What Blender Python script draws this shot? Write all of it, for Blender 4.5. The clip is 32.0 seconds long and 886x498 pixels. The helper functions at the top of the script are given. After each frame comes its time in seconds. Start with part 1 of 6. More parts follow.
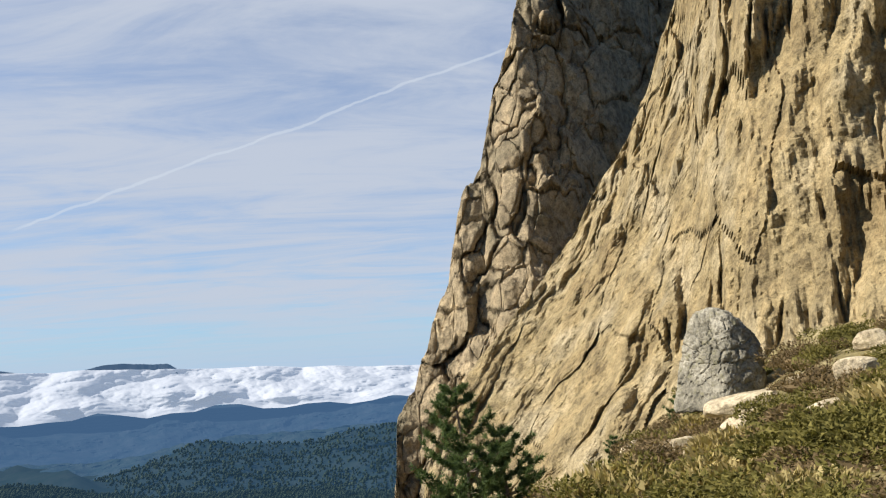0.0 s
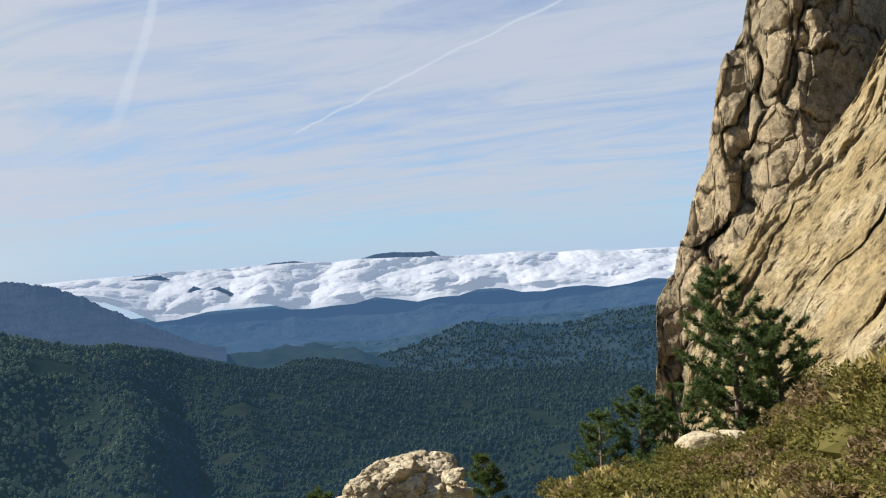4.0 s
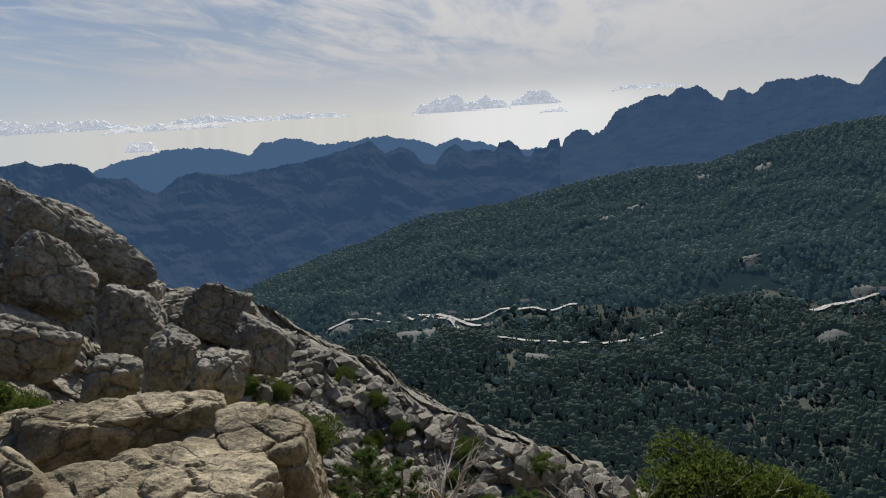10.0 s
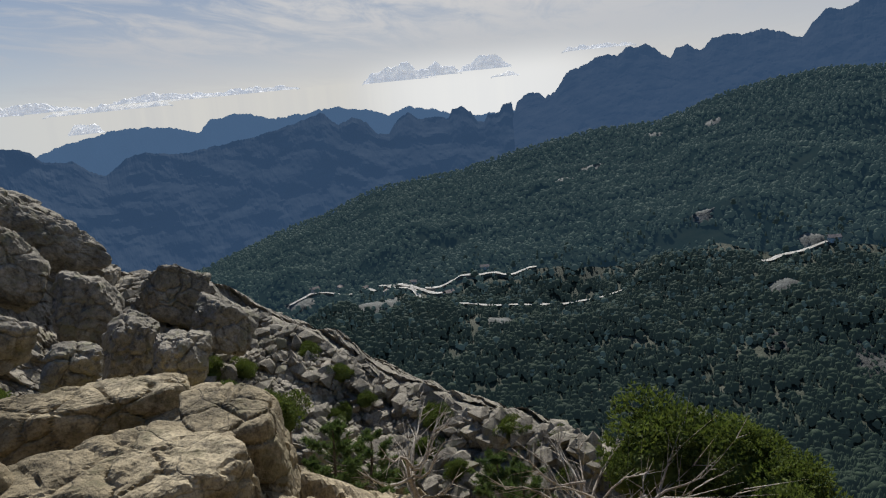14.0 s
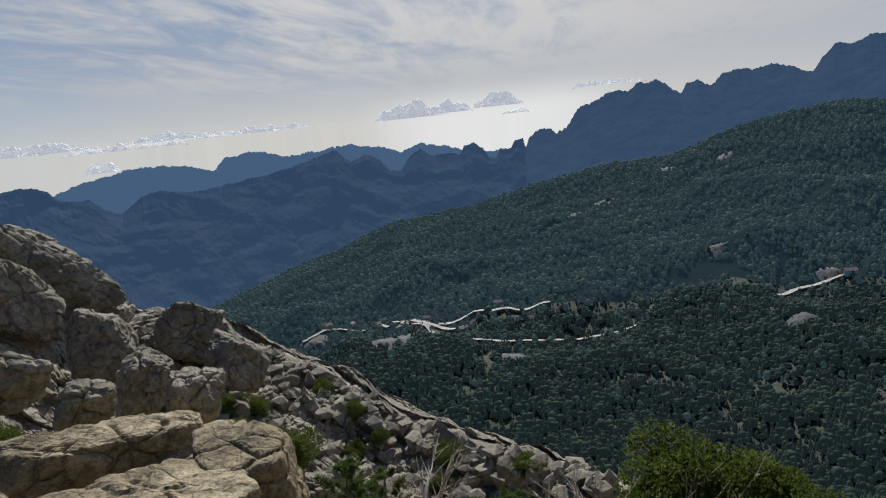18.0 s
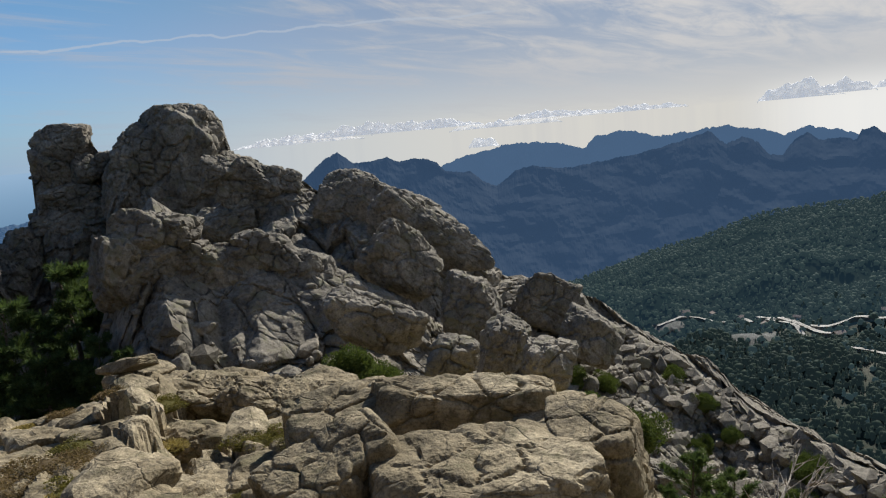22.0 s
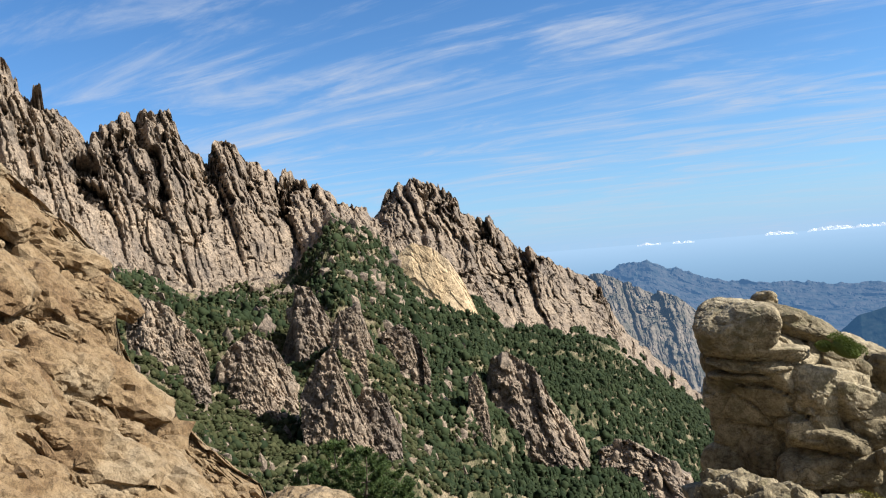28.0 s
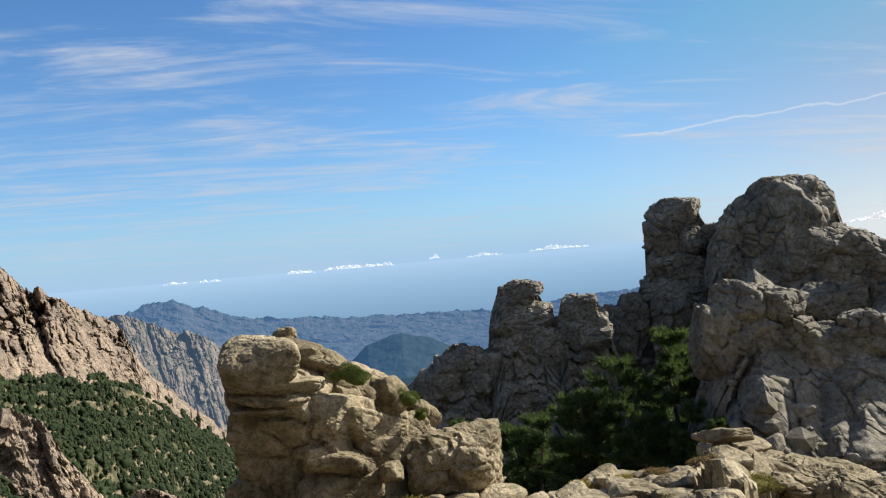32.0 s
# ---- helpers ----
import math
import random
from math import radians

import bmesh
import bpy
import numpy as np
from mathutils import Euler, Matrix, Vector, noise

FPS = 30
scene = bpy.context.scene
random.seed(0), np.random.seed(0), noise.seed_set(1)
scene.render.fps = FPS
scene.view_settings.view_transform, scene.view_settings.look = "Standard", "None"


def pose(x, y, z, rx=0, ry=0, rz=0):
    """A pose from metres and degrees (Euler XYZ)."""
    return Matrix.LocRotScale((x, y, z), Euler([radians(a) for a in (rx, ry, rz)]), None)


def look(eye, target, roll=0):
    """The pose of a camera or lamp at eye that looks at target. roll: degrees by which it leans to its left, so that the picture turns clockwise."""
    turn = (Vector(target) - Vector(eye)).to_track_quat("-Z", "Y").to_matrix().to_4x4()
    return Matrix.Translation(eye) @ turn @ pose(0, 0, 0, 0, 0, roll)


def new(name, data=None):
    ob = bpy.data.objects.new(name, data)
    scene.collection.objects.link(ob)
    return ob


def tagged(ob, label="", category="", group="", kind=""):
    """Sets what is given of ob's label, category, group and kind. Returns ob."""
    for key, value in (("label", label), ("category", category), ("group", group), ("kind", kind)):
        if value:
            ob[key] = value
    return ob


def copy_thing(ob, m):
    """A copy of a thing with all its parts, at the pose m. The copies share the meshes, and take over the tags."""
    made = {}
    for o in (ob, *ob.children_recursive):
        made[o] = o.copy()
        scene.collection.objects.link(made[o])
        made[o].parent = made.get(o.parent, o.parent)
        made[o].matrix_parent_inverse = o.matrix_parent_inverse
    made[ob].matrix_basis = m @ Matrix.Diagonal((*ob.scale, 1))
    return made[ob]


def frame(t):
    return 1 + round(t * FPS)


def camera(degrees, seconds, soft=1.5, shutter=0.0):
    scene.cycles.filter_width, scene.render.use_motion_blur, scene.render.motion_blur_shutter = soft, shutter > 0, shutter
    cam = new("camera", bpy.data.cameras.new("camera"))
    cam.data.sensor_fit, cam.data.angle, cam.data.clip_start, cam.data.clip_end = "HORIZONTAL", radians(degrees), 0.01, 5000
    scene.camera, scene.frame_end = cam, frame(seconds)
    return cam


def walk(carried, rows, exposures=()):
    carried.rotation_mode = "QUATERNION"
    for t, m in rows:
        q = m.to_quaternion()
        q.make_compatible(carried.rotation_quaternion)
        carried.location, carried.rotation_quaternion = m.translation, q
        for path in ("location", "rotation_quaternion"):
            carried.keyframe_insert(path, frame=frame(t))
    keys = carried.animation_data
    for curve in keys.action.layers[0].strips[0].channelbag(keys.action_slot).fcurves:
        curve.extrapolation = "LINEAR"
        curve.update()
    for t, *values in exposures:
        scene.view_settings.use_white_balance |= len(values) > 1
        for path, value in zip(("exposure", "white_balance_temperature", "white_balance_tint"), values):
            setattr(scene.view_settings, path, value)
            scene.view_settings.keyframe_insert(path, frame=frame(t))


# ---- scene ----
# The viewer turns on the spot, the camera a little in front of the turning point.
EYE = 1.6
TURN = [
    (0.0, 97.81, 2.71, 0.37),
    (0.5, 96.58, 3.08, 5.18),
    (1.0, 94.85, 3.28, 8.47),
    (1.5, 93.55, 3.59, 10.85),
    (2.0, 91.69, 3.50, 12.96),
    (2.5, 90.79, 3.37, 14.19),
    (4.5, 90.43, 3.98, 23.12),
    (5.0, 89.76, 3.44, 30.07),
    (5.5, 88.69, 2.35, 36.90),
    (6.0, 88.79, 2.51, 46.62),
    (6.5, 88.29, 2.94, 59.63),
    (7.0, 86.65, 3.43, 70.11),
    (7.5, 84.98, 3.85, 78.16),
    (8.0, 84.10, 3.97, 84.49),
    (8.5, 83.29, 3.33, 91.28),
    (9.0, 82.02, 2.49, 96.63),
    (9.5, 80.94, 2.93, 101.01),
    (10.0, 80.22, 3.34, 103.97),
    (10.5, 80.04, 3.61, 106.85),
    (11.0, 79.94, 4.03, 111.70),
    (11.5, 79.80, 4.12, 115.48),
    (12.0, 79.12, 4.66, 115.06),
    (12.5, 78.45, 4.94, 109.72),
    (13.0, 77.89, 4.52, 105.02),
    (13.5, 77.46, 4.62, 101.75),
    (15.5, 78.86, 7.07, 99.76),
    (16.0, 79.09, 7.28, 101.29),
    (16.5, 79.69, 7.44, 103.88),
    (17.0, 79.95, 7.03, 105.80),
    (17.5, 79.93, 6.55, 105.04),
    (18.0, 80.35, 6.07, 101.36),
    (18.5, 81.10, 6.22, 99.92),
    (19.0, 81.38, 6.36, 99.90),
    (19.5, 81.40, 6.40, 101.14),
    (20.0, 81.55, 5.67, 103.34),
    (20.5, 81.64, 5.29, 105.43),
    (21.0, 81.89, 5.15, 109.74),
    (21.5, 82.07, 5.01, 118.78),
    (22.0, 81.47, 5.23, 127.41),
    (22.5, 81.96, 5.06, 136.32),
    (23.0, 82.55, 4.67, 147.80),
    (23.5, 83.28, 4.94, 159.61),
    (24.0, 84.03, 5.00, 172.77),
    (24.5, 84.57, 4.63, 182.12),
    (25.0, 85.72, 4.22, 191.34),
    (25.5, 86.95, 3.96, 197.76),
    (27.5, 91.41, 4.68, 206.58),
    (28.0, 90.47, 4.74, 201.97),
    (28.5, 88.68, 4.67, 198.04),
    (29.0, 87.25, 4.69, 194.42),
    (29.5, 86.93, 4.54, 191.94),
    (30.0, 87.03, 4.24, 189.08),
    (30.5, 87.54, 4.22, 182.70),
    (31.0, 88.50, 4.57, 177.00),
    (31.5, 89.78, 4.92, 172.66),
    (32.0, 90.41, 4.87, 168.88),
]
cam = camera(58.0, 32.0, soft=1.2)


def stand(t, rx, ry, rz):
    a = radians(rz)
    return t, pose(-0.04 * math.sin(a), 0.04 * math.cos(a), EYE, rx, ry, rz)


walk(cam, [stand(*row) for row in TURN], exposures=[(0.0, 0.95, 6050, 10), (4.5, 0.95, 6050, 10), (6.0, 0.9, 6050, 10), (7.0, 0.5, 5700, 10), (9.0, 0.36, 5650, 10), (10.0, 0.35, 5750, 10), (11.2, 0.5, 5750, 10), (12.3, 0.5, 5750, 10), (13.5, 0.42, 5750, 10), (16.0, 0.34, 5750, 10), (20.5, 0.34, 5750, 10), (22.0, 0.45, 5850, 10), (24.0, 0.85, 5900, 10), (25.5, 1.03, 5800, 10), (30.0, 1.03, 5850, 10), (32.0, 0.95, 6000, 10)])

# ---- daylight ----
SUN_AZ, SUN_EL = 100.0, 38.0


def bearing(az, el):
    a, e = radians(az), radians(el)
    return Vector((-math.sin(a) * math.cos(e), math.cos(a) * math.cos(e), math.sin(e)))


sun = new("sun", bpy.data.lights.new("sun", "SUN"))
sun.data.energy, sun.data.angle, sun.data.color = 5.0, radians(0.6), (1.0, 0.92, 0.79)
sun.matrix_world = look(bearing(SUN_AZ, SUN_EL) * 100, (0, 0, 0))


def make_world():
    w = bpy.data.worlds.new("sky")
    scene.world = w
    w.use_nodes = True
    nt = w.node_tree
    nt.nodes.clear()
    N, link = nt.nodes.new, nt.links.new

    def put(sock, v):
        if isinstance(v, (int, float)):
            sock.default_value = v
        elif isinstance(v, (tuple, Vector)):
            sock.default_value = tuple(v)
        else:
            link(v, sock)

    def calc(op, a, b=0.0, clamp=False):
        m = N("ShaderNodeMath")
        m.operation, m.use_clamp = op, clamp
        put(m.inputs[0], a), put(m.inputs[1], b)
        return m.outputs[0]

    def dot(v, n):
        m = N("ShaderNodeVectorMath")
        m.operation = "DOT_PRODUCT"
        link(v, m.inputs[0])
        m.inputs[1].default_value = n
        return m.outputs["Value"]

    def span(v, a, b, c=0.0, d=1.0):
        m = N("ShaderNodeMapRange")
        m.interpolation_type = "SMOOTHSTEP"
        link(v, m.inputs[0])
        for k, x in enumerate((a, b, c, d)):
            m.inputs[1 + k].default_value = x
        return m.outputs[0]

    def blend(fac, a, b, kind="MIX"):
        m = N("ShaderNodeMix")
        m.data_type, m.blend_type = "RGBA", kind
        put(m.inputs[0], fac)
        put(m.inputs[6], (*a, 1) if isinstance(a, tuple) else a)
        put(m.inputs[7], (*b, 1) if isinstance(b, tuple) else b)
        return m.outputs[2]

    way = N("ShaderNodeTexCoord").outputs["Generated"]
    sep = N("ShaderNodeSeparateXYZ")
    link(way, sep.inputs[0])
    z = calc("MAXIMUM", sep.outputs[2], 0.0)
    sky = N("ShaderNodeTexSky")
    sky.sky_type, sky.sun_disc = "NISHITA", False
    sky.sun_elevation, sky.sun_rotation = radians(SUN_EL), radians(-SUN_AZ)
    sky.altitude, sky.air_density, sky.dust_density, sky.ozone_density = 1200, 1.0, 0.6, 3.0
    blue = blend(1.0, sky.outputs[0], (0.86, 1.20, 1.40), "MULTIPLY")
    toward = dot(way, bearing(SUN_AZ, SUN_EL))
    blue = blend(span(toward, 0.35, 0.8), blue, blend(1.0, blue, (3.3, 4.5, 6.3), "DARKEN"))
    low_sun = dot(way, bearing(SUN_AZ, 2))
    glow = calc("POWER", calc("MAXIMUM", toward, 0.0), 7.0)
    # thick air along the horizon
    haze = blend(span(low_sun, 0.45, 0.99), (4.3, 6.1, 7.7), (10.5, 9.6, 8.0))
    col = blend(calc("EXPONENT", calc("MULTIPLY", z, -12.0)), blue, haze)
    # high cirrus, drawn out in one direction
    low = calc("ADD", z, 0.09)
    flat = N("ShaderNodeCombineXYZ")
    link(calc("DIVIDE", sep.outputs[0], low), flat.inputs[0])
    link(calc("DIVIDE", sep.outputs[1], low), flat.inputs[1])

    def streaks(turn, size, thin, detail, rough, warp):
        mp = N("ShaderNodeMapping")
        mp.inputs["Rotation"].default_value = (0, 0, radians(turn))
        mp.inputs["Scale"].default_value = (size, size * thin, 1)
        link(flat.outputs[0], mp.inputs["Vector"])
        tx = N("ShaderNodeTexNoise")
        tx.inputs["Scale"].default_value, tx.inputs["Detail"].default_value = 1.0, detail
        tx.inputs["Roughness"].default_value, tx.inputs["Distortion"].default_value = rough, warp
        link(mp.outputs[0], tx.inputs["Vector"])
        return tx.outputs["Fac"]

    wide, fine = streaks(-10, 0.32, 2.4, 6, 0.6, 1.6), streaks(-4, 0.8, 3.0, 10, 0.65, 1.4)
    north = span(dot(way, bearing(40, 8)), 0.25, 0.9)
    cover = calc("ADD", calc("ADD", calc("MULTIPLY", north, 0.8), span(dot(way, bearing(100, 22)), 0.72, 1.0, 0.0, 0.5)), span(dot(way, bearing(200, 14)), 0.5, 0.98, 0.2, 0.36))
    amount = calc("ADD", calc("MULTIPLY", wide, 0.65), calc("MULTIPLY", fine, 0.75))
    veil = span(calc("ADD", amount, calc("MULTIPLY", cover, 0.26)), 0.72, 1.06)
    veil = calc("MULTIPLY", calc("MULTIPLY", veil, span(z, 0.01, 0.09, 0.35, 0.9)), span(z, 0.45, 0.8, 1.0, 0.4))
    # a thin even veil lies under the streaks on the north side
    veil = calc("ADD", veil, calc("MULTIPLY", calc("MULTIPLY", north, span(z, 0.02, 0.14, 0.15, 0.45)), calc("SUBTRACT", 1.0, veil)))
    bright = calc("ADD", 6.3, calc("MULTIPLY", glow, 9.5))
    white = N("ShaderNodeCombineXYZ")
    for k, c in enumerate((0.955, 1.0, 1.09)):
        link(calc("MULTIPLY", bright, c), white.inputs[k])
    warm = blend(span(toward, 0.45, 0.95), white.outputs[0], blend(1.0, white.outputs[0], (1.2, 1.03, 0.80), "MULTIPLY"))
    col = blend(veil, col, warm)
    # old contrails: the normal of each one's plane, its middle, half its length and its width
    wob = N("ShaderNodeTexNoise")
    wob.inputs["Scale"].default_value, wob.inputs["Detail"].default_value = 16.0, 4.0
    link(way, wob.inputs["Vector"])
    wave = calc("MULTIPLY", calc("SUBTRACT", wob.outputs["Fac"], 0.5), 0.02)
    for n, mid, half, wide_, power in (
            ((0.2965, 0.329, -0.8966), (-0.2, 0.94, 0.276), 0.955, 0.0024, 0.5),
            ((0.6876, 0.6544, -0.3145), (-0.59, 0.755, 0.285), 0.994, 0.0075, 0.42),
            ((0.0625, 0.521, -0.8513), (-0.82, 0.507, 0.26), 0.995, 0.0045, 0.5),
            ((-0.0985, -0.091, -0.991), (-0.65, -0.75, 0.134), 0.962, 0.0020, 0.6)):
        off = calc("ABSOLUTE", calc("ADD", dot(way, n), wave))
        line = calc("MULTIPLY", span(off, wide_ * 0.3, wide_, 1.0, 0.0), span(dot(way, mid), half - 0.004, half + 0.004))
        col = blend(calc("MULTIPLY", line, power), col, (7.2, 7.6, 8.0))
    col = blend(1.0, col, (12.6, 11.8, 10.6), "DARKEN")
    # glare under the sun: the sea's glint put into the horizon sky's colour
    col = blend(calc("MULTIPLY", calc("MULTIPLY", span(dot(way, bearing(97.5, -1.0)), 0.982, 1.0), span(sep.outputs[2], -0.01, 0.04, 1.0, 0.0)), 0.42), col, (17.0, 16.0, 14.2))
    bg, out = N("ShaderNodeBackground"), N("ShaderNodeOutputWorld")
    bg.inputs["Strength"].default_value = 0.05
    link(col, bg.inputs["Color"])
    link(bg.outputs[0], out.inputs[0])


make_world()

# ---- number noise for shapes ----
_r = np.random.RandomState(7)
_perm = _r.permutation(512).astype(np.int32)
_grad = _r.normal(size=(512, 3))
_grad /= np.linalg.norm(_grad, axis=1, keepdims=True)
_cell = _r.rand(512, 4)


def hash3(i):
    return _perm[(_perm[(_perm[i[..., 0] & 511] + i[..., 1]) & 511] + i[..., 2]) & 511]


_gx, _gy, _gz = (np.ascontiguousarray(_grad[:, k], np.float32) for k in range(3))


def grain(p):
    """Gradient noise of the points p, about -0.7 to 0.7."""
    p = np.asarray(p, np.float32)
    fl = np.floor(p)
    f = p - fl
    i = fl.astype(np.int32)
    x, y, z = f[:, 0], f[:, 1], f[:, 2]
    u, v, w = (t * t * t * (t * (t * 6 - 15) + 10) for t in (x, y, z))
    total = 0.0
    for ox in (0, 1):
        a = _perm[(i[:, 0] + ox) & 511]
        wx = u if ox else 1 - u
        for oy in (0, 1):
            c = _perm[(a + i[:, 1] + oy) & 511]
            wxy = wx * (v if oy else 1 - v)
            for oz in (0, 1):
                h = _perm[(c + i[:, 2] + oz) & 511]
                total = total + wxy * (w if oz else 1 - w) * (_gx[h] * (x - ox) + _gy[h] * (y - oy) + _gz[h] * (z - oz))
    return total


def fbm(p, octaves=5, gain=0.5, ridged=False):
    total, amp = np.zeros(len(p)), 1.0
    for k in range(octaves):
        n = grain(p * 2.0 ** k + 17.3 * k)
        total += amp * ((0.35 - np.abs(n)) * 1.6 if ridged else n)
        amp *= gain
    return total


def cells(p):
    """Worley cells: distance to the border between cells, and a random number per cell."""
    i = np.floor(p).astype(np.int64)
    f = p - i
    d1 = np.full(len(p), 9.0)
    d2 = d1.copy()
    who = np.zeros(len(p))
    for c in range(27):
        o = np.array([c % 3 - 1, c // 3 % 3 - 1, c // 9 - 1])
        h = _cell[hash3(i + o)]
        d = np.linalg.norm(o + h[:, :3] - f, axis=1)
        near = d < d1
        d2 = np.where(near, d1, np.minimum(d2, d))
        who = np.where(near, h[:, 3], who)
        d1 = np.where(near, d, d1)
    return d2 - d1, who


def mesh_of(name, verts, faces, mat=None, smooth=True):
    """A mesh from arrays; faces is (n, 3) or (n, 4)."""
    verts, faces = np.asarray(verts, np.float32), np.asarray(faces, np.int32)
    k = faces.shape[1]
    me = bpy.data.meshes.new(name)
    me.vertices.add(len(verts))
    me.vertices.foreach_set("co", verts.ravel())
    me.loops.add(faces.size)
    me.loops.foreach_set("vertex_index", faces.ravel())
    me.polygons.add(len(faces))
    me.polygons.foreach_set("loop_start", np.arange(0, faces.size, k, dtype=np.int32))
    me.polygons.foreach_set("use_smooth", np.full(len(faces), smooth))
    me.update(calc_edges=True)
    if mat:
        me.materials.append(mat)
    return me


def grid_faces(nu, nv):
    a = (np.arange(nu - 1)[:, None] * nv + np.arange(nv - 1)[None, :]).ravel()
    return np.stack([a, a + nv, a + nv + 1, a + 1], 1)


def along(keys, az, col=1):
    k = np.array(keys, float)
    return np.interp(az, k[:, 0], k[:, col])


def spot(az, r, z):
    """World places from bearings, distances and heights."""
    a = np.radians(az)
    return np.stack([-r * np.sin(a), r * np.cos(a), z + 0 * r], -1)


def rise(r, el):
    return EYE + r * np.tan(np.radians(el))


def cells2(p):
    """Worley cells of flat points: distance to the border between cells, and a random number per cell."""
    i = np.floor(p).astype(np.int64)
    f = p - i
    d1 = np.full(len(p), 9.0)
    d2 = d1.copy()
    who = np.zeros(len(p))
    for c in range(9):
        o = np.array([c % 3 - 1, c // 3 - 1])
        j = i + o
        h = _cell[_perm[(_perm[j[:, 0] & 511] + j[:, 1]) & 511]]
        d = np.hypot(o[0] + h[:, 0] - f[:, 0], o[1] + h[:, 1] - f[:, 1])
        near = d < d1
        d2 = np.where(near, d1, np.minimum(d2, d))
        who = np.where(near, h[:, 3], who)
        d1 = np.where(near, d, d1)
    return d2 - d1, who


def facets(u, v):
    """Flat-faced blocks: a height, a tilt of its own for each cell, and the distance to its joints."""
    p = np.stack([u, v], 1)
    i = np.floor(p).astype(np.int64)
    f = p - i
    d1 = np.full(len(p), 9.0)
    d2, high = d1.copy(), np.zeros(len(p))
    for c in range(9):
        ox, oy = c % 3 - 1, c // 3 - 1
        h = _cell[_perm[(_perm[(i[:, 0] + ox) & 511] + i[:, 1] + oy) & 511]]
        dx, dy = f[:, 0] - ox - h[:, 0], f[:, 1] - oy - h[:, 1]
        d = np.hypot(dx, dy)
        near = d < d1
        d2 = np.where(near, d1, np.minimum(d2, d))
        t = h[:, 2] * 7.3
        high = np.where(near, (h[:, 3] - 0.5) + 1.3 * (h[:, 2] - 0.5) * dx + 1.3 * (t - np.floor(t) - 0.6) * dy, high)
        d1 = np.where(near, d, d1)
    return high, d2 - d1


SURF = {}


def ridge(name, crest, foot, mat, nu, nv, shape, back=0.4, bend=1.0, mid=None, soft=False, local=False, jag=False):
    """A mountain side as one sheet: from its foot (by way of mid) up to its crest and down behind. crest, mid and foot: bearing,
    distance, elevation. shape(places, s, uv): how far the rock stands out towards the viewer and up, in metres."""
    az = np.linspace(crest[0][0], crest[-1][0], nu)
    rc, ec = along(crest, az), along(crest, az, 2)
    rf, ef = along(foot, az), along(foot, az, 2)
    zc, zf = rise(rc, ec), rise(rf, ef)
    w = max(3, nu // 14)
    even = np.convolve(np.pad(zc, w, mode="edge"), np.ones(2 * w + 1) / (2 * w + 1), "valid") if jag else zc
    nb = max(4, nv // 6)
    s = np.linspace(0, 1, nv)
    if mid:
        rm = along(mid, az) * rc
        zm = np.minimum(rise(rm, along(mid, az, 2)), zc - 4)
        lo, hi = np.clip(s / 0.5, 0, 1), np.clip(s / 0.5 - 1, 0, 1)
        r = rf[:, None] + (rm - rf)[:, None] * lo + (rc - rm)[:, None] * hi
        z = zf[:, None] + (zm - zf)[:, None] * lo + (zc - zm)[:, None] * hi
    else:
        r = rf[:, None] + (rc - rf)[:, None] * s[None, :]
        z = zf[:, None] + (even - zf)[:, None] * (s ** bend)[None, :] + (zc - even)[:, None] * (s ** 5)[None, :]
    b = np.linspace(0, 1, nb + 1)[1:]
    rb = rc[:, None] + (back * (rc - rf + 0.1 * rc))[:, None] * b[None, :]
    zb = zc[:, None] - (zc - zf)[:, None] * (b ** 1.5)[None, :]
    r, z = np.concatenate([r, rb], 1), np.concatenate([z, zb], 1)
    s = np.concatenate([s, 1 - b])
    n = nv + nb
    A = np.repeat(az[:, None], n, 1)
    p = spot(A, r, z).reshape(-1, 3)
    along_u = np.concatenate([[0], np.cumsum(np.radians(np.diff(az)) * rc[1:])])
    step = np.hypot(np.diff(r, axis=1), np.diff(z, axis=1)).mean(0)
    along_v = np.concatenate([[0], np.cumsum(step)])
    uv = np.stack([np.repeat(along_u, n), np.tile(along_v, nu)], 1)
    if local:
        uv[:, 0] = (np.radians(A - az.mean()) * r).ravel()
    out, up = shape(p, np.tile(s, nu), uv)
    a = np.radians(A.ravel())
    p[:, 0] += out * np.sin(a)
    p[:, 1] -= out * np.cos(a)
    p[:, 2] += up
    SURF[name] = p.reshape(nu, n, 3)
    return new(name, mesh_of(name, p, grid_faces(nu, n), mat, smooth=soft))

# ---- materials ----
def material(name, rough=0.9):
    m = bpy.data.materials.new(name)
    m.use_nodes = True
    b = m.node_tree.nodes["Principled BSDF"]
    b.inputs["Roughness"].default_value = rough
    b.inputs["Specular IOR Level"].default_value = 0.25
    return m, m.node_tree, b


def noise_tex(nt, scale, detail=6.0, rough=0.6, stretch=(1, 1, 1)):
    geo = nt.nodes.new("ShaderNodeNewGeometry")
    mp = nt.nodes.new("ShaderNodeMapping")
    mp.inputs["Scale"].default_value = stretch
    tx = nt.nodes.new("ShaderNodeTexNoise")
    tx.inputs["Scale"].default_value, tx.inputs["Detail"].default_value, tx.inputs["Roughness"].default_value = scale, detail, rough
    nt.links.new(geo.outputs["Position"], mp.inputs["Vector"])
    nt.links.new(mp.outputs[0], tx.inputs["Vector"])
    return tx.outputs["Fac"]


def ramp(nt, fac, stops):
    r = nt.nodes.new("ShaderNodeValToRGB")
    while len(r.color_ramp.elements) < len(stops):
        r.color_ramp.elements.new(0.5)
    for e, (at, c) in zip(r.color_ramp.elements, stops):
        e.position, e.color = at, (*c, 1)
    nt.links.new(fac, r.inputs[0])
    return r.outputs[0]


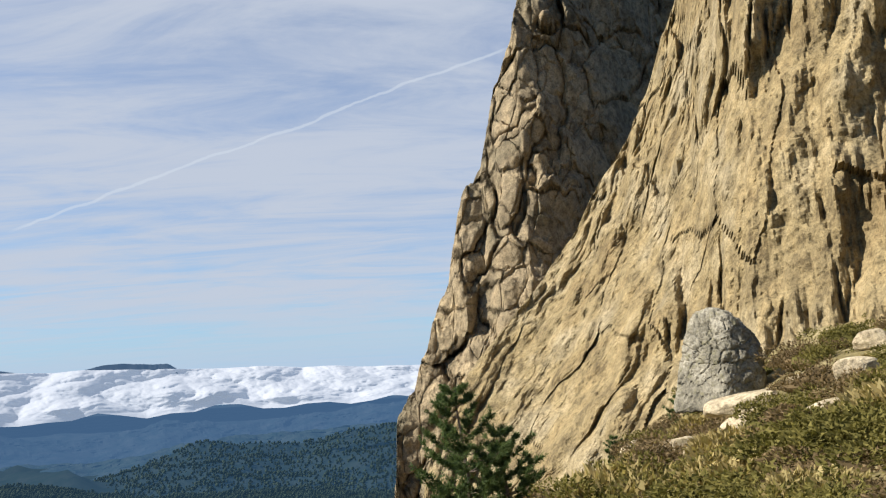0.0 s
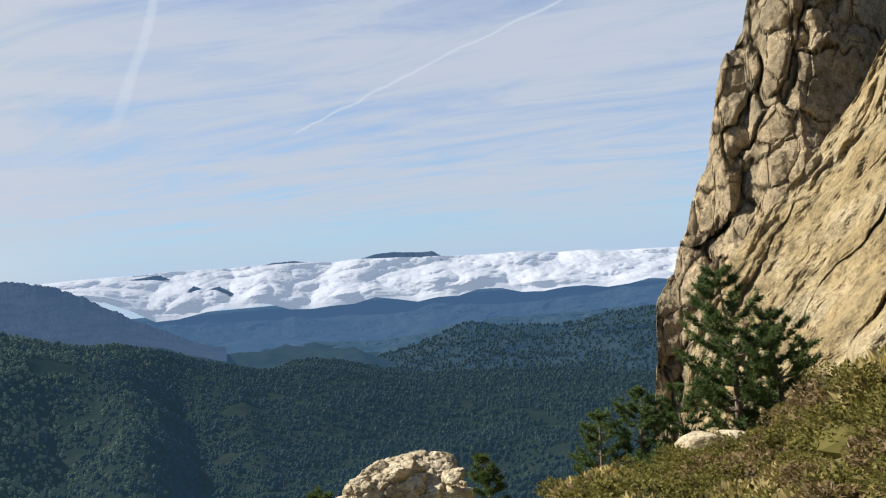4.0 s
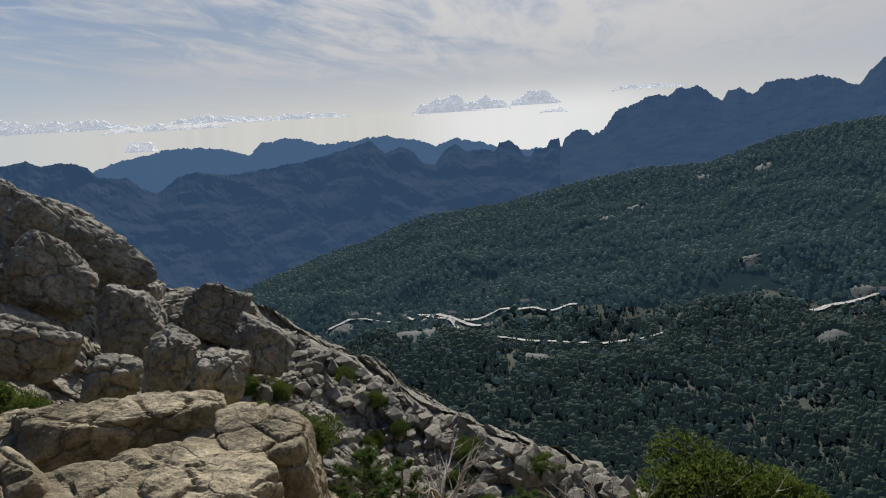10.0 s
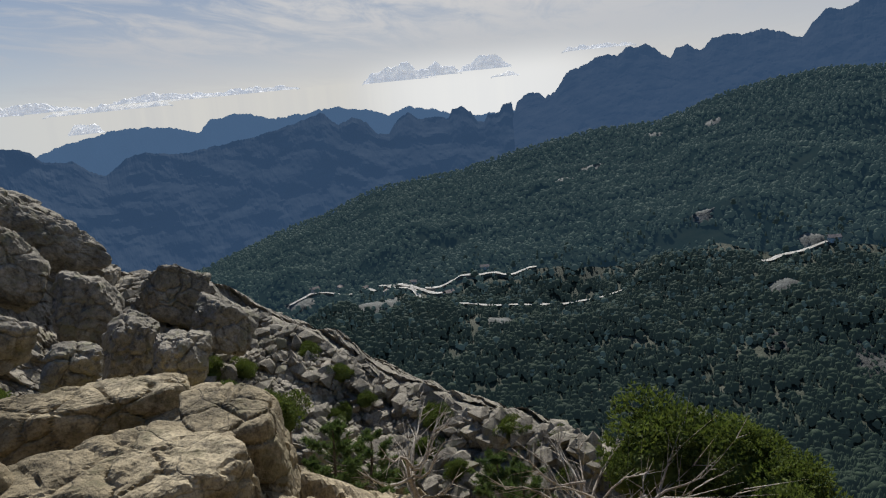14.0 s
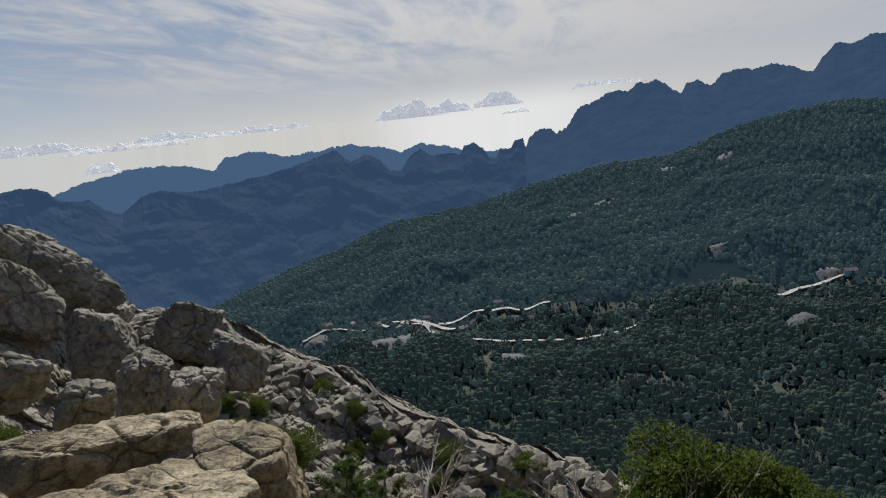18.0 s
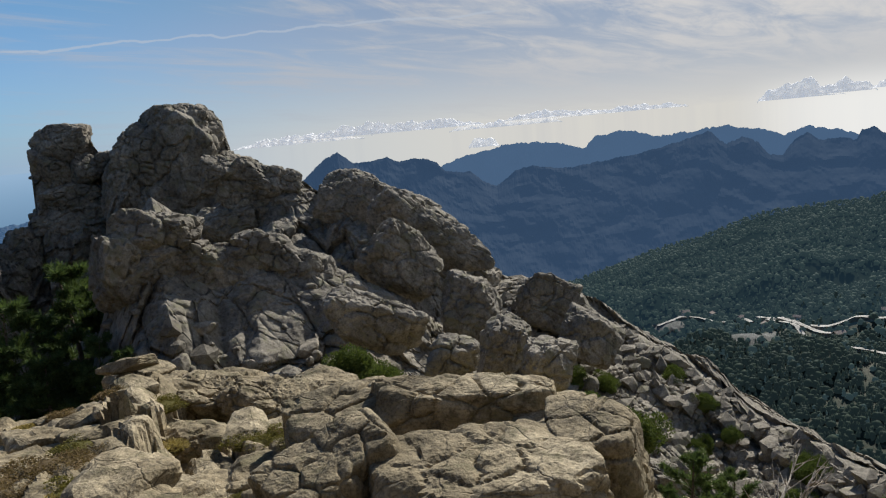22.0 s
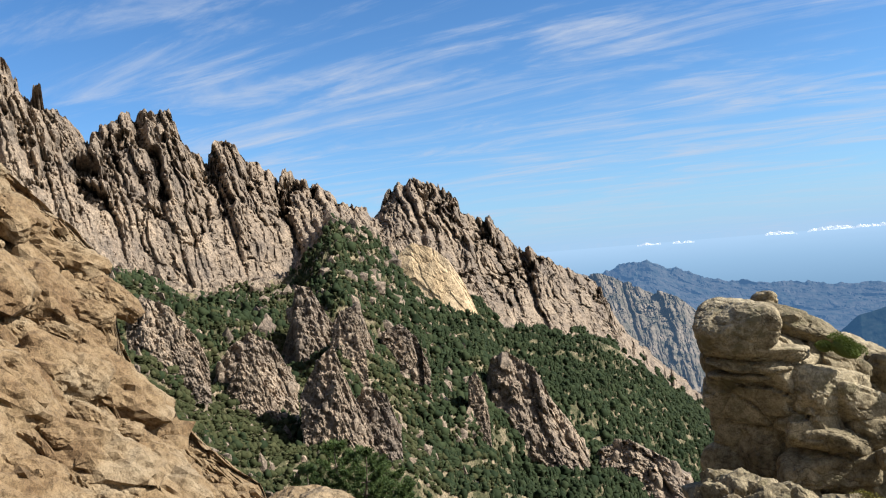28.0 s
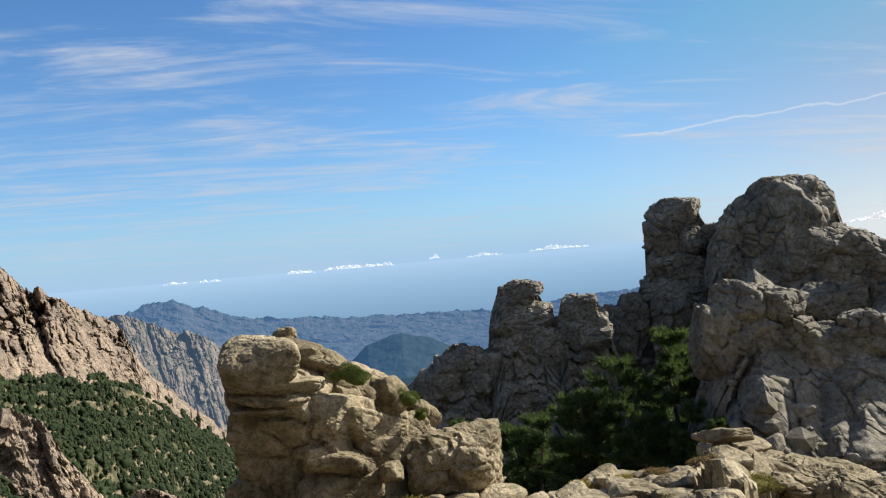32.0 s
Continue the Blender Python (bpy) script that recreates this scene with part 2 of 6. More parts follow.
def mixed(nt, fac, a, b, kind="MIX"):
    m = nt.nodes.new("ShaderNodeMix")
    m.data_type, m.blend_type = "RGBA", kind
    for sock, v in ((m.inputs[0], fac), (m.inputs[6], a), (m.inputs[7], b)):
        if isinstance(v, (int, float)):
            sock.default_value = v
        elif isinstance(v, tuple):
            sock.default_value = (*v, 1)
        else:
            nt.links.new(v, sock)
    return m.outputs[2]


def bump(nt, b, fac, strength, dist):
    k = nt.nodes.new("ShaderNodeBump")
    k.inputs["Strength"].default_value, k.inputs["Distance"].default_value = strength, dist
    nt.links.new(fac, k.inputs["Height"])
    nt.links.new(k.outputs[0], b.inputs["Normal"])


def rock(name, dark, mid, light, size, lichen=None, relief=1.0, joints=0.6, streak=0.0, pitted=0.16):
    """Weathered granite: size is the metres of its largest patches; lichen grows in patches, joints show as thin dark seams, water streaks run down."""
    m, nt, b = material(name, 0.92)
    dark, mid, light = (tuple(1.2 * x for x in c) for c in (dark, mid, light))
    c = ramp(nt, noise_tex(nt, 1.0 / size, 7, 0.62), [(0.34, dark), (0.5, mid), (0.64, light)])
    if streak:
        c = mixed(nt, streak, c, ramp(nt, noise_tex(nt, 4.0 / size, 6, 0.7, (1, 1, 0.16)), [(0.38, (0.34, 0.34, 0.36)), (0.5, (0.9, 0.9, 0.9)), (0.62, (1.15, 1.1, 1.05))]), "MULTIPLY")
    c = mixed(nt, 0.6, c, ramp(nt, noise_tex(nt, 8.0 / size, 8, 0.75), [(0.38, (0.24, 0.22, 0.2)), (0.48, (0.85, 0.85, 0.85)), (0.6, (1.12, 1.12, 1.12))]), "MULTIPLY")
    c = mixed(nt, 0.5, c, ramp(nt, noise_tex(nt, 45.0 / size, 5, 0.75), [(0.40, (0.2, 0.19, 0.17)), (0.48, (0.95, 0.95, 0.95)), (0.66, (1.3, 1.28, 1.24))]), "MULTIPLY")
    pits = noise_tex(nt, 20.0 / size, 6, 0.7)
    c = mixed(nt, pitted, c, ramp(nt, pits, [(0.41, (0.3, 0.29, 0.27)), (0.485, (1.0, 1.0, 1.0)), (0.6, (1.4, 1.39, 1.36))]), "MULTIPLY")
    if lichen:
        c = mixed(nt, ramp(nt, noise_tex(nt, 2.5 / size, 9, 0.75), [(0.54, (0, 0, 0)), (0.6, (0.8, 0.8, 0.8))]), c, lichen)
    coarse, fine = noise_tex(nt, 6.0 / size, 5, 0.55), noise_tex(nt, 30.0 / size, 4, 0.6)
    h = mixed(nt, 0.3, coarse, fine)
    if joints:
        geo = nt.nodes.new("ShaderNodeNewGeometry")
        warp = nt.nodes.new("ShaderNodeVectorMath")
        warp.operation = "MULTIPLY_ADD"
        wob = nt.nodes.new("ShaderNodeTexNoise")
        wob.inputs["Scale"].default_value, wob.inputs["Detail"].default_value = 2.0 / size, 5.0
        nt.links.new(geo.outputs["Position"], wob.inputs["Vector"])
        nt.links.new(wob.outputs["Color"], warp.inputs[0])
        warp.inputs[1].default_value = (size * 0.5,) * 3
        nt.links.new(geo.outputs["Position"], warp.inputs[2])
        seam = nt.nodes.new("ShaderNodeTexVoronoi")
        seam.feature = "DISTANCE_TO_EDGE"
        seam.inputs["Scale"].default_value = 1.6 / size
        nt.links.new(warp.outputs[0], seam.inputs["Vector"])
        line = ramp(nt, seam.outputs["Distance"], [(0.0, (0, 0, 0)), (0.02, (1, 1, 1))])
        c = mixed(nt, joints, c, mixed(nt, 1.0, c, ramp(nt, seam.outputs["Distance"], [(0.0, (0.22, 0.2, 0.18)), (0.016, (1, 1, 1))]), "MULTIPLY"))
        h = mixed(nt, 0.5 * joints, h, line, "MULTIPLY")
    nt.links.new(c, b.inputs["Base Color"])
    bump(nt, b, h, 0.8 * relief, size * 0.05)
    return m


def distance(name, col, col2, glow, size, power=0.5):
    """Far land behind kilometres of air: own colour plus haze put in as emission."""
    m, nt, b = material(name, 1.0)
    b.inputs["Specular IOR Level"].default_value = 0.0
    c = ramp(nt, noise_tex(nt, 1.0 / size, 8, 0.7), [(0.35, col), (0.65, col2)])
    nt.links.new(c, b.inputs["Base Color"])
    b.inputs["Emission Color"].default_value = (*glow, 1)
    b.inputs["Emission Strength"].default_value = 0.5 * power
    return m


M_CLIFF = rock("ochre_granite", (0.150, 0.110, 0.052), (0.218, 0.168, 0.084), (0.262, 0.214, 0.128), 4.0, relief=1.3, joints=0.0, streak=0.5)
M_GRANITE = rock("grey_granite", (0.115, 0.10, 0.076), (0.186, 0.163, 0.125), (0.262, 0.23, 0.178), 3.0, (0.17, 0.155, 0.095), relief=1.2, joints=0.2)
M_SLAB = rock("sunlit_slab_granite", (0.108, 0.086, 0.049), (0.212, 0.17, 0.102), (0.32, 0.264, 0.168), 0.8, (0.13, 0.11, 0.058), relief=1.3, joints=0.5)
M_PALE = rock("pale_outcrop_granite", (0.20, 0.16, 0.10), (0.36, 0.295, 0.19), (0.47, 0.395, 0.27), 0.9, (0.22, 0.18, 0.10), relief=1.5, joints=0.2)
M_AIG = rock("far_needle_granite", (0.14, 0.111, 0.086), (0.198, 0.153, 0.110), (0.255, 0.197, 0.139), 40.0, joints=0.0, streak=0.5, pitted=0.6)
M_ORANGE = rock("orange_wall_granite", (0.125, 0.078, 0.038), (0.182, 0.125, 0.066), (0.215, 0.162, 0.098), 3.0, relief=1.6, joints=0.0)
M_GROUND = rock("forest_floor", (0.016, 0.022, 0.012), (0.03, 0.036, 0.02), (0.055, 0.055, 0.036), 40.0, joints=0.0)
M_SCRUB = rock("scrub_covered_slope", (0.034, 0.038, 0.014), (0.085, 0.076, 0.038), (0.23, 0.178, 0.112), 12.0, relief=2.0, pitted=0.5, joints=0.0)
M_BUTTRESS = rock("weathered_buttress_granite", (0.134, 0.111, 0.067), (0.22, 0.172, 0.104), (0.306, 0.239, 0.141), 5.0, joints=0.3, streak=0.4)
M_SOIL = rock("heath_soil", (0.104, 0.085, 0.033), (0.169, 0.137, 0.058), (0.247, 0.202, 0.104), 0.8)
M_FACE = rock("fresh_orange_granite", (0.31, 0.217, 0.118), (0.384, 0.285, 0.167), (0.422, 0.329, 0.217), 60.0, joints=0.0, streak=0.3)
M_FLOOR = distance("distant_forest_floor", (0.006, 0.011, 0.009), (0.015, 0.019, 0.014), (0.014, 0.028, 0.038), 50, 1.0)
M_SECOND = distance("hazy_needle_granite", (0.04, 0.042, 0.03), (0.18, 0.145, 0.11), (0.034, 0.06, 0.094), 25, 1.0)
# Backlit shade of the next two ranges is put into near-black base colours.
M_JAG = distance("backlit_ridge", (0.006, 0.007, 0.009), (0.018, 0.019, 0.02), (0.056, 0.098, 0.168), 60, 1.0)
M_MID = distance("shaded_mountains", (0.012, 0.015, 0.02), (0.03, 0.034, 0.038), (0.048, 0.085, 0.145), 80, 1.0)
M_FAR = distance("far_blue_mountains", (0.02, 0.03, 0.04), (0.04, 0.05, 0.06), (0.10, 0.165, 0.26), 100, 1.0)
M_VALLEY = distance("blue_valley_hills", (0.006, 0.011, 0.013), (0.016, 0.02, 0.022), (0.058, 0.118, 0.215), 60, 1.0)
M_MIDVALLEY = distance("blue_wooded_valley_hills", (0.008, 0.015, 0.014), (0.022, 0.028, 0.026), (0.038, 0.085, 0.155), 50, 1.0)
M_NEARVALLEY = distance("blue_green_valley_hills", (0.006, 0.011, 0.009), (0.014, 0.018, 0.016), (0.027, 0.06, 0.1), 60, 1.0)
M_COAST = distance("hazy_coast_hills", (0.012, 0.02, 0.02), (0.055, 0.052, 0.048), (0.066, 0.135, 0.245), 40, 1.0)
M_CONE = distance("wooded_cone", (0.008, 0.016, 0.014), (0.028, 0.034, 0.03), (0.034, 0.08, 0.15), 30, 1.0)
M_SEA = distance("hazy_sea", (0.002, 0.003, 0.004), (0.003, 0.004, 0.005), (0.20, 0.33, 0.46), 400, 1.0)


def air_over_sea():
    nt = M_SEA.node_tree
    # Sea's haze put into its emission, paler with distance towards the horizon's tone.
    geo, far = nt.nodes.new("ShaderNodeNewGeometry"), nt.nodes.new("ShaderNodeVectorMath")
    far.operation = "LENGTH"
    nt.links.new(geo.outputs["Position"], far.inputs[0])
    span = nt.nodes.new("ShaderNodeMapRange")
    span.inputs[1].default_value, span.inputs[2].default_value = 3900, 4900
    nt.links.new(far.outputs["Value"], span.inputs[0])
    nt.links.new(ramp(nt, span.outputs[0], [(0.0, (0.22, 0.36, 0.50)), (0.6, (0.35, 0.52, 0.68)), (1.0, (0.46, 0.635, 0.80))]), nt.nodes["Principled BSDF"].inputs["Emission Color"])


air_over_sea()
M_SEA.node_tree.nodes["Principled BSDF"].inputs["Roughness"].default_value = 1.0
# Part of the clouds' brightness is emission, put in for sunlight scattered through them.
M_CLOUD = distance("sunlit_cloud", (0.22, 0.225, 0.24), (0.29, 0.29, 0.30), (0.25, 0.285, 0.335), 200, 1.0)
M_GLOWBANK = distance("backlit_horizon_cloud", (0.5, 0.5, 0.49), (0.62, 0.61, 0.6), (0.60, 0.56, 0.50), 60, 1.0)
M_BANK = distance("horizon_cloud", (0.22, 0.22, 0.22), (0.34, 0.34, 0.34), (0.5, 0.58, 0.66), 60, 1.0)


# ---- the land ----
KEY = [-60, -25, 0, 10, 20, 40, 60, 80, 100, 120, 150, 190, 230, 300]
RINGS = [
    (0.0, [0, 0, 0, 0.0, 0, 0, 0, 0, 0, 0, 0, 0, 0, 0]),
    (1.5, [0, 0, 0, 0.0, 0, 0, 0, 0, 0, 0, 0, 0, 0, 0]),
    (4, [0.5, 0.2, -0.6, -0.9, -1.2, -1.2, -1.2, -1.3, -1.3, -0.7, -0.4, -0.6, -0.6, 0.5]),
    (10, [2, 0.2, -1.6, -1.9, -3.0, -3.5, -4.5, -5.0, -4.6, -3.0, -1.3, -1.6, -3.0, 2]),
    (22, [4, 1.7, -3.7, -4.9, -8.5, -9, -12, -13, -12, -9, -6, -9, -8, 4]),
] + [
    (35, [5, 2.8, -7.6, -11, -14, -15, -22, -24, -22, -18, -12, -20, -14, 5]),
    (90, [-20, -20, -35, -40.0, -45, -50, -58, -60, -58, -48, -32, -50, -30, -20]),
    (300, [-100, -100, -130, -145.0, -160, -170, -180, -185, -180, -160, -130, -140, -100, -100]),
    (550, [-200, -200, -240, -250.0, -260, -290, -290, -285, -280, -280, -260, -220, -200, -200]),
    (1000, [-300, -300, -330, -330.0, -330, -310, -290, -268, -285, -310, -330, -330, -300, -300]),
] + [
    (1900, [-300, -300, -300, -295.0, -290, -150, -54, -82, -212, -380, -330, -330, -300, -300]),
    (2700, [-340, -340, -340, -340.0, -340, -260, -180, -240, -650, -800, -500, -300, -300, -290]),
    (3500, [-340, -340, -340, -340.0, -340, -330, -250, -280, -700, -800, -500, -300, -280, -260]),
    (4000, [-270, -270, -270, -270.0, -270, -270, -230, -270, -330, -330, -330, -300, -250, -205]),
    (4950, [-205, -205, -205, -205.0, -205, -225, -200, -300, -330, -330, -330, -330, -250, -150]),
]


HILL_CREST = [(24, -7.6), (31.6, -7.0), (35.8, -5.8), (38.1, -4.9), (40.5, -4.2), (42.9, -4.0), (45.3, -3.3), (47.7, -2.5), (50.1, -2.2), (52.5, -1.8), (55.7, -1.5), (58.8, -1.6), (61.9, -1.9), (65.6, -1.8), (70.9, -1.9), (75.4, -1.7), (78.6, -2.1), (81.4, -2.7), (83.6, -3.4), (86, -4.3), (90.5, -4.6), (93.5, -5.1), (97, -5.8), (100.5, -6.6), (103.3, -6.8), (106.4, -7.3), (110, -8.7), (113.3, -9.5), (116.7, -10.6), (120, -11.6), (126, -13)]


def land_height(az, r):
    az = (np.asarray(az, float) + 60) % 360 - 60
    r = np.asarray(r, float)
    rows = np.stack([np.interp(az, KEY, z) for _, z in RINGS])
    rk = np.array([k for k, _ in RINGS])
    on_hill = np.clip((az - 26) / 6, 0, 1) * np.clip((124 - az) / 5, 0, 1)
    top = list(rk).index(1900)
    rows[top] += on_hill * (rise(1900.0, along(HILL_CREST, az) - 0.25) - rows[top])
    lo = np.clip(np.searchsorted(rk, r, side="right") - 1, 0, len(rk) - 2)
    f = np.clip((r - rk[lo]) / (rk[lo + 1] - rk[lo]), 0, 1)
    idx = np.arange(len(r))
    z = rows[lo, idx] * (1 - f) + rows[lo + 1, idx] * f
    side = np.clip((az - 186) / 6, 0, 1) * np.clip((268 - az) / 20, 0, 1)
    z = z - 6.0 * side * np.clip((r - 3.5) / 5, 0, 1) * np.clip((60 - r) / 30, 0, 1)
    p = spot(az, r, 0 * r)
    k = np.clip((r - 200) / 600, 0, 1) * np.clip((4400 - r) / 800, 0, 1)
    crest = 1 - 0.9 * np.exp(-(((r - 1900) / 330) ** 2))
    z += k * crest * (60 * fbm(p / 460.0, 5) + 52 * fbm(p / 400.0 + 5, 4, ridged=True) - 26)
    z += np.clip((r - 12) / 60, 0, 1) * np.clip((400 - r) / 200, 0, 1) * 7 * fbm(p / 30.0, 5)
    # ravines cut into the wooded hill
    for mid, wide, deep, r0, r1 in ((44.5, 5.0, 75.0, 850, 1750), (36.5, 4.0, 60.0, 900, 1900), (58.0, 4.0, 40.0, 700, 1300)):
        a = mid + 2.5 * (r - r0) / (r1 - r0) - 1.2
        z = z - deep * np.clip(1 - np.abs(az - a) / wide, 0, 1) * np.clip((r - r0) / 200, 0, 1) * np.clip((r1 - r) / 300, 0, 1)
    return z


def build_land():
    az = np.linspace(-60, 300, 901)
    r = np.concatenate([[0.0, 0.7], np.geomspace(1.5, 4950, 240)])
    A, Rr = np.meshgrid(az, r, indexing="ij")
    p = spot(A.ravel(), Rr.ravel(), land_height(A.ravel(), Rr.ravel()))
    bare = (np.abs(A.ravel() - 180) < 86) & (Rr.ravel() > 1.6) & (Rr.ravel() < 12.6)
    p[:, 2] -= 0.6 * bare
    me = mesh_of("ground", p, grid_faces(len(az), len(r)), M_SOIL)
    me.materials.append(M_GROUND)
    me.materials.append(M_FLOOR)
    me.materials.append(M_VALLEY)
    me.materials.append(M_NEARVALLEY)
    # farther rings take the materials with haze put into their emission
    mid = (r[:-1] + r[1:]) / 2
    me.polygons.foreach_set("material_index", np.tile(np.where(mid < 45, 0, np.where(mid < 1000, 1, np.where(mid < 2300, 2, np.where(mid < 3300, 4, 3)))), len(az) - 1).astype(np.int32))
    return tagged(new("ground", me), "forested mountain land falling from the viewpoint to the valley", "ground", kind="structure")


build_land()


def crag(size, out, up, tall=0.4, blocks=0.0, seed=0.0, spikes=0.0, width=20.0, ledge=0.0, wild=0.0, lean=-0.25, wide=1.0, lump=0.0, lift=0.0, domes=0.0):
    """Rock relief: ridged flutes up the face, flat-faced jointed blocks of four sizes, ledges and, along the crest, spikes of some width."""
    def shape(p, s, uv):
        u, v = uv[:, 0] / size, uv[:, 1] / size
        q = np.stack([u + lean * v, 0 * u + seed, v * tall], 1)
        wq = q * np.array([1.3, 1, 1.3])
        wx, wy = fbm(wq + 3.1, 3), fbm(wq + 7.7, 3)
        step = 0
        o = out * fbm(q + 0.25 * np.stack([wx, 0 * wx, wy], 1), 6, 0.57, ridged=True)
        if blocks:
            for k, (a, b) in enumerate(((0.45, 2.0), (1.1, 1.1), (2.7, 0.5), (6.5, 0.2))):
                h, edge = facets((u + lean * v + 0.3 * wx) * a / wide + seed + 9 * k, (v + 0.3 * wy) * a + k)
                step = step + blocks * b * h
                o = o + blocks * b * (h - 0.28 * np.exp(-((edge / 0.05) ** 2)))
        if ledge:
            t = v * 2.6 + 1.2 * wy + 0.5 * wx
            o = o + ledge * (0.5 - (t - np.floor(t)) ** 2)
        if wild:
            o = o + wild * fbm(p / size * np.array([1.1, 1.1, 0.9]) + 2 * seed, 6, 0.55)
        if lump:
            q = p + 0.25 * size * np.stack([wx, wy, wx - wy], 1)
            for a, b in ((1.3, 1.0), (3.4, 0.42)):
                edge, who = cells(q * a / size * np.array([1, 1, 1.4]) + seed)
                o = o + lump * b * (1.2 * (who - 0.5) + 0.7 * np.sqrt(np.clip(edge, 0, 0.5)) - 0.3 * np.exp(-((edge / 0.06) ** 2)))
        u_ = up * fbm(p / size * 1.7 + 9 + seed, 5) * np.clip(s * 3, 0, 1) + 0.45 * step * s ** 3
        if spikes:
            u_ = u_ + spikes * (fbm(np.stack([uv[:, 0] / width, 0 * u + seed, s], 1), 3, 0.5, ridged=True) - 0.45) * s ** 14
        if domes:
            w = np.stack([uv[:, 0] / width, 0 * u + seed, 0.4 * s], 1)
            u_ = u_ + domes * (2.0 * np.abs(grain(w)) + 1.1 * np.abs(grain(2.6 * w + 5)) + 0.6 * np.abs(grain(6.1 * w + 9)) - 0.75) * s ** 10
        if lift:
            u_ = u_ + lift * o * (1 - s ** 6)
        return o, u_
    return shape


# far land, layer by layer
def at_range(r, crest):
    return [(a, r, e) for a, e in crest]


FAR_CREST = [(92, -2.9), (99, -2.9), (101.4, -2.3), (103.1, -1.9), (104.6, -2.3), (106.1, -1.8), (108.5, -1.4), (110.1, -1.6), (112.5, -1.8), (114.6, -1.2), (116.8, -1.4), (117.6, -2.1), (120, -1.5), (122.8, -1.4), (125, -1.8), (127.6, -2.4), (131, -4)]
SHADED_CREST = [(91, -3.2), (95.8, -3), (95.9, -2.3), (96.5, -2.3), (96.8, -2.8), (97.4, -3), (97.6, -2.9), (97.9, -3.4), (98.4, -3.3), (98.8, -2.7), (99.4, -2.3), (100.1, -2.4), (100.4, -3), (101.4, -2.8), (102.6, -2.8), (103.2, -2.3), (104, -2.7), (104.7, -3.6), (105.5, -3.6), (106.2, -2.7), (107.2, -2.2), (108.2, -2.7), (109.3, -1.7), (110.7, -2.1), (111.8, -2.4), (113.8, -2.8), (116.6, -3.2), (118.9, -3.4), (121.2, -3.1), (122.5, -3.3), (123.9, -4.3), (124.6, -4), (125.9, -3.1), (127.5, -2.9), (128.1, -2.2), (129.5, -1.8), (130.7, -2), (131.6, -1.5), (133.1, -1.8), (134.1, -1.7), (135, -0.9), (136, -1.3), (137.6, -2.6), (142, -5)]
JAGGED_LOW = [(34, -5.5), (38.1, -3.5), (40, -2.5), (42, -1.4), (44, -0.3), (46, 0.3), (48, 0.5), (50, 0.9), (52.6, 0.7), (54, 0.6), (54.6, 0.3), (55, 0.6), (56.2, 1.1), (56.9, 1.4), (58.3, 1.6), (58.9, 1.3), (59.9, 1.3), (61.5, 1.4), (61.7, 1.9), (62.1, 1.9), (62.3, 1.2), (63.6, 1), (64.2, 1.2), (64.9, 1.8), (65.5, 1.2), (66.4, 0.8), (66.9, 0.5), (67.5, 0.7), (68, 0.8), (68.5, 1.4), (69.8, 1.6)]
JAGGED_HIGH = [(70.9, 1.4), (72.2, 2.1), (74, 1.9), (74.6, 1.5), (75.6, 1.7), (76.4, 0.9), (76.9, 0.2), (77.7, 0.4), (78.8, 0.9), (79.6, 0.9), (80.3, 0.7), (81.1, 0.9), (82.4, 0.7), (82.8, 0.1), (83.4, 0), (83.9, 0.5), (84.6, 0.3), (85, -0.3), (85.6, 0), (86.5, 0.7), (87.9, 0.6), (88.5, 0.1), (89.7, 0.3), (90.7, -0.3), (91.4, -0.4), (92.2, -0.9), (92.8, -1.8), (93.5, -2.2), (93.9, -1.9), (94.9, -1.9), (95.5, -2.4), (95.9, -3.4)]
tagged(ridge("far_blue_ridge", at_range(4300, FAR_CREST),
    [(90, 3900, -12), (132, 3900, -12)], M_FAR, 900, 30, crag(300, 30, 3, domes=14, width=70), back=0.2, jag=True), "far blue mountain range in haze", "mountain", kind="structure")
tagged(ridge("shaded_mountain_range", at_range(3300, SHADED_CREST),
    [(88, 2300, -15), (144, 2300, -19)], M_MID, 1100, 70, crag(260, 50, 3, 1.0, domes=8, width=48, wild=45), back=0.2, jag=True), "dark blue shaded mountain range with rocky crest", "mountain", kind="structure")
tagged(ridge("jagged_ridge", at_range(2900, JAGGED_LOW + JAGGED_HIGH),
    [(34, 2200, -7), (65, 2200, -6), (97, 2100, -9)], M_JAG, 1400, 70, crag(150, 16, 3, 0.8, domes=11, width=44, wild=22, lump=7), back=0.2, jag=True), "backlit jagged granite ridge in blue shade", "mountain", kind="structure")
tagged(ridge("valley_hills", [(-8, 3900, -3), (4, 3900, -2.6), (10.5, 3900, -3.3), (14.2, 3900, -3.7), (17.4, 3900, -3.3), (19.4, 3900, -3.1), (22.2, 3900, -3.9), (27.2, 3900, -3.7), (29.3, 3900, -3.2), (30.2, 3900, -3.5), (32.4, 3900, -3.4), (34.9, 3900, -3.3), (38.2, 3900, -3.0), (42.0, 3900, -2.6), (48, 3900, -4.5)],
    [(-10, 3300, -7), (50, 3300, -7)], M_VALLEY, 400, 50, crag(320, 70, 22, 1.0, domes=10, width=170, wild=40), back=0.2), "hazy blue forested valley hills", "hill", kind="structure")
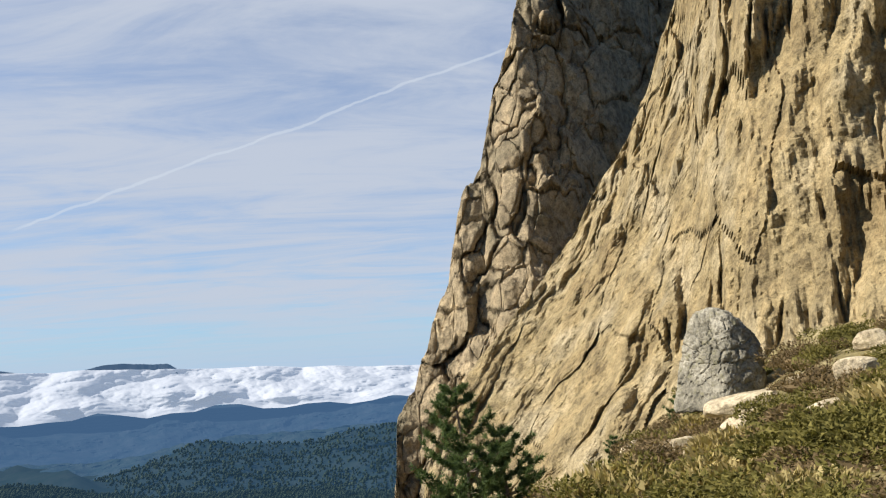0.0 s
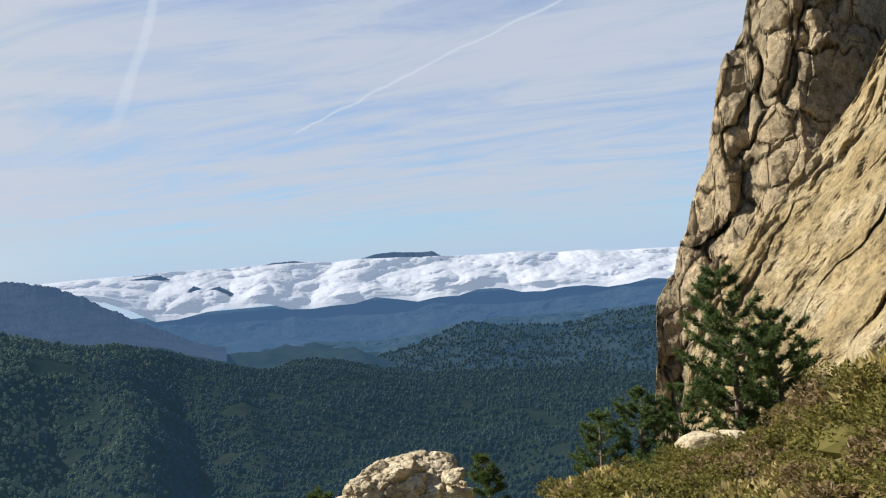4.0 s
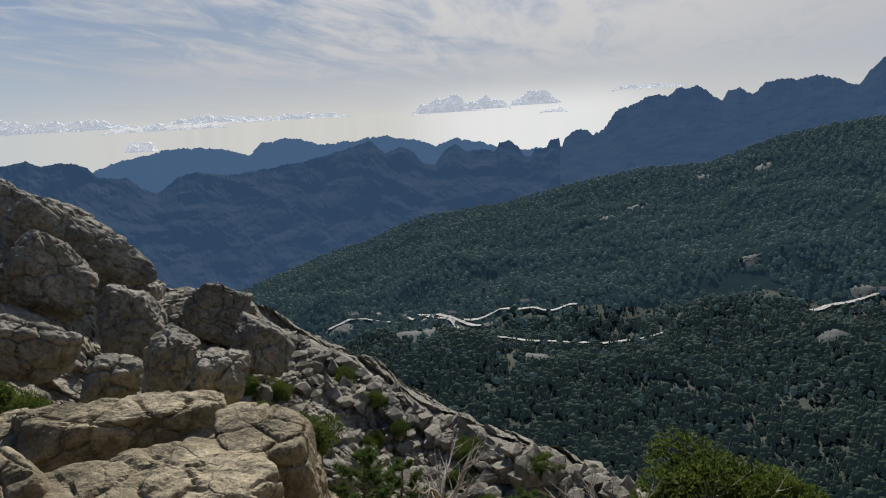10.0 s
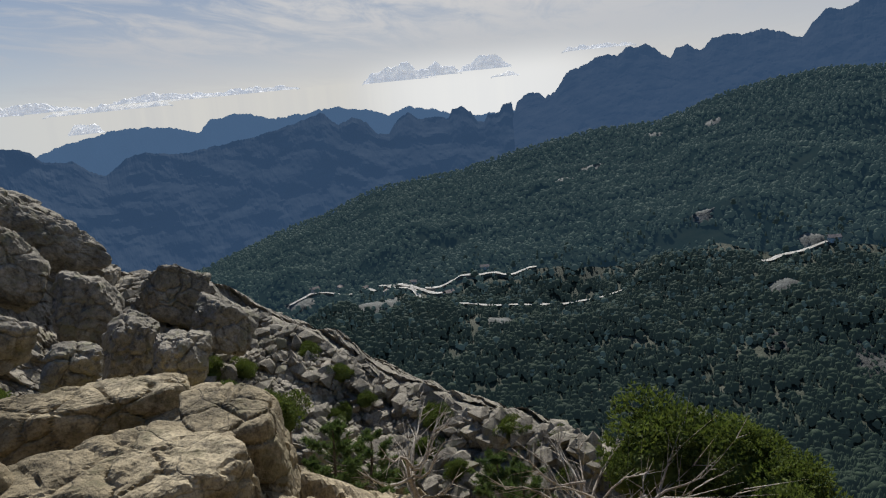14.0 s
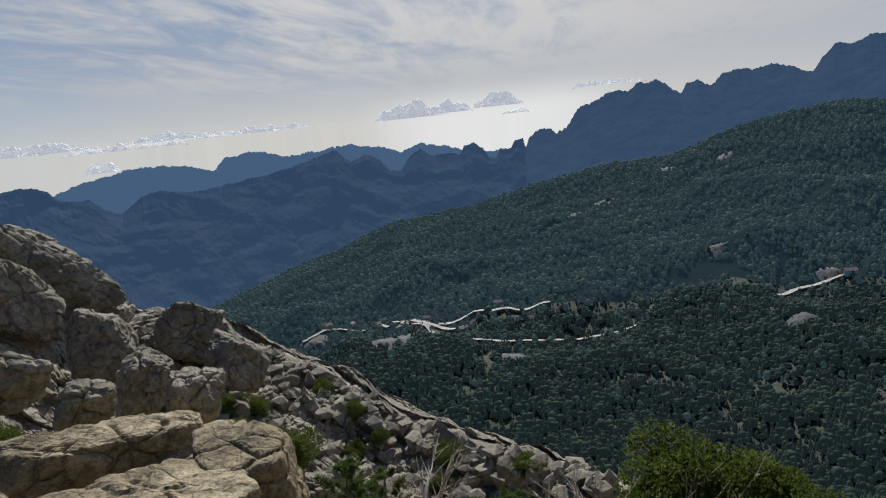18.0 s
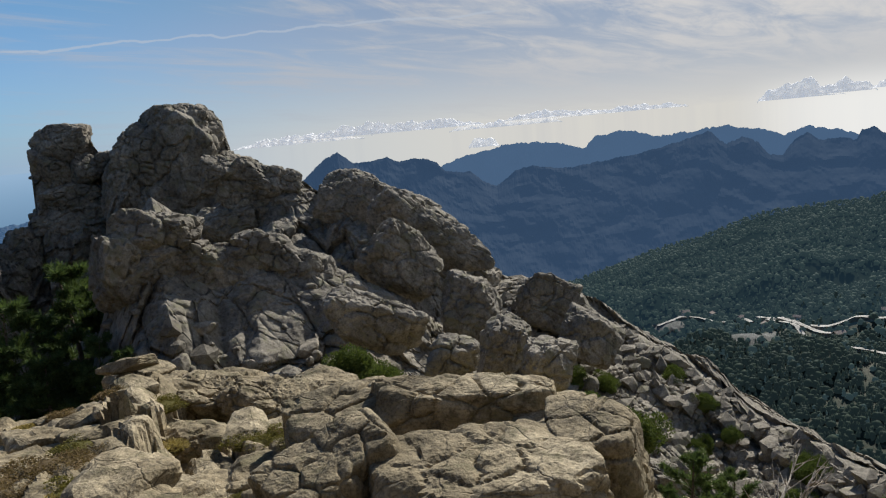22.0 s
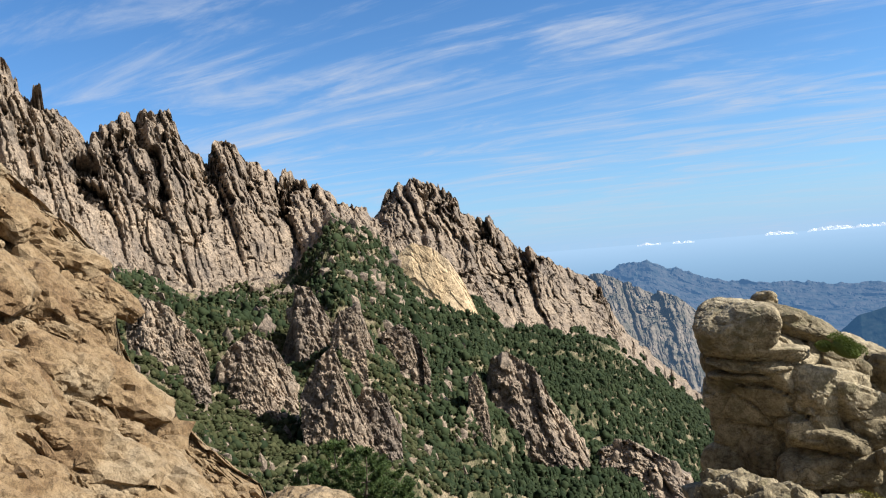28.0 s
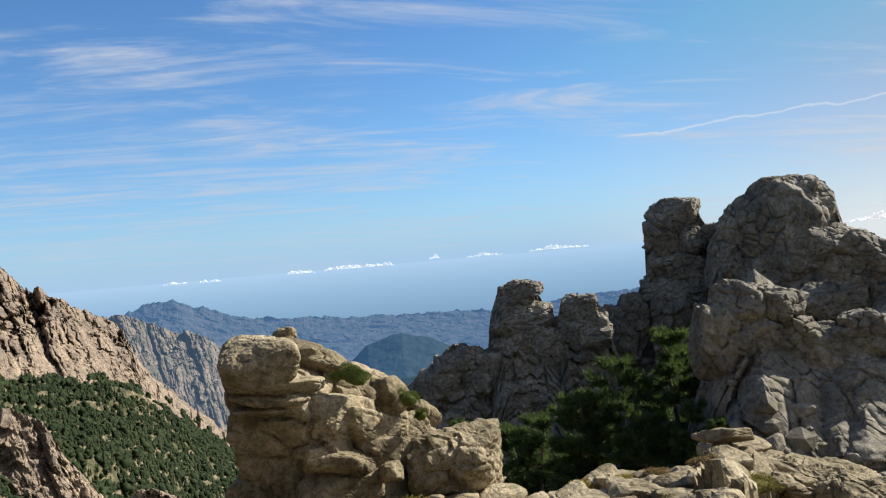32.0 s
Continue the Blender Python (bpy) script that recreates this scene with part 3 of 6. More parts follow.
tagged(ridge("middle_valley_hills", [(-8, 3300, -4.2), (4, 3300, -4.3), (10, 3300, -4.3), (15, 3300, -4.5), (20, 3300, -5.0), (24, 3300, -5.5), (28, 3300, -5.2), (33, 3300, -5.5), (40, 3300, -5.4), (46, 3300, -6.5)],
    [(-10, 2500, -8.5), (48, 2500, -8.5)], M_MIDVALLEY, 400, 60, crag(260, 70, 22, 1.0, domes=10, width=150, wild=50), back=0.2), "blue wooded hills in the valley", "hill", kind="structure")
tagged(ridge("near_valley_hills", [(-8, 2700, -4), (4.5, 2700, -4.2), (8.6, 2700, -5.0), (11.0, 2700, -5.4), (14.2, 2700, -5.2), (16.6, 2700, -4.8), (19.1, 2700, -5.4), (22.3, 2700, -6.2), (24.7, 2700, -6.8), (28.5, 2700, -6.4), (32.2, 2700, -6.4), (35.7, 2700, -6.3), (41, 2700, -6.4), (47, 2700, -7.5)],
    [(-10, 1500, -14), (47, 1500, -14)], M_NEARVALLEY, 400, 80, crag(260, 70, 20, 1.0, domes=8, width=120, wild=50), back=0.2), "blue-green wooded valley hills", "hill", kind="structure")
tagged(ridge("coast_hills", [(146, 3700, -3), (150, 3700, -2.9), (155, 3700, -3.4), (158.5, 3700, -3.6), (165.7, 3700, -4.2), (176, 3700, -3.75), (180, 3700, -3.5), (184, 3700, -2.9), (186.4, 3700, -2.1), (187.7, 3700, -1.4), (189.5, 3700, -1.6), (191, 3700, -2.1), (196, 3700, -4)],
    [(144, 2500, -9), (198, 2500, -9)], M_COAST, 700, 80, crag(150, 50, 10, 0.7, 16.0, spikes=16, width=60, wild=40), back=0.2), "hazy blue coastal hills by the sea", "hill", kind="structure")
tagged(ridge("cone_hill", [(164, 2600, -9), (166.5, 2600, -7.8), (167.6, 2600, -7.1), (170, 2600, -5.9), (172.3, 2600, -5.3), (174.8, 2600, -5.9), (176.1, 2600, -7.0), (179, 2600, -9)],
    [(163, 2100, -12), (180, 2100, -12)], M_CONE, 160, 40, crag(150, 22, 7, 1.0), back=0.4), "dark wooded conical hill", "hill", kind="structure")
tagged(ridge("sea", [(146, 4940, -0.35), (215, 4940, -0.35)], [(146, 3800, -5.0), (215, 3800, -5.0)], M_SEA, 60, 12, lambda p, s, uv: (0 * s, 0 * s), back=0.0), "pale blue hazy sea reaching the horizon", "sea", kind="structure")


def billow(p, s, uv):
    q = p * np.array([1, 1, 1.6])
    n = np.abs(grain(q / 420.0)) * 190 + np.abs(grain(q / 170.0 + 4)) * 70 + np.abs(grain(q / 70.0 + 8)) * 22 + np.abs(grain(q / 28.0 + 2)) * 9 + np.abs(grain(q / 13.0 + 5)) * 4
    return n * 1.4 * np.clip(s * 4, 0, 1), (n * 0.3 - 26) * np.clip(s * 3, 0, 1) * (1 - 0.6 * s)


_ragged = np.random.RandomState(61)
CLOUD_FOOT = [(-14, -2.5), (4.4, -2.5), (7.2, -2.8), (12, -2.6), (16.5, -2.4), (20.5, -2.9), (23.7, -2.5), (27.2, -2.9), (31.3, -2.5), (35.5, -2.6), (38.9, -2.8), (40.1, -1.9), (42, -1.2), (46, -0.8), (52, -0.6)]
tagged(ridge("cloud_sea", [(-14, 4700, -0.2), (3, 4700, -0.3), (13.6, 4700, 0.1), (25, 4700, 0.35), (37, 4700, 0.4), (46, 4700, 0.2), (52, 4700, -0.1)],
    [(a, 4150, float(along(CLOUD_FOOT, a)) + _ragged.uniform(-0.25, 0.2)) for a in np.arange(-14, 52.1, 1.5)], M_CLOUD, 900, 80, billow, back=0.1, soft=True), "white sunlit sea of cloud filling the valleys", "cloud", kind="structure")

# the needles and their slopes
CLIFF_FOOT = [(184, -12), (192, -6.6), (198, -5.6), (200, -3.1), (203.4, -2.5), (207, 1.6), (209.7, 3.0), (212.5, -0.8), (219, -1.8), (224, 0.5), (240, 2), (262, 3)]


def columns(u, v, s, lean=0.2, k=1.0):
    """Upright joints: pillars of four widths with deep clefts between them; how far each stands out, and how tall it is."""
    bend = fbm(np.stack([u / 60, v / 50, 0 * u], 1) / k, 5, 0.6)
    o, t = 0, 0
    for n, (w, deep, tall) in enumerate(((60, 26, 8.0), (25, 13, 7.0), (11, 7.5, 6.0), (5, 3.6, 4.0))):
        w, deep = w * k, deep * k
        h, edge = facets((u - lean * v) / w + 0.35 * bend * (n + 1) + 7 * n, v / (w * tall) + 0.8 * bend + n)
        o = o + deep * (1.0 * h + 0.8 * np.minimum(edge, 0.5) - 0.6 * np.exp(-((edge / 0.10) ** 2)))
        t = t + deep * 0.38 * (h + 0.5 * edge - 0.25)
    return o + 5 * k * fbm(np.stack([u / 14, 0 * u, v / 16], 1) / k, 5, 0.6), t


def needle_shape(p, s, uv):
    wall = np.clip((s - 0.47) / 0.06, 0, 1)
    u, v = (np.arctan2(-p[:, 0], p[:, 1]) % math.tau) * 1000, p[:, 2]
    near = np.clip(np.hypot(p[:, 0], p[:, 1]) / 900, 0.5, 1.3)
    o, t = columns(u, v, s)
    big = fbm(np.stack([(u - 0.2 * v) / 170, 0 * u + 2, v / 700], 1), 3, 0.5, ridged=True)
    far = np.hypot(p[:, 0], p[:, 1])
    side = (np.arctan2(p[:, 0], -p[:, 1]) + 0.6) * -far
    ribs = fbm(np.stack([(side - 0.5 * v) / 75, 0 * u + 4, v / 300], 1), 4, 0.5, ridged=True) * np.clip(far / 350, 0.35, 1)
    h1, e1 = facets((side - 0.5 * v) / 22, v / 45)
    h1 = h1 * np.clip(far / 400, 0.3, 1)
    low = 18 * ribs
    out = wall * near * ((0.25 + 0.75 * np.clip((s - 0.5) / 0.3, 0, 1)) * (o - 10) + 45 * big - 12) + (1 - wall) * low
    up = wall * near * (3 * fbm(p / 14.0, 4) + 1.5 * t * s ** 6) + (1 - wall) * (26 * (ribs - 0.45) + 5 * h1 + 8 * fbm(p / 40.0, 3, 0.5))
    return out * np.clip(s * 4, 0, 1), up


def second_shape(p, s, uv):
    o, t = columns((np.arctan2(-p[:, 0], p[:, 1]) % math.tau) * 1800, p[:, 2], s, 0.2, 0.9)
    return o, t * s ** 6


tagged(ridge("needle_mountain", [(178, 1400, -17), (182, 1400, -13), (185.3, 1400, -10.6), (187, 1400, -9.3), (189, 1400, -7.3), (190.3, 1400, -5), (191, 1400, -3.2), (192, 1400, -2.3), (195.9, 1250, -0.4), (197.7, 1200, 1.5), (200.4, 1150, 2.8), (201.9, 1120, 4.7), (203.6, 1100, 5.5), (205.5, 1080, 4.8), (206.9, 1060, 3.5), (209.6, 1000, 4.9), (213, 950, 6.3), (215.4, 900, 8.0), (216.7, 880, 9.3), (218.1, 860, 8.3), (219.2, 840, 9.1), (220.2, 820, 11.5), (222.1, 800, 11.9), (223.5, 780, 10.8), (224.8, 760, 10.5), (228.5, 720, 13.1), (230, 700, 14.2), (231.6, 690, 12.9), (233.2, 680, 13.4), (236, 660, 14.8), (245, 600, 17), (262, 560, 16)],
    [(178, 700, -26), (192, 420, -24), (200, 300, -27), (215, 200, -27), (235, 150, -22), (262, 130, -14)], M_AIG, 950, 290, needle_shape, mid=[(a, 0.86, e) for a, e in CLIFF_FOOT], back=0.3), "tall ochre granite needles above steep wooded slopes", "mountain", kind="structure")
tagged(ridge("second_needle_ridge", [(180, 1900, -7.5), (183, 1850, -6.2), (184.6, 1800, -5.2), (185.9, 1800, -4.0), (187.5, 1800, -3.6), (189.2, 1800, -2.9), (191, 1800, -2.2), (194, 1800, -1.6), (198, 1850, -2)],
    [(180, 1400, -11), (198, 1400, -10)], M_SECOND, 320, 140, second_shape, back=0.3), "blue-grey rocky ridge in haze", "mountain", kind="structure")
def scrub_below():
    """The wooded slope under the needles is scrub, the walls above it bare rock."""
    me = bpy.data.objects["needle_mountain"].data
    me.materials.append(M_SCRUB)
    n = SURF["needle_mountain"].shape
    row = np.tile(np.arange(n[1] - 1), n[0] - 1)
    me.polygons.foreach_set("material_index", (row < 290 * 0.47).astype(np.int32))


scrub_below()


def on_surface(name, az, el):
    """Distance of a built mountain side along a sight line."""
    S = SURF[name].reshape(-1, 3)
    d = np.hypot(S[:, 0], S[:, 1])
    a = np.degrees(np.arctan2(-S[:, 0], S[:, 1])) % 360
    e = np.degrees(np.arctan2(S[:, 2] - EYE, d))
    k = (a - az % 360) ** 2 + (e - el) ** 2
    return d[np.argmin(k)]


def split(wide, seed):
    """A crag of upright pillars and broken shelves."""
    def shape(p, s, uv):
        o, t = columns(uv[:, 0] + 50 * seed, uv[:, 1], s, 0.35, wide * 0.006)
        rough = fbm(p / (wide * 0.12) + seed, 5, 0.6)
        return 0.32 * o + wide * 0.09 * rough, 0.5 * t * s ** 4 + wide * 0.03 * rough
    return shape


for crest, label, seed in (
        ([(192.8, -14.6), (193.6, -12.8), (195, -10.8), (196.2, -8.4), (198, -7.1), (199.2, -7.6), (199.8, -9.6), (200.4, -12)], "pale granite crag standing out of the forest", 0),
        ([(199.6, -11.5), (200, -9), (200.4, -8.3), (200.9, -9), (201.2, -12)], "small granite pillar standing out of the forest", 3),
        ([(203.6, -7.6), (204.4, -5.6), (205.4, -4.6), (206.8, -5), (207.4, -7.8)], "broad pale granite crag above the forest", 5),
        ([(207.4, -6), (208.2, -3), (209.3, -3.2), (210.2, -4.2), (211.6, -1.4), (212.6, -1.2), (213.2, -4), (214, -6)], "cluster of upright granite pillars on the slope", 8),
        ([(186, -16.5), (187.5, -15), (190, -13.6), (192, -14.2), (194, -16.5)], "low broken granite crag in the gully", 11),
) + (
        ([(206, -12), (206.8, -9.5), (208, -8.8), (209.5, -9.8), (211, -12.5)], "slanting granite rib in the wood", 14),
        ([(213, -8), (214.5, -5), (216, -4.2), (217.5, -5.2), (219, -8)], "broken granite rib on the slope", 17),
        ([(208, -12.1), (209.3, -8.9), (210.3, -5.6), (211.5, -6.7), (212.9, -8.9)], "slanting granite rib between the pines", 24),
        ([(214.2, -9.9), (214.8, -8.7), (215.8, -6.4), (216.9, -6.1), (217.8, -7.9)], "small granite crag in the scrub", 30),
        ([(208, -7), (208, -4.6), (208.7, -3.2), (209.7, -3.3), (210.5, -5.6)], "upright granite crag under the wall", 33),
        ([(204, -5.8), (204.1, -7.8), (205, -4.9), (206.6, -5.2), (207.6, -7.1)], "blocky granite crag among the pines", 36),
        ([(218.8, -5.9), (219.4, -4.3), (221.1, -1.8), (222.8, -0.9), (223.9, -2.3)], "scrubby granite crag beside the wall", 39),
        ([(211.7, -2.7), (211.8, -4.7), (212, -0.7), (213, -0.6), (213.6, -3.3)], "granite pillar at the foot of the wall", 42)):
    c0, c1 = crest[0], crest[-1]
    low = min(e for _, e in crest) - 1.0
    r0 = on_surface("needle_mountain", (c0[0] + c1[0]) / 2, low + 0.6)
    wide = math.radians(c1[0] - c0[0]) * r0
    tagged(ridge("slope_crag", [(a, r0 + 0.3 * wide, e) for a, e in crest], [(c0[0] - 0.2, r0 - 0.25 * wide, low - 1.8), (c1[0] + 0.2, r0 - 0.25 * wide, low - 1.8)], M_AIG, 130, 110,
                 split(wide, seed), back=0.8), label, "crag", "crags on the wooded slope")
RF = min(on_surface("needle_mountain", a, e) for a, e in ((201, -2), (202, -1), (203, -0.5), (204, 0.3), (203, -2.5), (202, -3.5), (204.6, -1.5)))
tagged(ridge("orange_face", [(a, RF + 4, e) for a, e in ((199.8, -4.4), (200.6, -2.2), (201.6, -0.4), (202.8, 0.6), (204.2, 1.0), (205.2, 0.2), (205.4, -1.6), (205.2, -3.6))],
    [(199.7, RF - 20, -5.2), (205.4, RF - 20, -4.6)], M_FACE, 120, 70, crag(60, 4, 1, 0.3, 2.5), back=0.8), "smooth orange granite face below the peak", "rock face", kind="structure")
tagged(ridge("ochre_wall", [(214.5, 44, -19), (216, 48, -15), (219.6, 50, -11.5), (222.4, 52, -8.2), (224.3, 54, -4), (224.6, 55, 0), (225.4, 56, 2.1), (227, 58, 3.8), (230.9, 60, 8.0), (231.4, 60, 10.6), (235, 62, 12), (242, 62, 16), (262, 60, 20), (280, 56, 18)],
    [(213, 30, -31), (240, 30, -25), (280, 26, -12)], M_ORANGE, 420, 280, crag(6, 0.1, 0.5, 1.0, 0.35, wild=1.6, lean=-0.6, lump=0.9, lift=0.7), back=0.4, local=True), "orange weathered granite wall beside the viewpoint", "rock wall", kind="structure")
# the great cliff: a buttress and the slanting wall before it
def fluted(p, s, uv):
    """Water-worn granite: rounded ribs with sharp runnels between them, upright high on the wall and slanting with its edge."""
    a = np.degrees(np.arctan2(-p[:, 0], p[:, 1]))
    u, v = np.radians(a) * 50, p[:, 2]
    slant = 0.1 + 0.55 * np.clip((a + 24) / 20, 0, 1)
    q = u + slant * (v - 4) + 0.9 * fbm(p / 7.0, 3)
    k = 0 * q
    big, mid, small, tiny = (np.abs(grain(np.stack([q / w, k + n, v / (w * t)], 1))) for n, (w, t) in enumerate(((7.0, 2.6), (2.8, 3.4), (1.3, 3.6), (0.6, 3.2))))
    gate = np.clip(0.75 + 1.8 * fbm(p / 9.0 + 4, 3), 0.4, 1)
    crack = np.abs(grain(np.stack([q / 3.0, k + 7, v / 15.0], 1)))
    o = 4.0 * big + gate * (3.8 * mid + 2.3 * small + 1.1 * tiny) - 0.6 * np.exp(-((crack / 0.025) ** 2)) * np.clip(3 * gate - 1.2, 0, 1)
    o = o + 0.45 * fbm(p / 1.6, 5, 0.6) + 2.2 * fbm(p / 14.0, 3)
    high, edge = facets(q / 2.6, v / 6.0 + 0.3 * fbm(p / 3.0, 2))
    o = o + gate * 0.8 * high
    return o, 0.35 * fbm(p / 2.5, 4) + 0.25 * small * s


def broken(p, s, uv):
    """Weathered buttress: upright blocks in three sizes, pitted and notched."""
    a = np.degrees(np.arctan2(-p[:, 0], p[:, 1]))
    u, v = np.radians(a) * 60, p[:, 2]
    wx, wy = fbm(p / 6.0, 3), fbm(p / 6.0 + 5, 3)
    o = 1.8 * fbm(p / 9.0, 5, 0.55)
    for k, (w, t, b) in enumerate(((9.0, 1.6, 1.5), (4.0, 1.5, 0.9), (1.6, 1.4, 0.42))):
        high, edge = facets((u + 0.15 * v) / w + 0.35 * wx + 4 * k, v / (w * t) + 0.35 * wy)
        o = o + b * (high - 0.35 * np.exp(-((edge / 0.06) ** 2)) + 0.35 * np.minimum(edge, 0.4))
    return o, 0.9 * fbm(p / 3.0, 5, 0.6) * np.clip(3 * s, 0, 1) + 0.8 * (np.abs(grain(p / 2.2)) - 0.2) * s ** 2


tagged(ridge("cliff_buttress", [(-26, 86, 32), (-17.8, 80, 33), (-12, 70, 30), (-8, 64, 28), (-6.2, 62, 24.7), (-5.9, 62, 22.5), (-4.2, 62, 18.8), (-3, 62, 13.3), (-1.5, 61, 11.4), (-0.3, 60, 5.4), (1.1, 58, 1.8), (2.4, 56, -1.7), (3.8, 54, -3.8), (4.0, 51, -8), (4.6, 47, -14), (5.0, 45, -18)],
    [(-26, 82, -3), (-17, 74, -6), (-9, 56, -9), (0, 44, -18), (5, 42, -22)], M_BUTTRESS, 420, 330, broken, back=0.5), "weathered grey-brown cliff buttress", "cliff", kind="structure")
tagged(ridge("great_cliff", [(-75, 40, 30), (-62, 45, 34), (-30, 48, 42), (-22, 52, 38), (-19, 54, 29), (-17.8, 54, 23.3), (-15.1, 54, 17), (-12.7, 54, 13), (-9.9, 53, 8.9), (-7, 52, 5), (-4.4, 50, 2), (-1.4, 48, -1.1), (1.2, 46, -5.5), (2.6, 45, -10), (3.4, 44, -16)],
    [(-75, 20, 8), (-62, 24, 5), (-28, 29, -1), (-12, 34, -8), (0, 38, -17), (4, 40, -22)], M_CLIFF, 600, 400, fluted, back=0.3), "towering ochre granite cliff with fluted face", "cliff", kind="structure")
# the rocky ridge with its towers
R2 = "rock towers of the ridge"
tagged(ridge("rock_tower", [(138.8, 95, -8), (139.8, 95, -3), (140.5, 95, -1.2), (142.2, 95, -0.6), (142.6, 95, 1.8), (143.8, 95, 2.5), (145.7, 95, 3.2), (146.9, 95, 2.9), (148.6, 95, 1.5), (149.7, 95, 0.4), (150.4, 95, -1.5), (151.2, 95, -5)],
    [(138, 80, -22), (152, 82, -22)], M_GRANITE, 220, 210, crag(7, 0.3, 0.9, 0.5, 1.0, ledge=0.6, wild=1.6, lean=0.04, wide=1.2, lump=0.5), back=0.8), "tall grey granite tower on the rock ridge", "rock tower", R2)
tagged(ridge("rock_tower", [(149.6, 98, -6), (150.4, 98, -0.2), (151, 98, 1.5), (152.2, 98, 2.2), (154, 98, 1.7), (154.7, 98, 0.8), (154.8, 98, -2.8), (155.6, 98, -4), (157.8, 98, -6), (159, 98, -9)],
    [(149, 86, -22), (160, 86, -22)], M_GRANITE, 190, 190, crag(6, 0.3, 0.9, 0.7, 0.9, 3.0, ledge=0.6, wild=1.5, lean=0.04, wide=1.3, lump=0.5), back=0.8), "split grey granite tower on the rock ridge", "rock tower", R2)
tagged(ridge("rock_tower", [(156.5, 90, -9), (157.6, 90, -6.5), (158, 90, -4.9), (159.5, 90, -3.6), (160.7, 90, -3.8), (161.3, 90, -5.6), (161.9, 90, -4.6), (162.5, 90, -2.9), (164.2, 90, -2.3), (165.2, 90, -2.8), (166, 90, -5.4), (166.3, 90, -7.4), (167.8, 90, -6.6), (169.3, 90, -7.1), (172, 90, -9), (176, 90, -11.5), (182, 88, -16)],
    [(156, 76, -24), (183, 74, -26)], M_GRANITE, 300, 180, crag(5.5, 0.3, 1.0, 0.7, 0.8, 6.0, ledge=0.6, wild=1.5, lean=0.04, wide=1.5, lump=0.5), back=0.7), "two dark granite stacks at the end of the ridge", "rock tower", R2)
tagged(ridge("rock_ridge", [(84, 40, -29), (92, 44, -26.5), (96, 48, -25.2), (101.9, 54, -23.3), (106, 60, -21.7), (110, 64, -18.3), (112.5, 66, -16.7), (115.6, 68, -15.1), (117.8, 70, -13.2), (119.6, 72, -11.8), (123, 74, -10.9), (124.9, 74, -11.1), (125.8, 75, -10.5), (127.5, 76, -8.2), (128.8, 77, -6.4), (130.6, 78, -5), (132.5, 79, -4.1), (133.5, 79, -2.7), (135, 80, -2.4), (136, 80, -2.9), (136.5, 80, -3.8), (138.5, 82, -2.1), (140, 84, -1.2), (142, 84, -2.5), (146, 84, -5), (152, 80, -10)],
    [(84, 34, -36), (100, 40, -34), (108, 44, -31), (125, 46, -26), (140, 48, -22), (154, 52, -22)], M_GRANITE, 560, 230, crag(9, 0.3, 1.1, 0.8, 0.8, 2.0, wild=1.8, lean=-0.3, wide=0.9, lump=0.55, lift=0.6), back=0.5, local=True), "grey granite ridge broken into blocks and slabs", "rock ridge", R2)
tagged(ridge("rock_shoulder", [(127.5, 45, -19), (129.5, 46, -15.6), (132, 48, -13.1), (134.7, 50, -11), (137.4, 52, -9.3), (139.6, 54, -7.6), (141.9, 55, -6.1), (144.5, 56, -7.2), (145.5, 57, -4.8), (147.8, 57, -2.6), (149.9, 57, -4.4), (151.5, 57, -9), (153.5, 56, -15)],
    [(127, 36, -24), (140, 40, -22), (155, 42, -24)], M_GRANITE, 300, 200, crag(10, 0.2, 0.6, 0.7, 0.6, 4.0, wild=1.2, lean=-0.3, wide=0.9, lump=0.4, lift=0.4), back=0.6), "leaning grey granite slab on the near side of the ridge", "rock", R2)

# ---- trees in the distance, roads and clearings ----
def foliage(name, dark, light, size=1.0, glow=None):
    m, nt, b = material(name, 0.75)
    dark, light = (tuple(1.2 * x for x in c) for c in (dark, light))
    geo = nt.nodes.new("ShaderNodeNewGeometry")
    c = ramp(nt, geo.outputs["Random Per Island"], [(0.0, dark), (1.0, light)])
    b.inputs["Specular IOR Level"].default_value = 0.08
    c = mixed(nt, 0.5, c, ramp(nt, noise_tex(nt, 0.6 / size, 4), [(0.3, (0.45, 0.5, 0.45)), (0.7, (1.0, 1.0, 0.9))]), "MULTIPLY")
    nt.links.new(c, b.inputs["Base Color"])
    thin, both = nt.nodes.new("ShaderNodeBsdfTranslucent"), nt.nodes.new("ShaderNodeMixShader")
    both.inputs[0].default_value = 0.3
    nt.links.new(mixed(nt, 1.0, c, (1.2, 1.25, 0.8), "MULTIPLY"), thin.inputs["Color"])
    nt.links.new(b.outputs[0], both.inputs[1])
    nt.links.new(thin.outputs[0], both.inputs[2])
    nt.links.new(both.outputs[0], nt.nodes["Material Output"].inputs["Surface"])
    # glow: haze over far trees, put in as emission
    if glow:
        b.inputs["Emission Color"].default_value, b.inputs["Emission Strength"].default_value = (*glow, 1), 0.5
    return m


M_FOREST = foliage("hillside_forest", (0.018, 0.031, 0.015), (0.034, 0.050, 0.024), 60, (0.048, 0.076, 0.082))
# The lower pines' glow is emission added to lift their dark shade.
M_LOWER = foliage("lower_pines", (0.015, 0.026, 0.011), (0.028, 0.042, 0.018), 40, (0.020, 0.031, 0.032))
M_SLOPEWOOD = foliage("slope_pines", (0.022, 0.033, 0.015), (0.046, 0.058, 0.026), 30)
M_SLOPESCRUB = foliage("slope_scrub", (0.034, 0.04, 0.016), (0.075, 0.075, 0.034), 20)
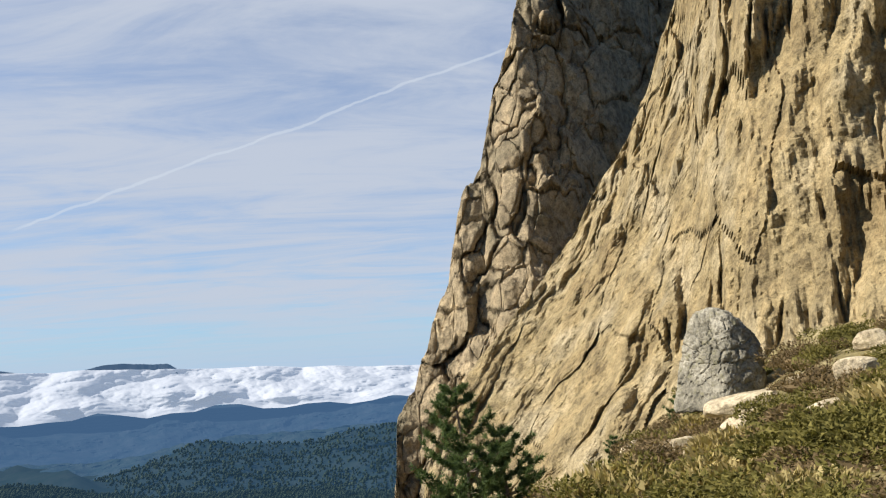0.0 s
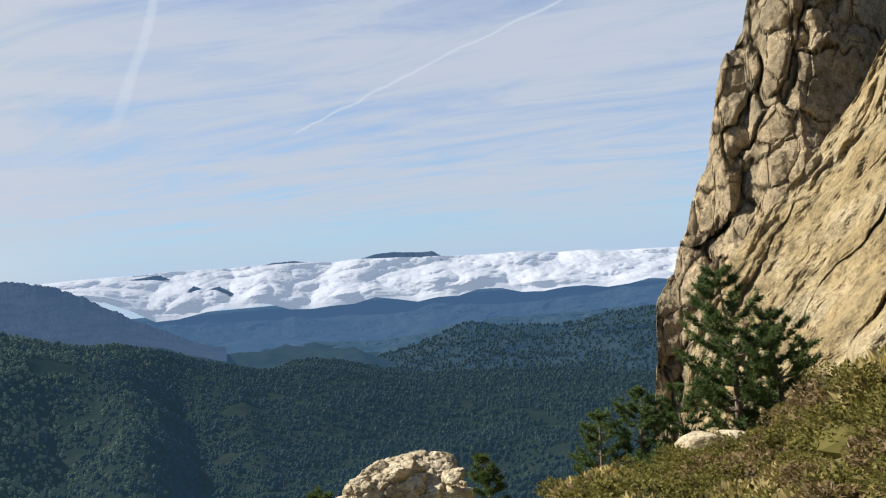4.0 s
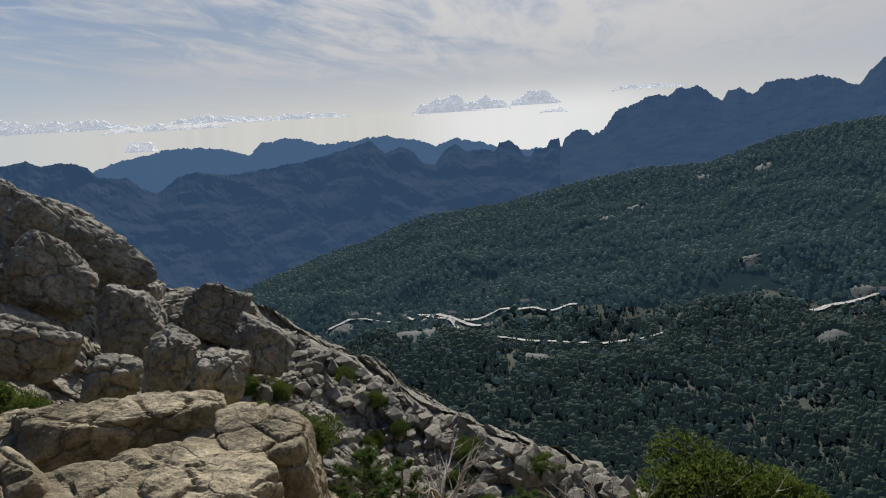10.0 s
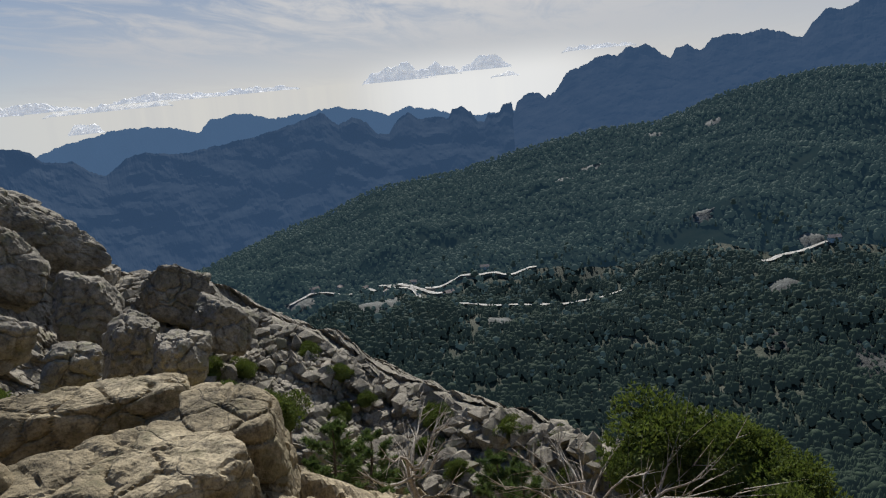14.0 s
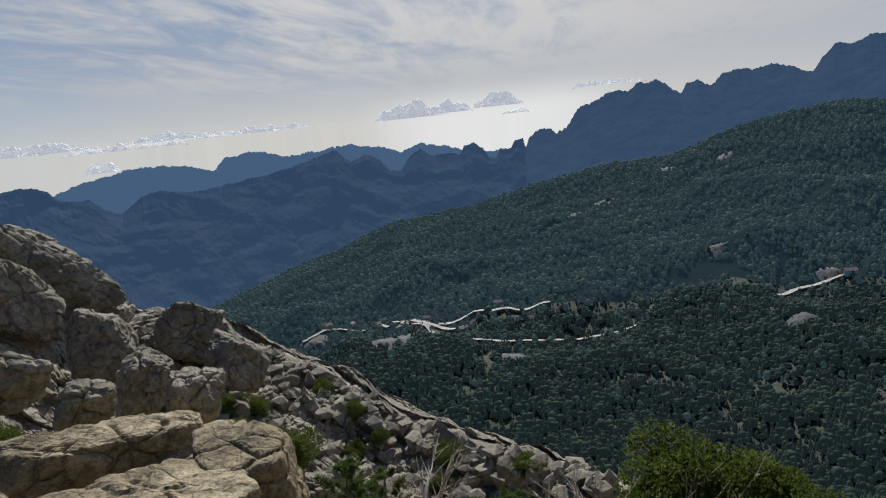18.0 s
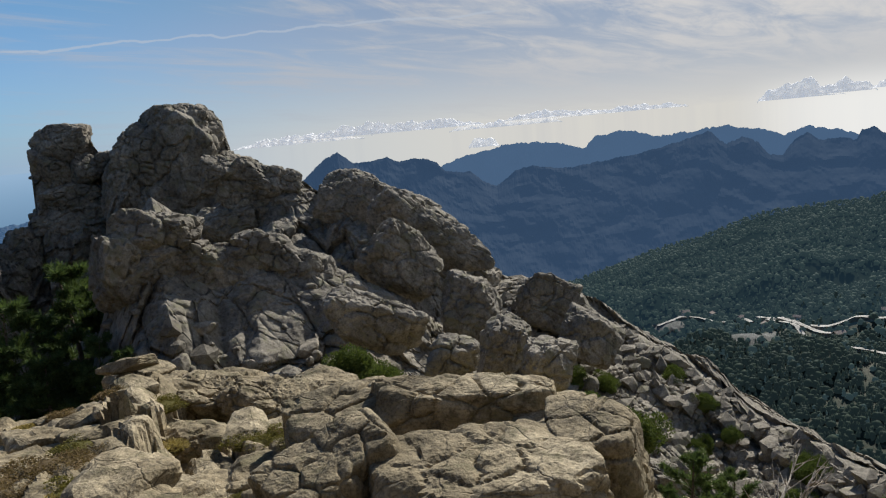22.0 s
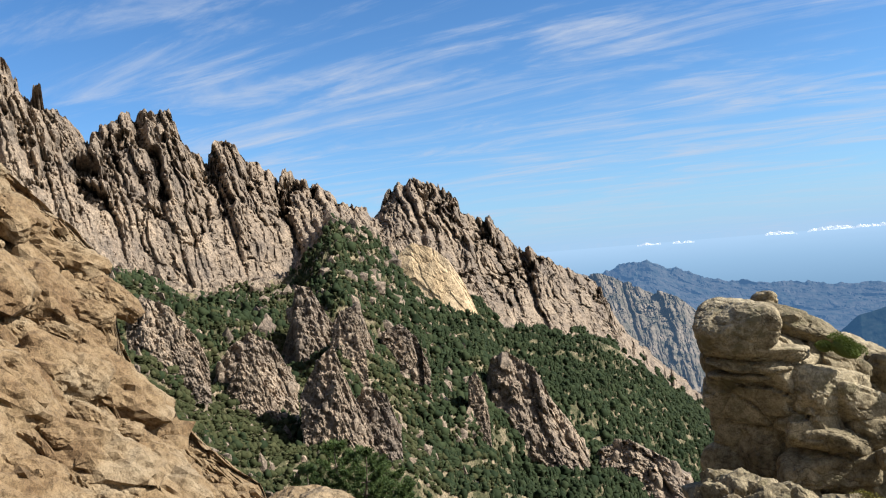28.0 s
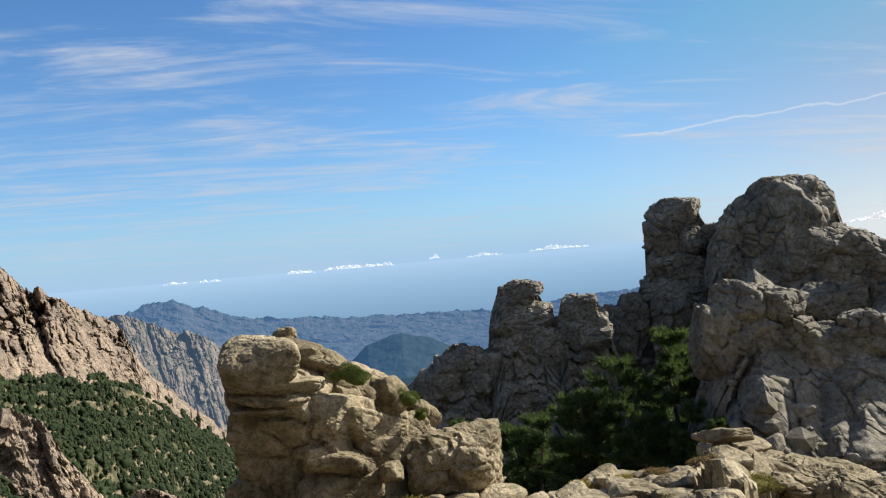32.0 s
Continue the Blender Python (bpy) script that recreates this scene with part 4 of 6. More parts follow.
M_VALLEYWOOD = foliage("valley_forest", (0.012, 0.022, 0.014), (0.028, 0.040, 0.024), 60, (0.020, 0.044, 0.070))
M_ROAD = rock("pale_road", (0.19, 0.175, 0.155), (0.27, 0.255, 0.23), (0.34, 0.325, 0.30), 14.0, joints=0.0)
M_CLEAR = rock("bare_clearing", (0.05, 0.052, 0.045), (0.085, 0.086, 0.076), (0.14, 0.138, 0.125), 12.0, joints=0.0)


def crown_shape(kind, rng):
    """A low crown about 1 high: tapered fir tiers, or a rounded pine."""
    v, f = [], []
    if kind == "fir":
        for base, top, rad in ((0.05, 0.5, 0.26), (0.28, 0.75, 0.2), (0.55, 1.0, 0.13)):
            k = len(v)
            a0 = rng.rand() * 6
            for j in range(6):
                a = a0 + j * math.tau / 6
                q = rad * (0.75 + 0.5 * rng.rand())
                v.append((q * math.cos(a), q * math.sin(a), base + 0.06 * rng.rand()))
            v.append((0, 0, top))
            f += [(k + j, k + (j + 1) % 6, k + 6) for j in range(6)]
    else:
        for z, rad in ((0.1, 0.30), (0.38, 0.46), (0.76, 0.32)):
            a0 = rng.rand() * 6
            for j in range(6):
                a, q = a0 + j * math.tau / 6, rad * (0.7 + 0.6 * rng.rand())
                v.append((q * math.cos(a), q * math.sin(a), z + 0.14 * (rng.rand() - 0.5)))
        v.append((0.1 * (rng.rand() - 0.5), 0.1 * (rng.rand() - 0.5), 0.96))
        for k in (0, 6):
            for j in range(6):
                n = (j + 1) % 6
                f += [(k + j, k + n, k + 6 + j), (k + n, k + 6 + n, k + 6 + j)]
        f += [(12 + j, 12 + (j + 1) % 6, 18) for j in range(6)]
    return np.array(v), np.array(f)


def forest(name, places, heights, kinds, mat, label, seed=3):
    """Many far trees in one mesh."""
    rng = np.random.RandomState(seed)
    V, F, base = [], [], 0
    forms = [(k, *crown_shape(k, rng)) for k in kinds for _ in range(4)]
    pick = rng.randint(0, len(forms), len(places))
    for i, (_, v, f) in enumerate(forms):
        at = places[pick == i]
        h = heights[pick == i]
        n = len(at)
        if not n:
            continue
        a = rng.rand(n) * math.tau
        c, s = np.cos(a)[:, None], np.sin(a)[:, None]
        w = (h * (0.8 + 0.5 * rng.rand(n)))[:, None]
        x, y = (v[None, :, 0] * c - v[None, :, 1] * s) * w, (v[None, :, 0] * s + v[None, :, 1] * c) * w
        P = np.stack([x + at[:, None, 0], y + at[:, None, 1], v[None, :, 2] * h[:, None] + at[:, None, 2] - 0.06 * h[:, None]], -1)
        V.append(P.reshape(-1, 3))
        F.append((f[None] + (np.arange(n) * len(v))[:, None, None]).reshape(-1, 3) + base)
        base += n * len(v)
    return tagged(new(name, mesh_of(name, np.concatenate(V), np.concatenate(F), mat, smooth=True)), label, "forest", kind="stuff")


def on_land(az, el, r0=560.0, r1=1950.0):
    """Distance at which a sight line first meets the land."""
    r = np.arange(r0, r1, 5.0)
    z = land_height(np.full(len(r), az), r)
    hit = np.nonzero(z >= rise(r, el))[0]
    return r[hit[0]] if len(hit) else r1


ROADS = [
    [(113.3, -15.1), (111.7, -14.5), (108, -14.6), (105, -14.9), (102.5, -16.1), (99.2, -16.7), (95.9, -17), (91.7, -16.9), (88, -16.1)],
    [(79.7, -14.5), (77.8, -14.0), (74.9, -13.1)],
    [(103.3, -15.2), (100.1, -14.4), (97.5, -14.6), (94.5, -14.3)],
    [(106.6, -14.3), (104.5, -14.9), (103.3, -15.2), (101.2, -15.9)],
]
ROAD_PTS = []


def build_roads():
    for k, road in enumerate(ROADS):
        pts = []
        for (a0, e0), (a1, e1) in zip(road, road[1:]):
            for t in np.linspace(0, 1, 7)[:-1]:
                a, e = a0 + (a1 - a0) * t, e0 + (e1 - e0) * t
                r = on_land(a, e)
                pts.append((a, r))
        az, r = np.array(pts).T
        r = np.convolve(np.pad(r, 3, mode="edge"), np.ones(7) / 7, "valid")
        c = spot(az, r, land_height(az, r))
        ROAD_PTS.extend(c)
        d = np.gradient(c[:, :2], axis=0)
        d /= np.linalg.norm(d, axis=1, keepdims=True)
        side = np.stack([-d[:, 1], d[:, 0], 0 * d[:, 0]], 1)
        w = (2.9 if k else 2.2) * (1 + 0.5 * np.abs(np.sin(np.arange(len(c)) * 1.3)))[:, None]
        V = np.stack([c - side * w, c, c + side * w], 1)
        V[:, :, 2] += 3.2
        low = V.copy()
        low[:, :, 2] -= 9
        top = V.reshape(-1, 3)
        n = len(c)
        v = np.concatenate([top, low.reshape(-1, 3)])
        f = grid_faces(n, 3)
        e = np.arange(n - 1)
        skirt = np.concatenate([np.stack([e * 3, e * 3 + 3, e * 3 + 3 + 3 * n, e * 3 + 3 * n], 1), np.stack([e * 3 + 2, e * 3 + 5, e * 3 + 5 + 3 * n, e * 3 + 2 + 3 * n], 1)])
        tagged(new("road", mesh_of("road", v, np.concatenate([f, skirt]), M_ROAD)), "pale sunlit mountain road through the forest", "road", kind="structure")


build_roads()

CLEARINGS = [(112.5, -15.0, 26), (107, -15.6, 34), (105, -14.6, 24), (92.6, -8.1, 22), (90.6, -7.5, 24), (86.3, -5.4, 22), (82.4, -4.9, 20), (83.1, -11.2, 16), (53, -6.9, 26), (66, -5.4, 26), (78, -15.8, 18), (50, -7.8, 40), (98, -17.8, 22), (76.3, -12.8, 18)]
CLEAR_AT = np.array([[*spot(np.array(a), np.array(on_land(a, e)), np.array(0.0))[:2], s] for a, e, s in CLEARINGS])


def build_clearings():
    rng = np.random.RandomState(5)
    for (x, y, s) in CLEAR_AT:
        az, n = np.linspace(0, math.tau, 29)[:-1], 28
        v = [(x, y)]
        for q in (0.5, 1.0):
            k = q * s * (0.8 + 0.5 * rng.rand(n))
            v += list(zip(x + k * np.cos(az), y + k * np.sin(az)))
        v = np.array(v)
        b = np.degrees(np.arctan2(-v[:, 0], v[:, 1]))
        z = land_height(b, np.hypot(v[:, 0], v[:, 1])) + 2.0
        z[1 + n:] -= 4
        f = [(0, 1 + j, 1 + (j + 1) % n) for j in range(n)]
        f += [t for j in range(n) for t in ((1 + j, 1 + n + j, 1 + n + (j + 1) % n), (1 + j, 1 + n + (j + 1) % n, 1 + (j + 1) % n))]
        tagged(new("clearing", mesh_of("clearing", np.column_stack([v, z]), f, M_CLEAR)), "bare pale rock clearing among the pines", "clearing", kind="structure")


build_clearings()


def build_forests():
    rng = np.random.RandomState(11)
    n = 125000
    az = rng.uniform(-4, 128, n)
    r = np.sqrt(rng.uniform(330.0 ** 2, 2300.0 ** 2, n))
    near = rng.rand(n) < np.clip(2000 / (r + 700), 0.4, 1)
    az, r = az[near], r[near]
    p = spot(az, r, land_height(az, r))
    keep = fbm(p * np.array([1, 1, 0]) / 90.0 + 2, 4) > -0.34
    road = np.array(ROAD_PTS)
    gap = rng.uniform(4, 12, len(p))
    for q in road[::2]:
        keep &= np.hypot(p[:, 0] - q[0], p[:, 1] - q[1]) > gap
    for x, y, s in CLEAR_AT:
        keep &= (np.hypot(p[:, 0] - x, p[:, 1] - y) > s * rng.uniform(0.5, 1.1, len(p))) | (rng.rand(len(p)) < 0.12)
    p, r = p[keep], r[keep]
    h = rng.uniform(4.5, 8.5, len(p)) * rng.uniform(0.6, 1.25, len(p)) * np.where(r > 1500, 1.05, np.clip(r / 700, 0.75, 1))
    b = np.degrees(np.arctan2(-p[:, 0], p[:, 1]))
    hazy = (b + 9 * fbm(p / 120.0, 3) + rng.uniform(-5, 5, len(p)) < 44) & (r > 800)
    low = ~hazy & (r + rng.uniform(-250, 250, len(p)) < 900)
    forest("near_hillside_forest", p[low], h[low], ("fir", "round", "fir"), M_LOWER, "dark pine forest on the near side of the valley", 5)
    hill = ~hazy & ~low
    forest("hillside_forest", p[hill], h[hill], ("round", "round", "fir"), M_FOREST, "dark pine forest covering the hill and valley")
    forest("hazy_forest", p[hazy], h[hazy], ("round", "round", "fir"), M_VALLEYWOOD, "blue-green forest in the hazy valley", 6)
    az, r = rng.uniform(58, 116, 22000), np.sqrt(rng.uniform(340.0 ** 2, 980.0 ** 2, 22000))
    p = spot(az, r, land_height(az, r))
    keep = (fbm(p * np.array([1, 1, 0]) / 60.0 + 7, 4) > -0.3)
    for q in np.array(ROAD_PTS)[::2]:
        keep &= np.hypot(p[:, 0] - q[0], p[:, 1] - q[1]) > 8
    for x, y, s in CLEAR_AT:
        keep &= np.hypot(p[:, 0] - x, p[:, 1] - y) > s * 0.8
    p = p[keep]
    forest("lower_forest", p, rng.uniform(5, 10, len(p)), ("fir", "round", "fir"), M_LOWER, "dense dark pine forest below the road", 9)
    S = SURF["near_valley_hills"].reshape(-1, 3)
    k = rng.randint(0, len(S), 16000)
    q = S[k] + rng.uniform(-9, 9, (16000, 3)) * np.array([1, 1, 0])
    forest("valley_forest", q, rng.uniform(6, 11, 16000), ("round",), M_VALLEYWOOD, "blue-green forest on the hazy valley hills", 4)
    # pines on the needle mountain's slopes
    S = SURF["needle_mountain"]
    nu, nv = S.shape[:2]
    i, j = rng.randint(1, nu - 1, 260000), rng.randint(2, int(nv * 0.8), 260000)
    p = S[i, j] + (S[i + 1, j] - S[i, j]) * rng.rand(260000, 1)
    u, v = S[i + 1, j] - S[i - 1, j], S[i, j + 1] - S[i, j - 1]
    nrm = np.cross(u, v)
    up = np.abs(nrm[:, 2]) / np.linalg.norm(nrm, axis=1)
    a = np.degrees(np.arctan2(-p[:, 0], p[:, 1])) % 360
    d = np.hypot(p[:, 0], p[:, 1])
    e = np.degrees(np.arctan2(p[:, 2] - EYE, d))
    lim = along(CLIFF_FOOT, a) + 1.5 * fbm(p / 50.0, 3)
    wood = fbm(p / 70.0 + 6, 4) + 0.35 * np.clip((206 - a) / 8, -1, 1)
    keep = (e < lim) & (up > 0.16) & (wood > -0.5) & (fbm(p / 16.0 + 3, 3) > -0.2) & (a < 236) & (rng.rand(len(p)) < np.clip(d / 700, 0.3, 1) * np.where(a + 4 * fbm(p / 60.0, 3) > 206, 0.4, 0.9))
    rest = (e < lim) & ~keep & (a < 240)
    q, d2, b, e2, lim2 = p[rest], d[rest], a[rest], e[rest], lim[rest]
    p, d = p[keep], d[keep]
    h = rng.uniform(4, 9, len(p)) * rng.uniform(0.6, 1.2, len(p)) * np.clip(d / 600, 0.4, 1)
    k = rng.rand(len(q)) < np.where((b > 199) & (e2 < lim2), 1.0, 0.0) * np.clip(350 / (d2 + 50), 0.15, 1)
    forest("slope_scrub", q[k], rng.uniform(1.6, 4.0, k.sum()) * np.clip(d2[k] / 350, 0.5, 1.3), ("round",), M_SLOPESCRUB, "low green scrub between the rocks of the slope", 12)
    forest("slope_pines", p, h, ("fir", "fir", "round"), M_SLOPEWOOD, "dark green pines covering the steep slope", 8)


build_forests()

# bare crags on the near flank of the hill
HILL_CRAGS = [
    ([(73.9, -17.8), (75.3, -15.7), (78.0, -15.2), (79.1, -16.9)], [(74.0, -20.4), (79.3, -19.7)], 2),
    ([(67.0, -20.0), (69.2, -16.1), (72.0, -15.4), (73.6, -17.0)], [(67.1, -21.5), (73.7, -21.1)], 5),
    ([(50.5, -10.3), (54.1, -8.2), (57.1, -6.8), (59.5, -7.9)], [(50.9, -11.8), (59.1, -8.7)], 8),
]
# The crags' shade is put into this near-black base colour.
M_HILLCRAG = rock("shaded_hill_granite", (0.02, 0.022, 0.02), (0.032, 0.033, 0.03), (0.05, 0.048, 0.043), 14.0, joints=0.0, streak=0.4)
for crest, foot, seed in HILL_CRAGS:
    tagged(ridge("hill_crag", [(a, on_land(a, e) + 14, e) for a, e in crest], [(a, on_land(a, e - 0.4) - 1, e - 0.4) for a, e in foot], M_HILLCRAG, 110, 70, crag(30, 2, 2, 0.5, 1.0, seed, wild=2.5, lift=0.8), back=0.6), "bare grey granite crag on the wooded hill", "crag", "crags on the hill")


# ---- clouds along the horizon ----
def puff(p, s, uv):
    n = np.abs(grain(p / 60.0)) * 60 + np.abs(grain(p / 26.0 + 4)) * 34 + np.abs(grain(p / 11.0 + 8)) * 16
    return n, (n * 0.55 - 12) * np.clip(s * 2, 0, 1)


BACKLIT_CLOUDS = [(103.6, -0.1, 5.2, 1.2), (101.0, 0.0, 3.6, 1.0), (97.6, 0.1, 3.8, 0.9), (96.2, -0.5, 2.0, 0.35), (89.7, 0.75, 5, 0.3), (123, -0.2, 8, 0.55), (115, 0.05, 9, 0.4), (133, 0.1, 10, 0.75), (137.5, -0.1, 9, 0.6), (128.5, 0.1, 8, 0.6), (119.5, 0.15, 7, 0.5), (124.6, -1.5, 2.2, 0.8)]
FAR_CLOUDS = [(179, -0.45, 2.0, 0.22), (176, -0.4, 2.8, 0.3), (173.6, -0.4, 2.4, 0.22), (165.9, -0.3, 2.6, 0.14), (169.5, -0.2, 0.8, 0.18), (160.6, -0.25, 4.2, 0.25), (187.5, -0.45, 1.6, 0.12), (185.2, -0.5, 1.4, 0.12)]
for k, (a, e, w, h) in enumerate(BACKLIT_CLOUDS + FAR_CLOUDS):
    rng = np.random.RandomState(40 + k)
    n = 4 + int(1.1 * w)
    top = [(a - w / 2 + w * i / (n - 1), 4850, e + (0.02 if i in (0, n - 1) else 1.3 * h * rng.uniform(0.45, 1.0) * math.sin(math.pi * i / (n - 1)) ** 0.5)) for i in range(n)]
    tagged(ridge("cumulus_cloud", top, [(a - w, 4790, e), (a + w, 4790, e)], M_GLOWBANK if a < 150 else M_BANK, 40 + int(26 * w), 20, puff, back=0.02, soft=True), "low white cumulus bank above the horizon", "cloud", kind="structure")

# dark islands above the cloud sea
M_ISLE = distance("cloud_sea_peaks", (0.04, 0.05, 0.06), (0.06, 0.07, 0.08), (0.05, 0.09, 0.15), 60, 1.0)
for r, crest in ((4640, [(26.6, -0.1), (27.6, 0.2), (29, 0.5), (30.5, 0.45), (31.6, 0.25), (32.4, 0.0)]), (4640, [(18.4, 0.0), (19.2, 0.55), (20, 0.5), (22, 0.65), (23.2, 0.6), (24.5, 0.3), (25.4, 0.0)]), (4600, [(37, -0.4), (38, 0.15), (39, 0.05), (40.6, -0.1), (41.6, -0.4)]), (4340, [(33.2, -1.5), (34.2, -0.9), (35, -1.1), (35.9, -0.75), (36.8, -1.5)])):
    low = min(e for _, e in crest) - 0.3
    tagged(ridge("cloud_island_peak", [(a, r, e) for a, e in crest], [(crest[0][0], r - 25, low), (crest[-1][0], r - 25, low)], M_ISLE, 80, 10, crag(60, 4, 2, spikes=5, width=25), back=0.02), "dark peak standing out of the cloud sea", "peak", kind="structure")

# ---- stones ----
def ball(sub):
    bm = bmesh.new()
    bmesh.ops.create_icosphere(bm, subdivisions=sub, radius=1.0)
    v = np.array([q.co[:] for q in bm.verts])
    f = np.array([[q.index for q in t.verts] for t in bm.faces])
    bm.free()
    return v, f


BALLS = {k: ball(k) for k in (1, 2, 3, 4, 5, 6)}


def stone_mesh(name, seed, size, mat, sub=4, sharp=15, rough=0.09, cuts=None, cracks=0.0, every=1.0):
    """A rounded block: the space inside some flat cuts (normal and distance), worn, pitted and, if asked, split by cracks."""
    rng = np.random.RandomState(seed)
    d, f = BALLS[sub]
    if cuts is None:
        n = rng.normal(size=(13, 3))
        n = np.concatenate([n / np.linalg.norm(n, axis=1, keepdims=True), np.eye(3), -np.eye(3)])
        c = rng.uniform(0.72, 1.0, len(n))
        c[13:] = rng.uniform(0.85, 1.0, 6)
    else:
        n = np.array([q[:3] for q in cuts], float)
        n /= np.linalg.norm(n, axis=1, keepdims=True)
        c = np.array([q[3] for q in cuts])
    k = np.maximum(d @ n.T, 0) / c
    r = (k ** sharp).sum(1) ** (-1 / sharp)
    v = d * r[:, None] * np.array(size)
    m = float(np.mean(size))
    w = v / m + seed * 3.7
    grow = rough * (0.9 * fbm(w * 1.6, 6, 0.62) + 0.5 * fbm(w * 2.6 + 5, 5, 0.6, ridged=True))
    v = v + d * (grow * m)[:, None]
    if cracks:
        bend = np.stack([grain(v / every * 1.2 + k) for k in (1.3, 4.1, 8.8)], 1)
        edge, who = cells(v / every * np.array([1, 1, 1.35]) + 0.45 * bend + seed)
        dome = np.clip(edge / 0.2, 0, 1) ** 0.6
        v = v + d * (cracks * (dome - 0.7 + 0.9 * (who - 0.5) - 0.7 * np.exp(-((edge / 0.04) ** 2))))[:, None]
    return mesh_of(name, v, f, mat, smooth=False)


def sight(az, r, el):
    return Vector(spot(np.array(float(az)), np.array(float(r)), np.array(float(rise(r, el)))))


def facing(az, at, tilt=0, lean=0, spin=0):
    """Pose of a thing at a place: x runs to the right as seen from the viewpoint, y away from it."""
    return Matrix.Translation(at) @ pose(0, 0, 0, tilt, lean, az + spin)


def stone(az, el, r, size, mat, seed, label, lean=0, spin=0, tilt=0, sub=4, cracks=0.0, every=1.0, rough=0.09, cuts=None, sharp=16, name="boulder", group="boulders on the rock platform"):
    ob = new(name, stone_mesh(name, seed, size, mat, sub, sharp, rough, cuts, cracks, every))
    ob.matrix_world = facing(az, sight(az, r, el), tilt, lean, spin)
    return tagged(ob, label, "boulder", group)


def build_platform():
    az = np.linspace(92, 268, 660)
    r = np.geomspace(0.9, 13.0, 215)
    A, Rr = np.meshgrid(az, r, indexing="ij")
    a, q = A.ravel(), Rr.ravel()
    p = spot(a, q, land_height(a, q))
    t = math.radians(55)
    x, y = p[:, 0] * math.cos(t) + p[:, 1] * math.sin(t), -p[:, 0] * math.sin(t) + p[:, 1] * math.cos(t)
    bx, by = fbm(p / 1.4, 3), fbm(p / 1.4 + 8, 3)
    h = np.zeros(len(p))
    for k, (sx, sy, amp, groove) in enumerate(((3.2, 1.5, 0.42, 0.16), (1.3, 0.7, 0.17, 0.09), (0.5, 0.3, 0.05, 0.03))):
        high, edge = facets(x / sx + 0.25 * bx + 5 * k, y / sy + 0.25 * by)
        h += amp * high - groove * np.exp(-((edge / 0.07) ** 2)) + 0.5 * groove * np.minimum(edge, 0.3) / 0.3
    h += 0.05 * fbm(p / 0.3, 4) + 0.2 * fbm(p / 3.0, 2)
    edge_fade = np.clip((q - 1.2) / 2.0, 0, 1)
    p[:, 2] += h * (0.12 + 0.88 * edge_fade) - 0.1 * (1 - edge_fade)
    SURF["rock_platform"] = p.reshape(len(az), len(r), 3)
    tagged(new("rock_platform", mesh_of("rock_platform", p, grid_faces(len(az), len(r)), M_SLAB, smooth=False)), "sunlit platform of split granite slabs", "rock ground", kind="structure")


build_platform()


def platform_height(az, r):
    S = SURF["rock_platform"]
    i = np.clip(np.round((np.asarray(az) - 92) / 176 * 659).astype(int), 0, 659)
    j = np.clip(np.round(np.log(np.asarray(r) / 0.9) / math.log(13.0 / 0.9) * 214).astype(int), 0, 214)
    return S[i, j, 2]


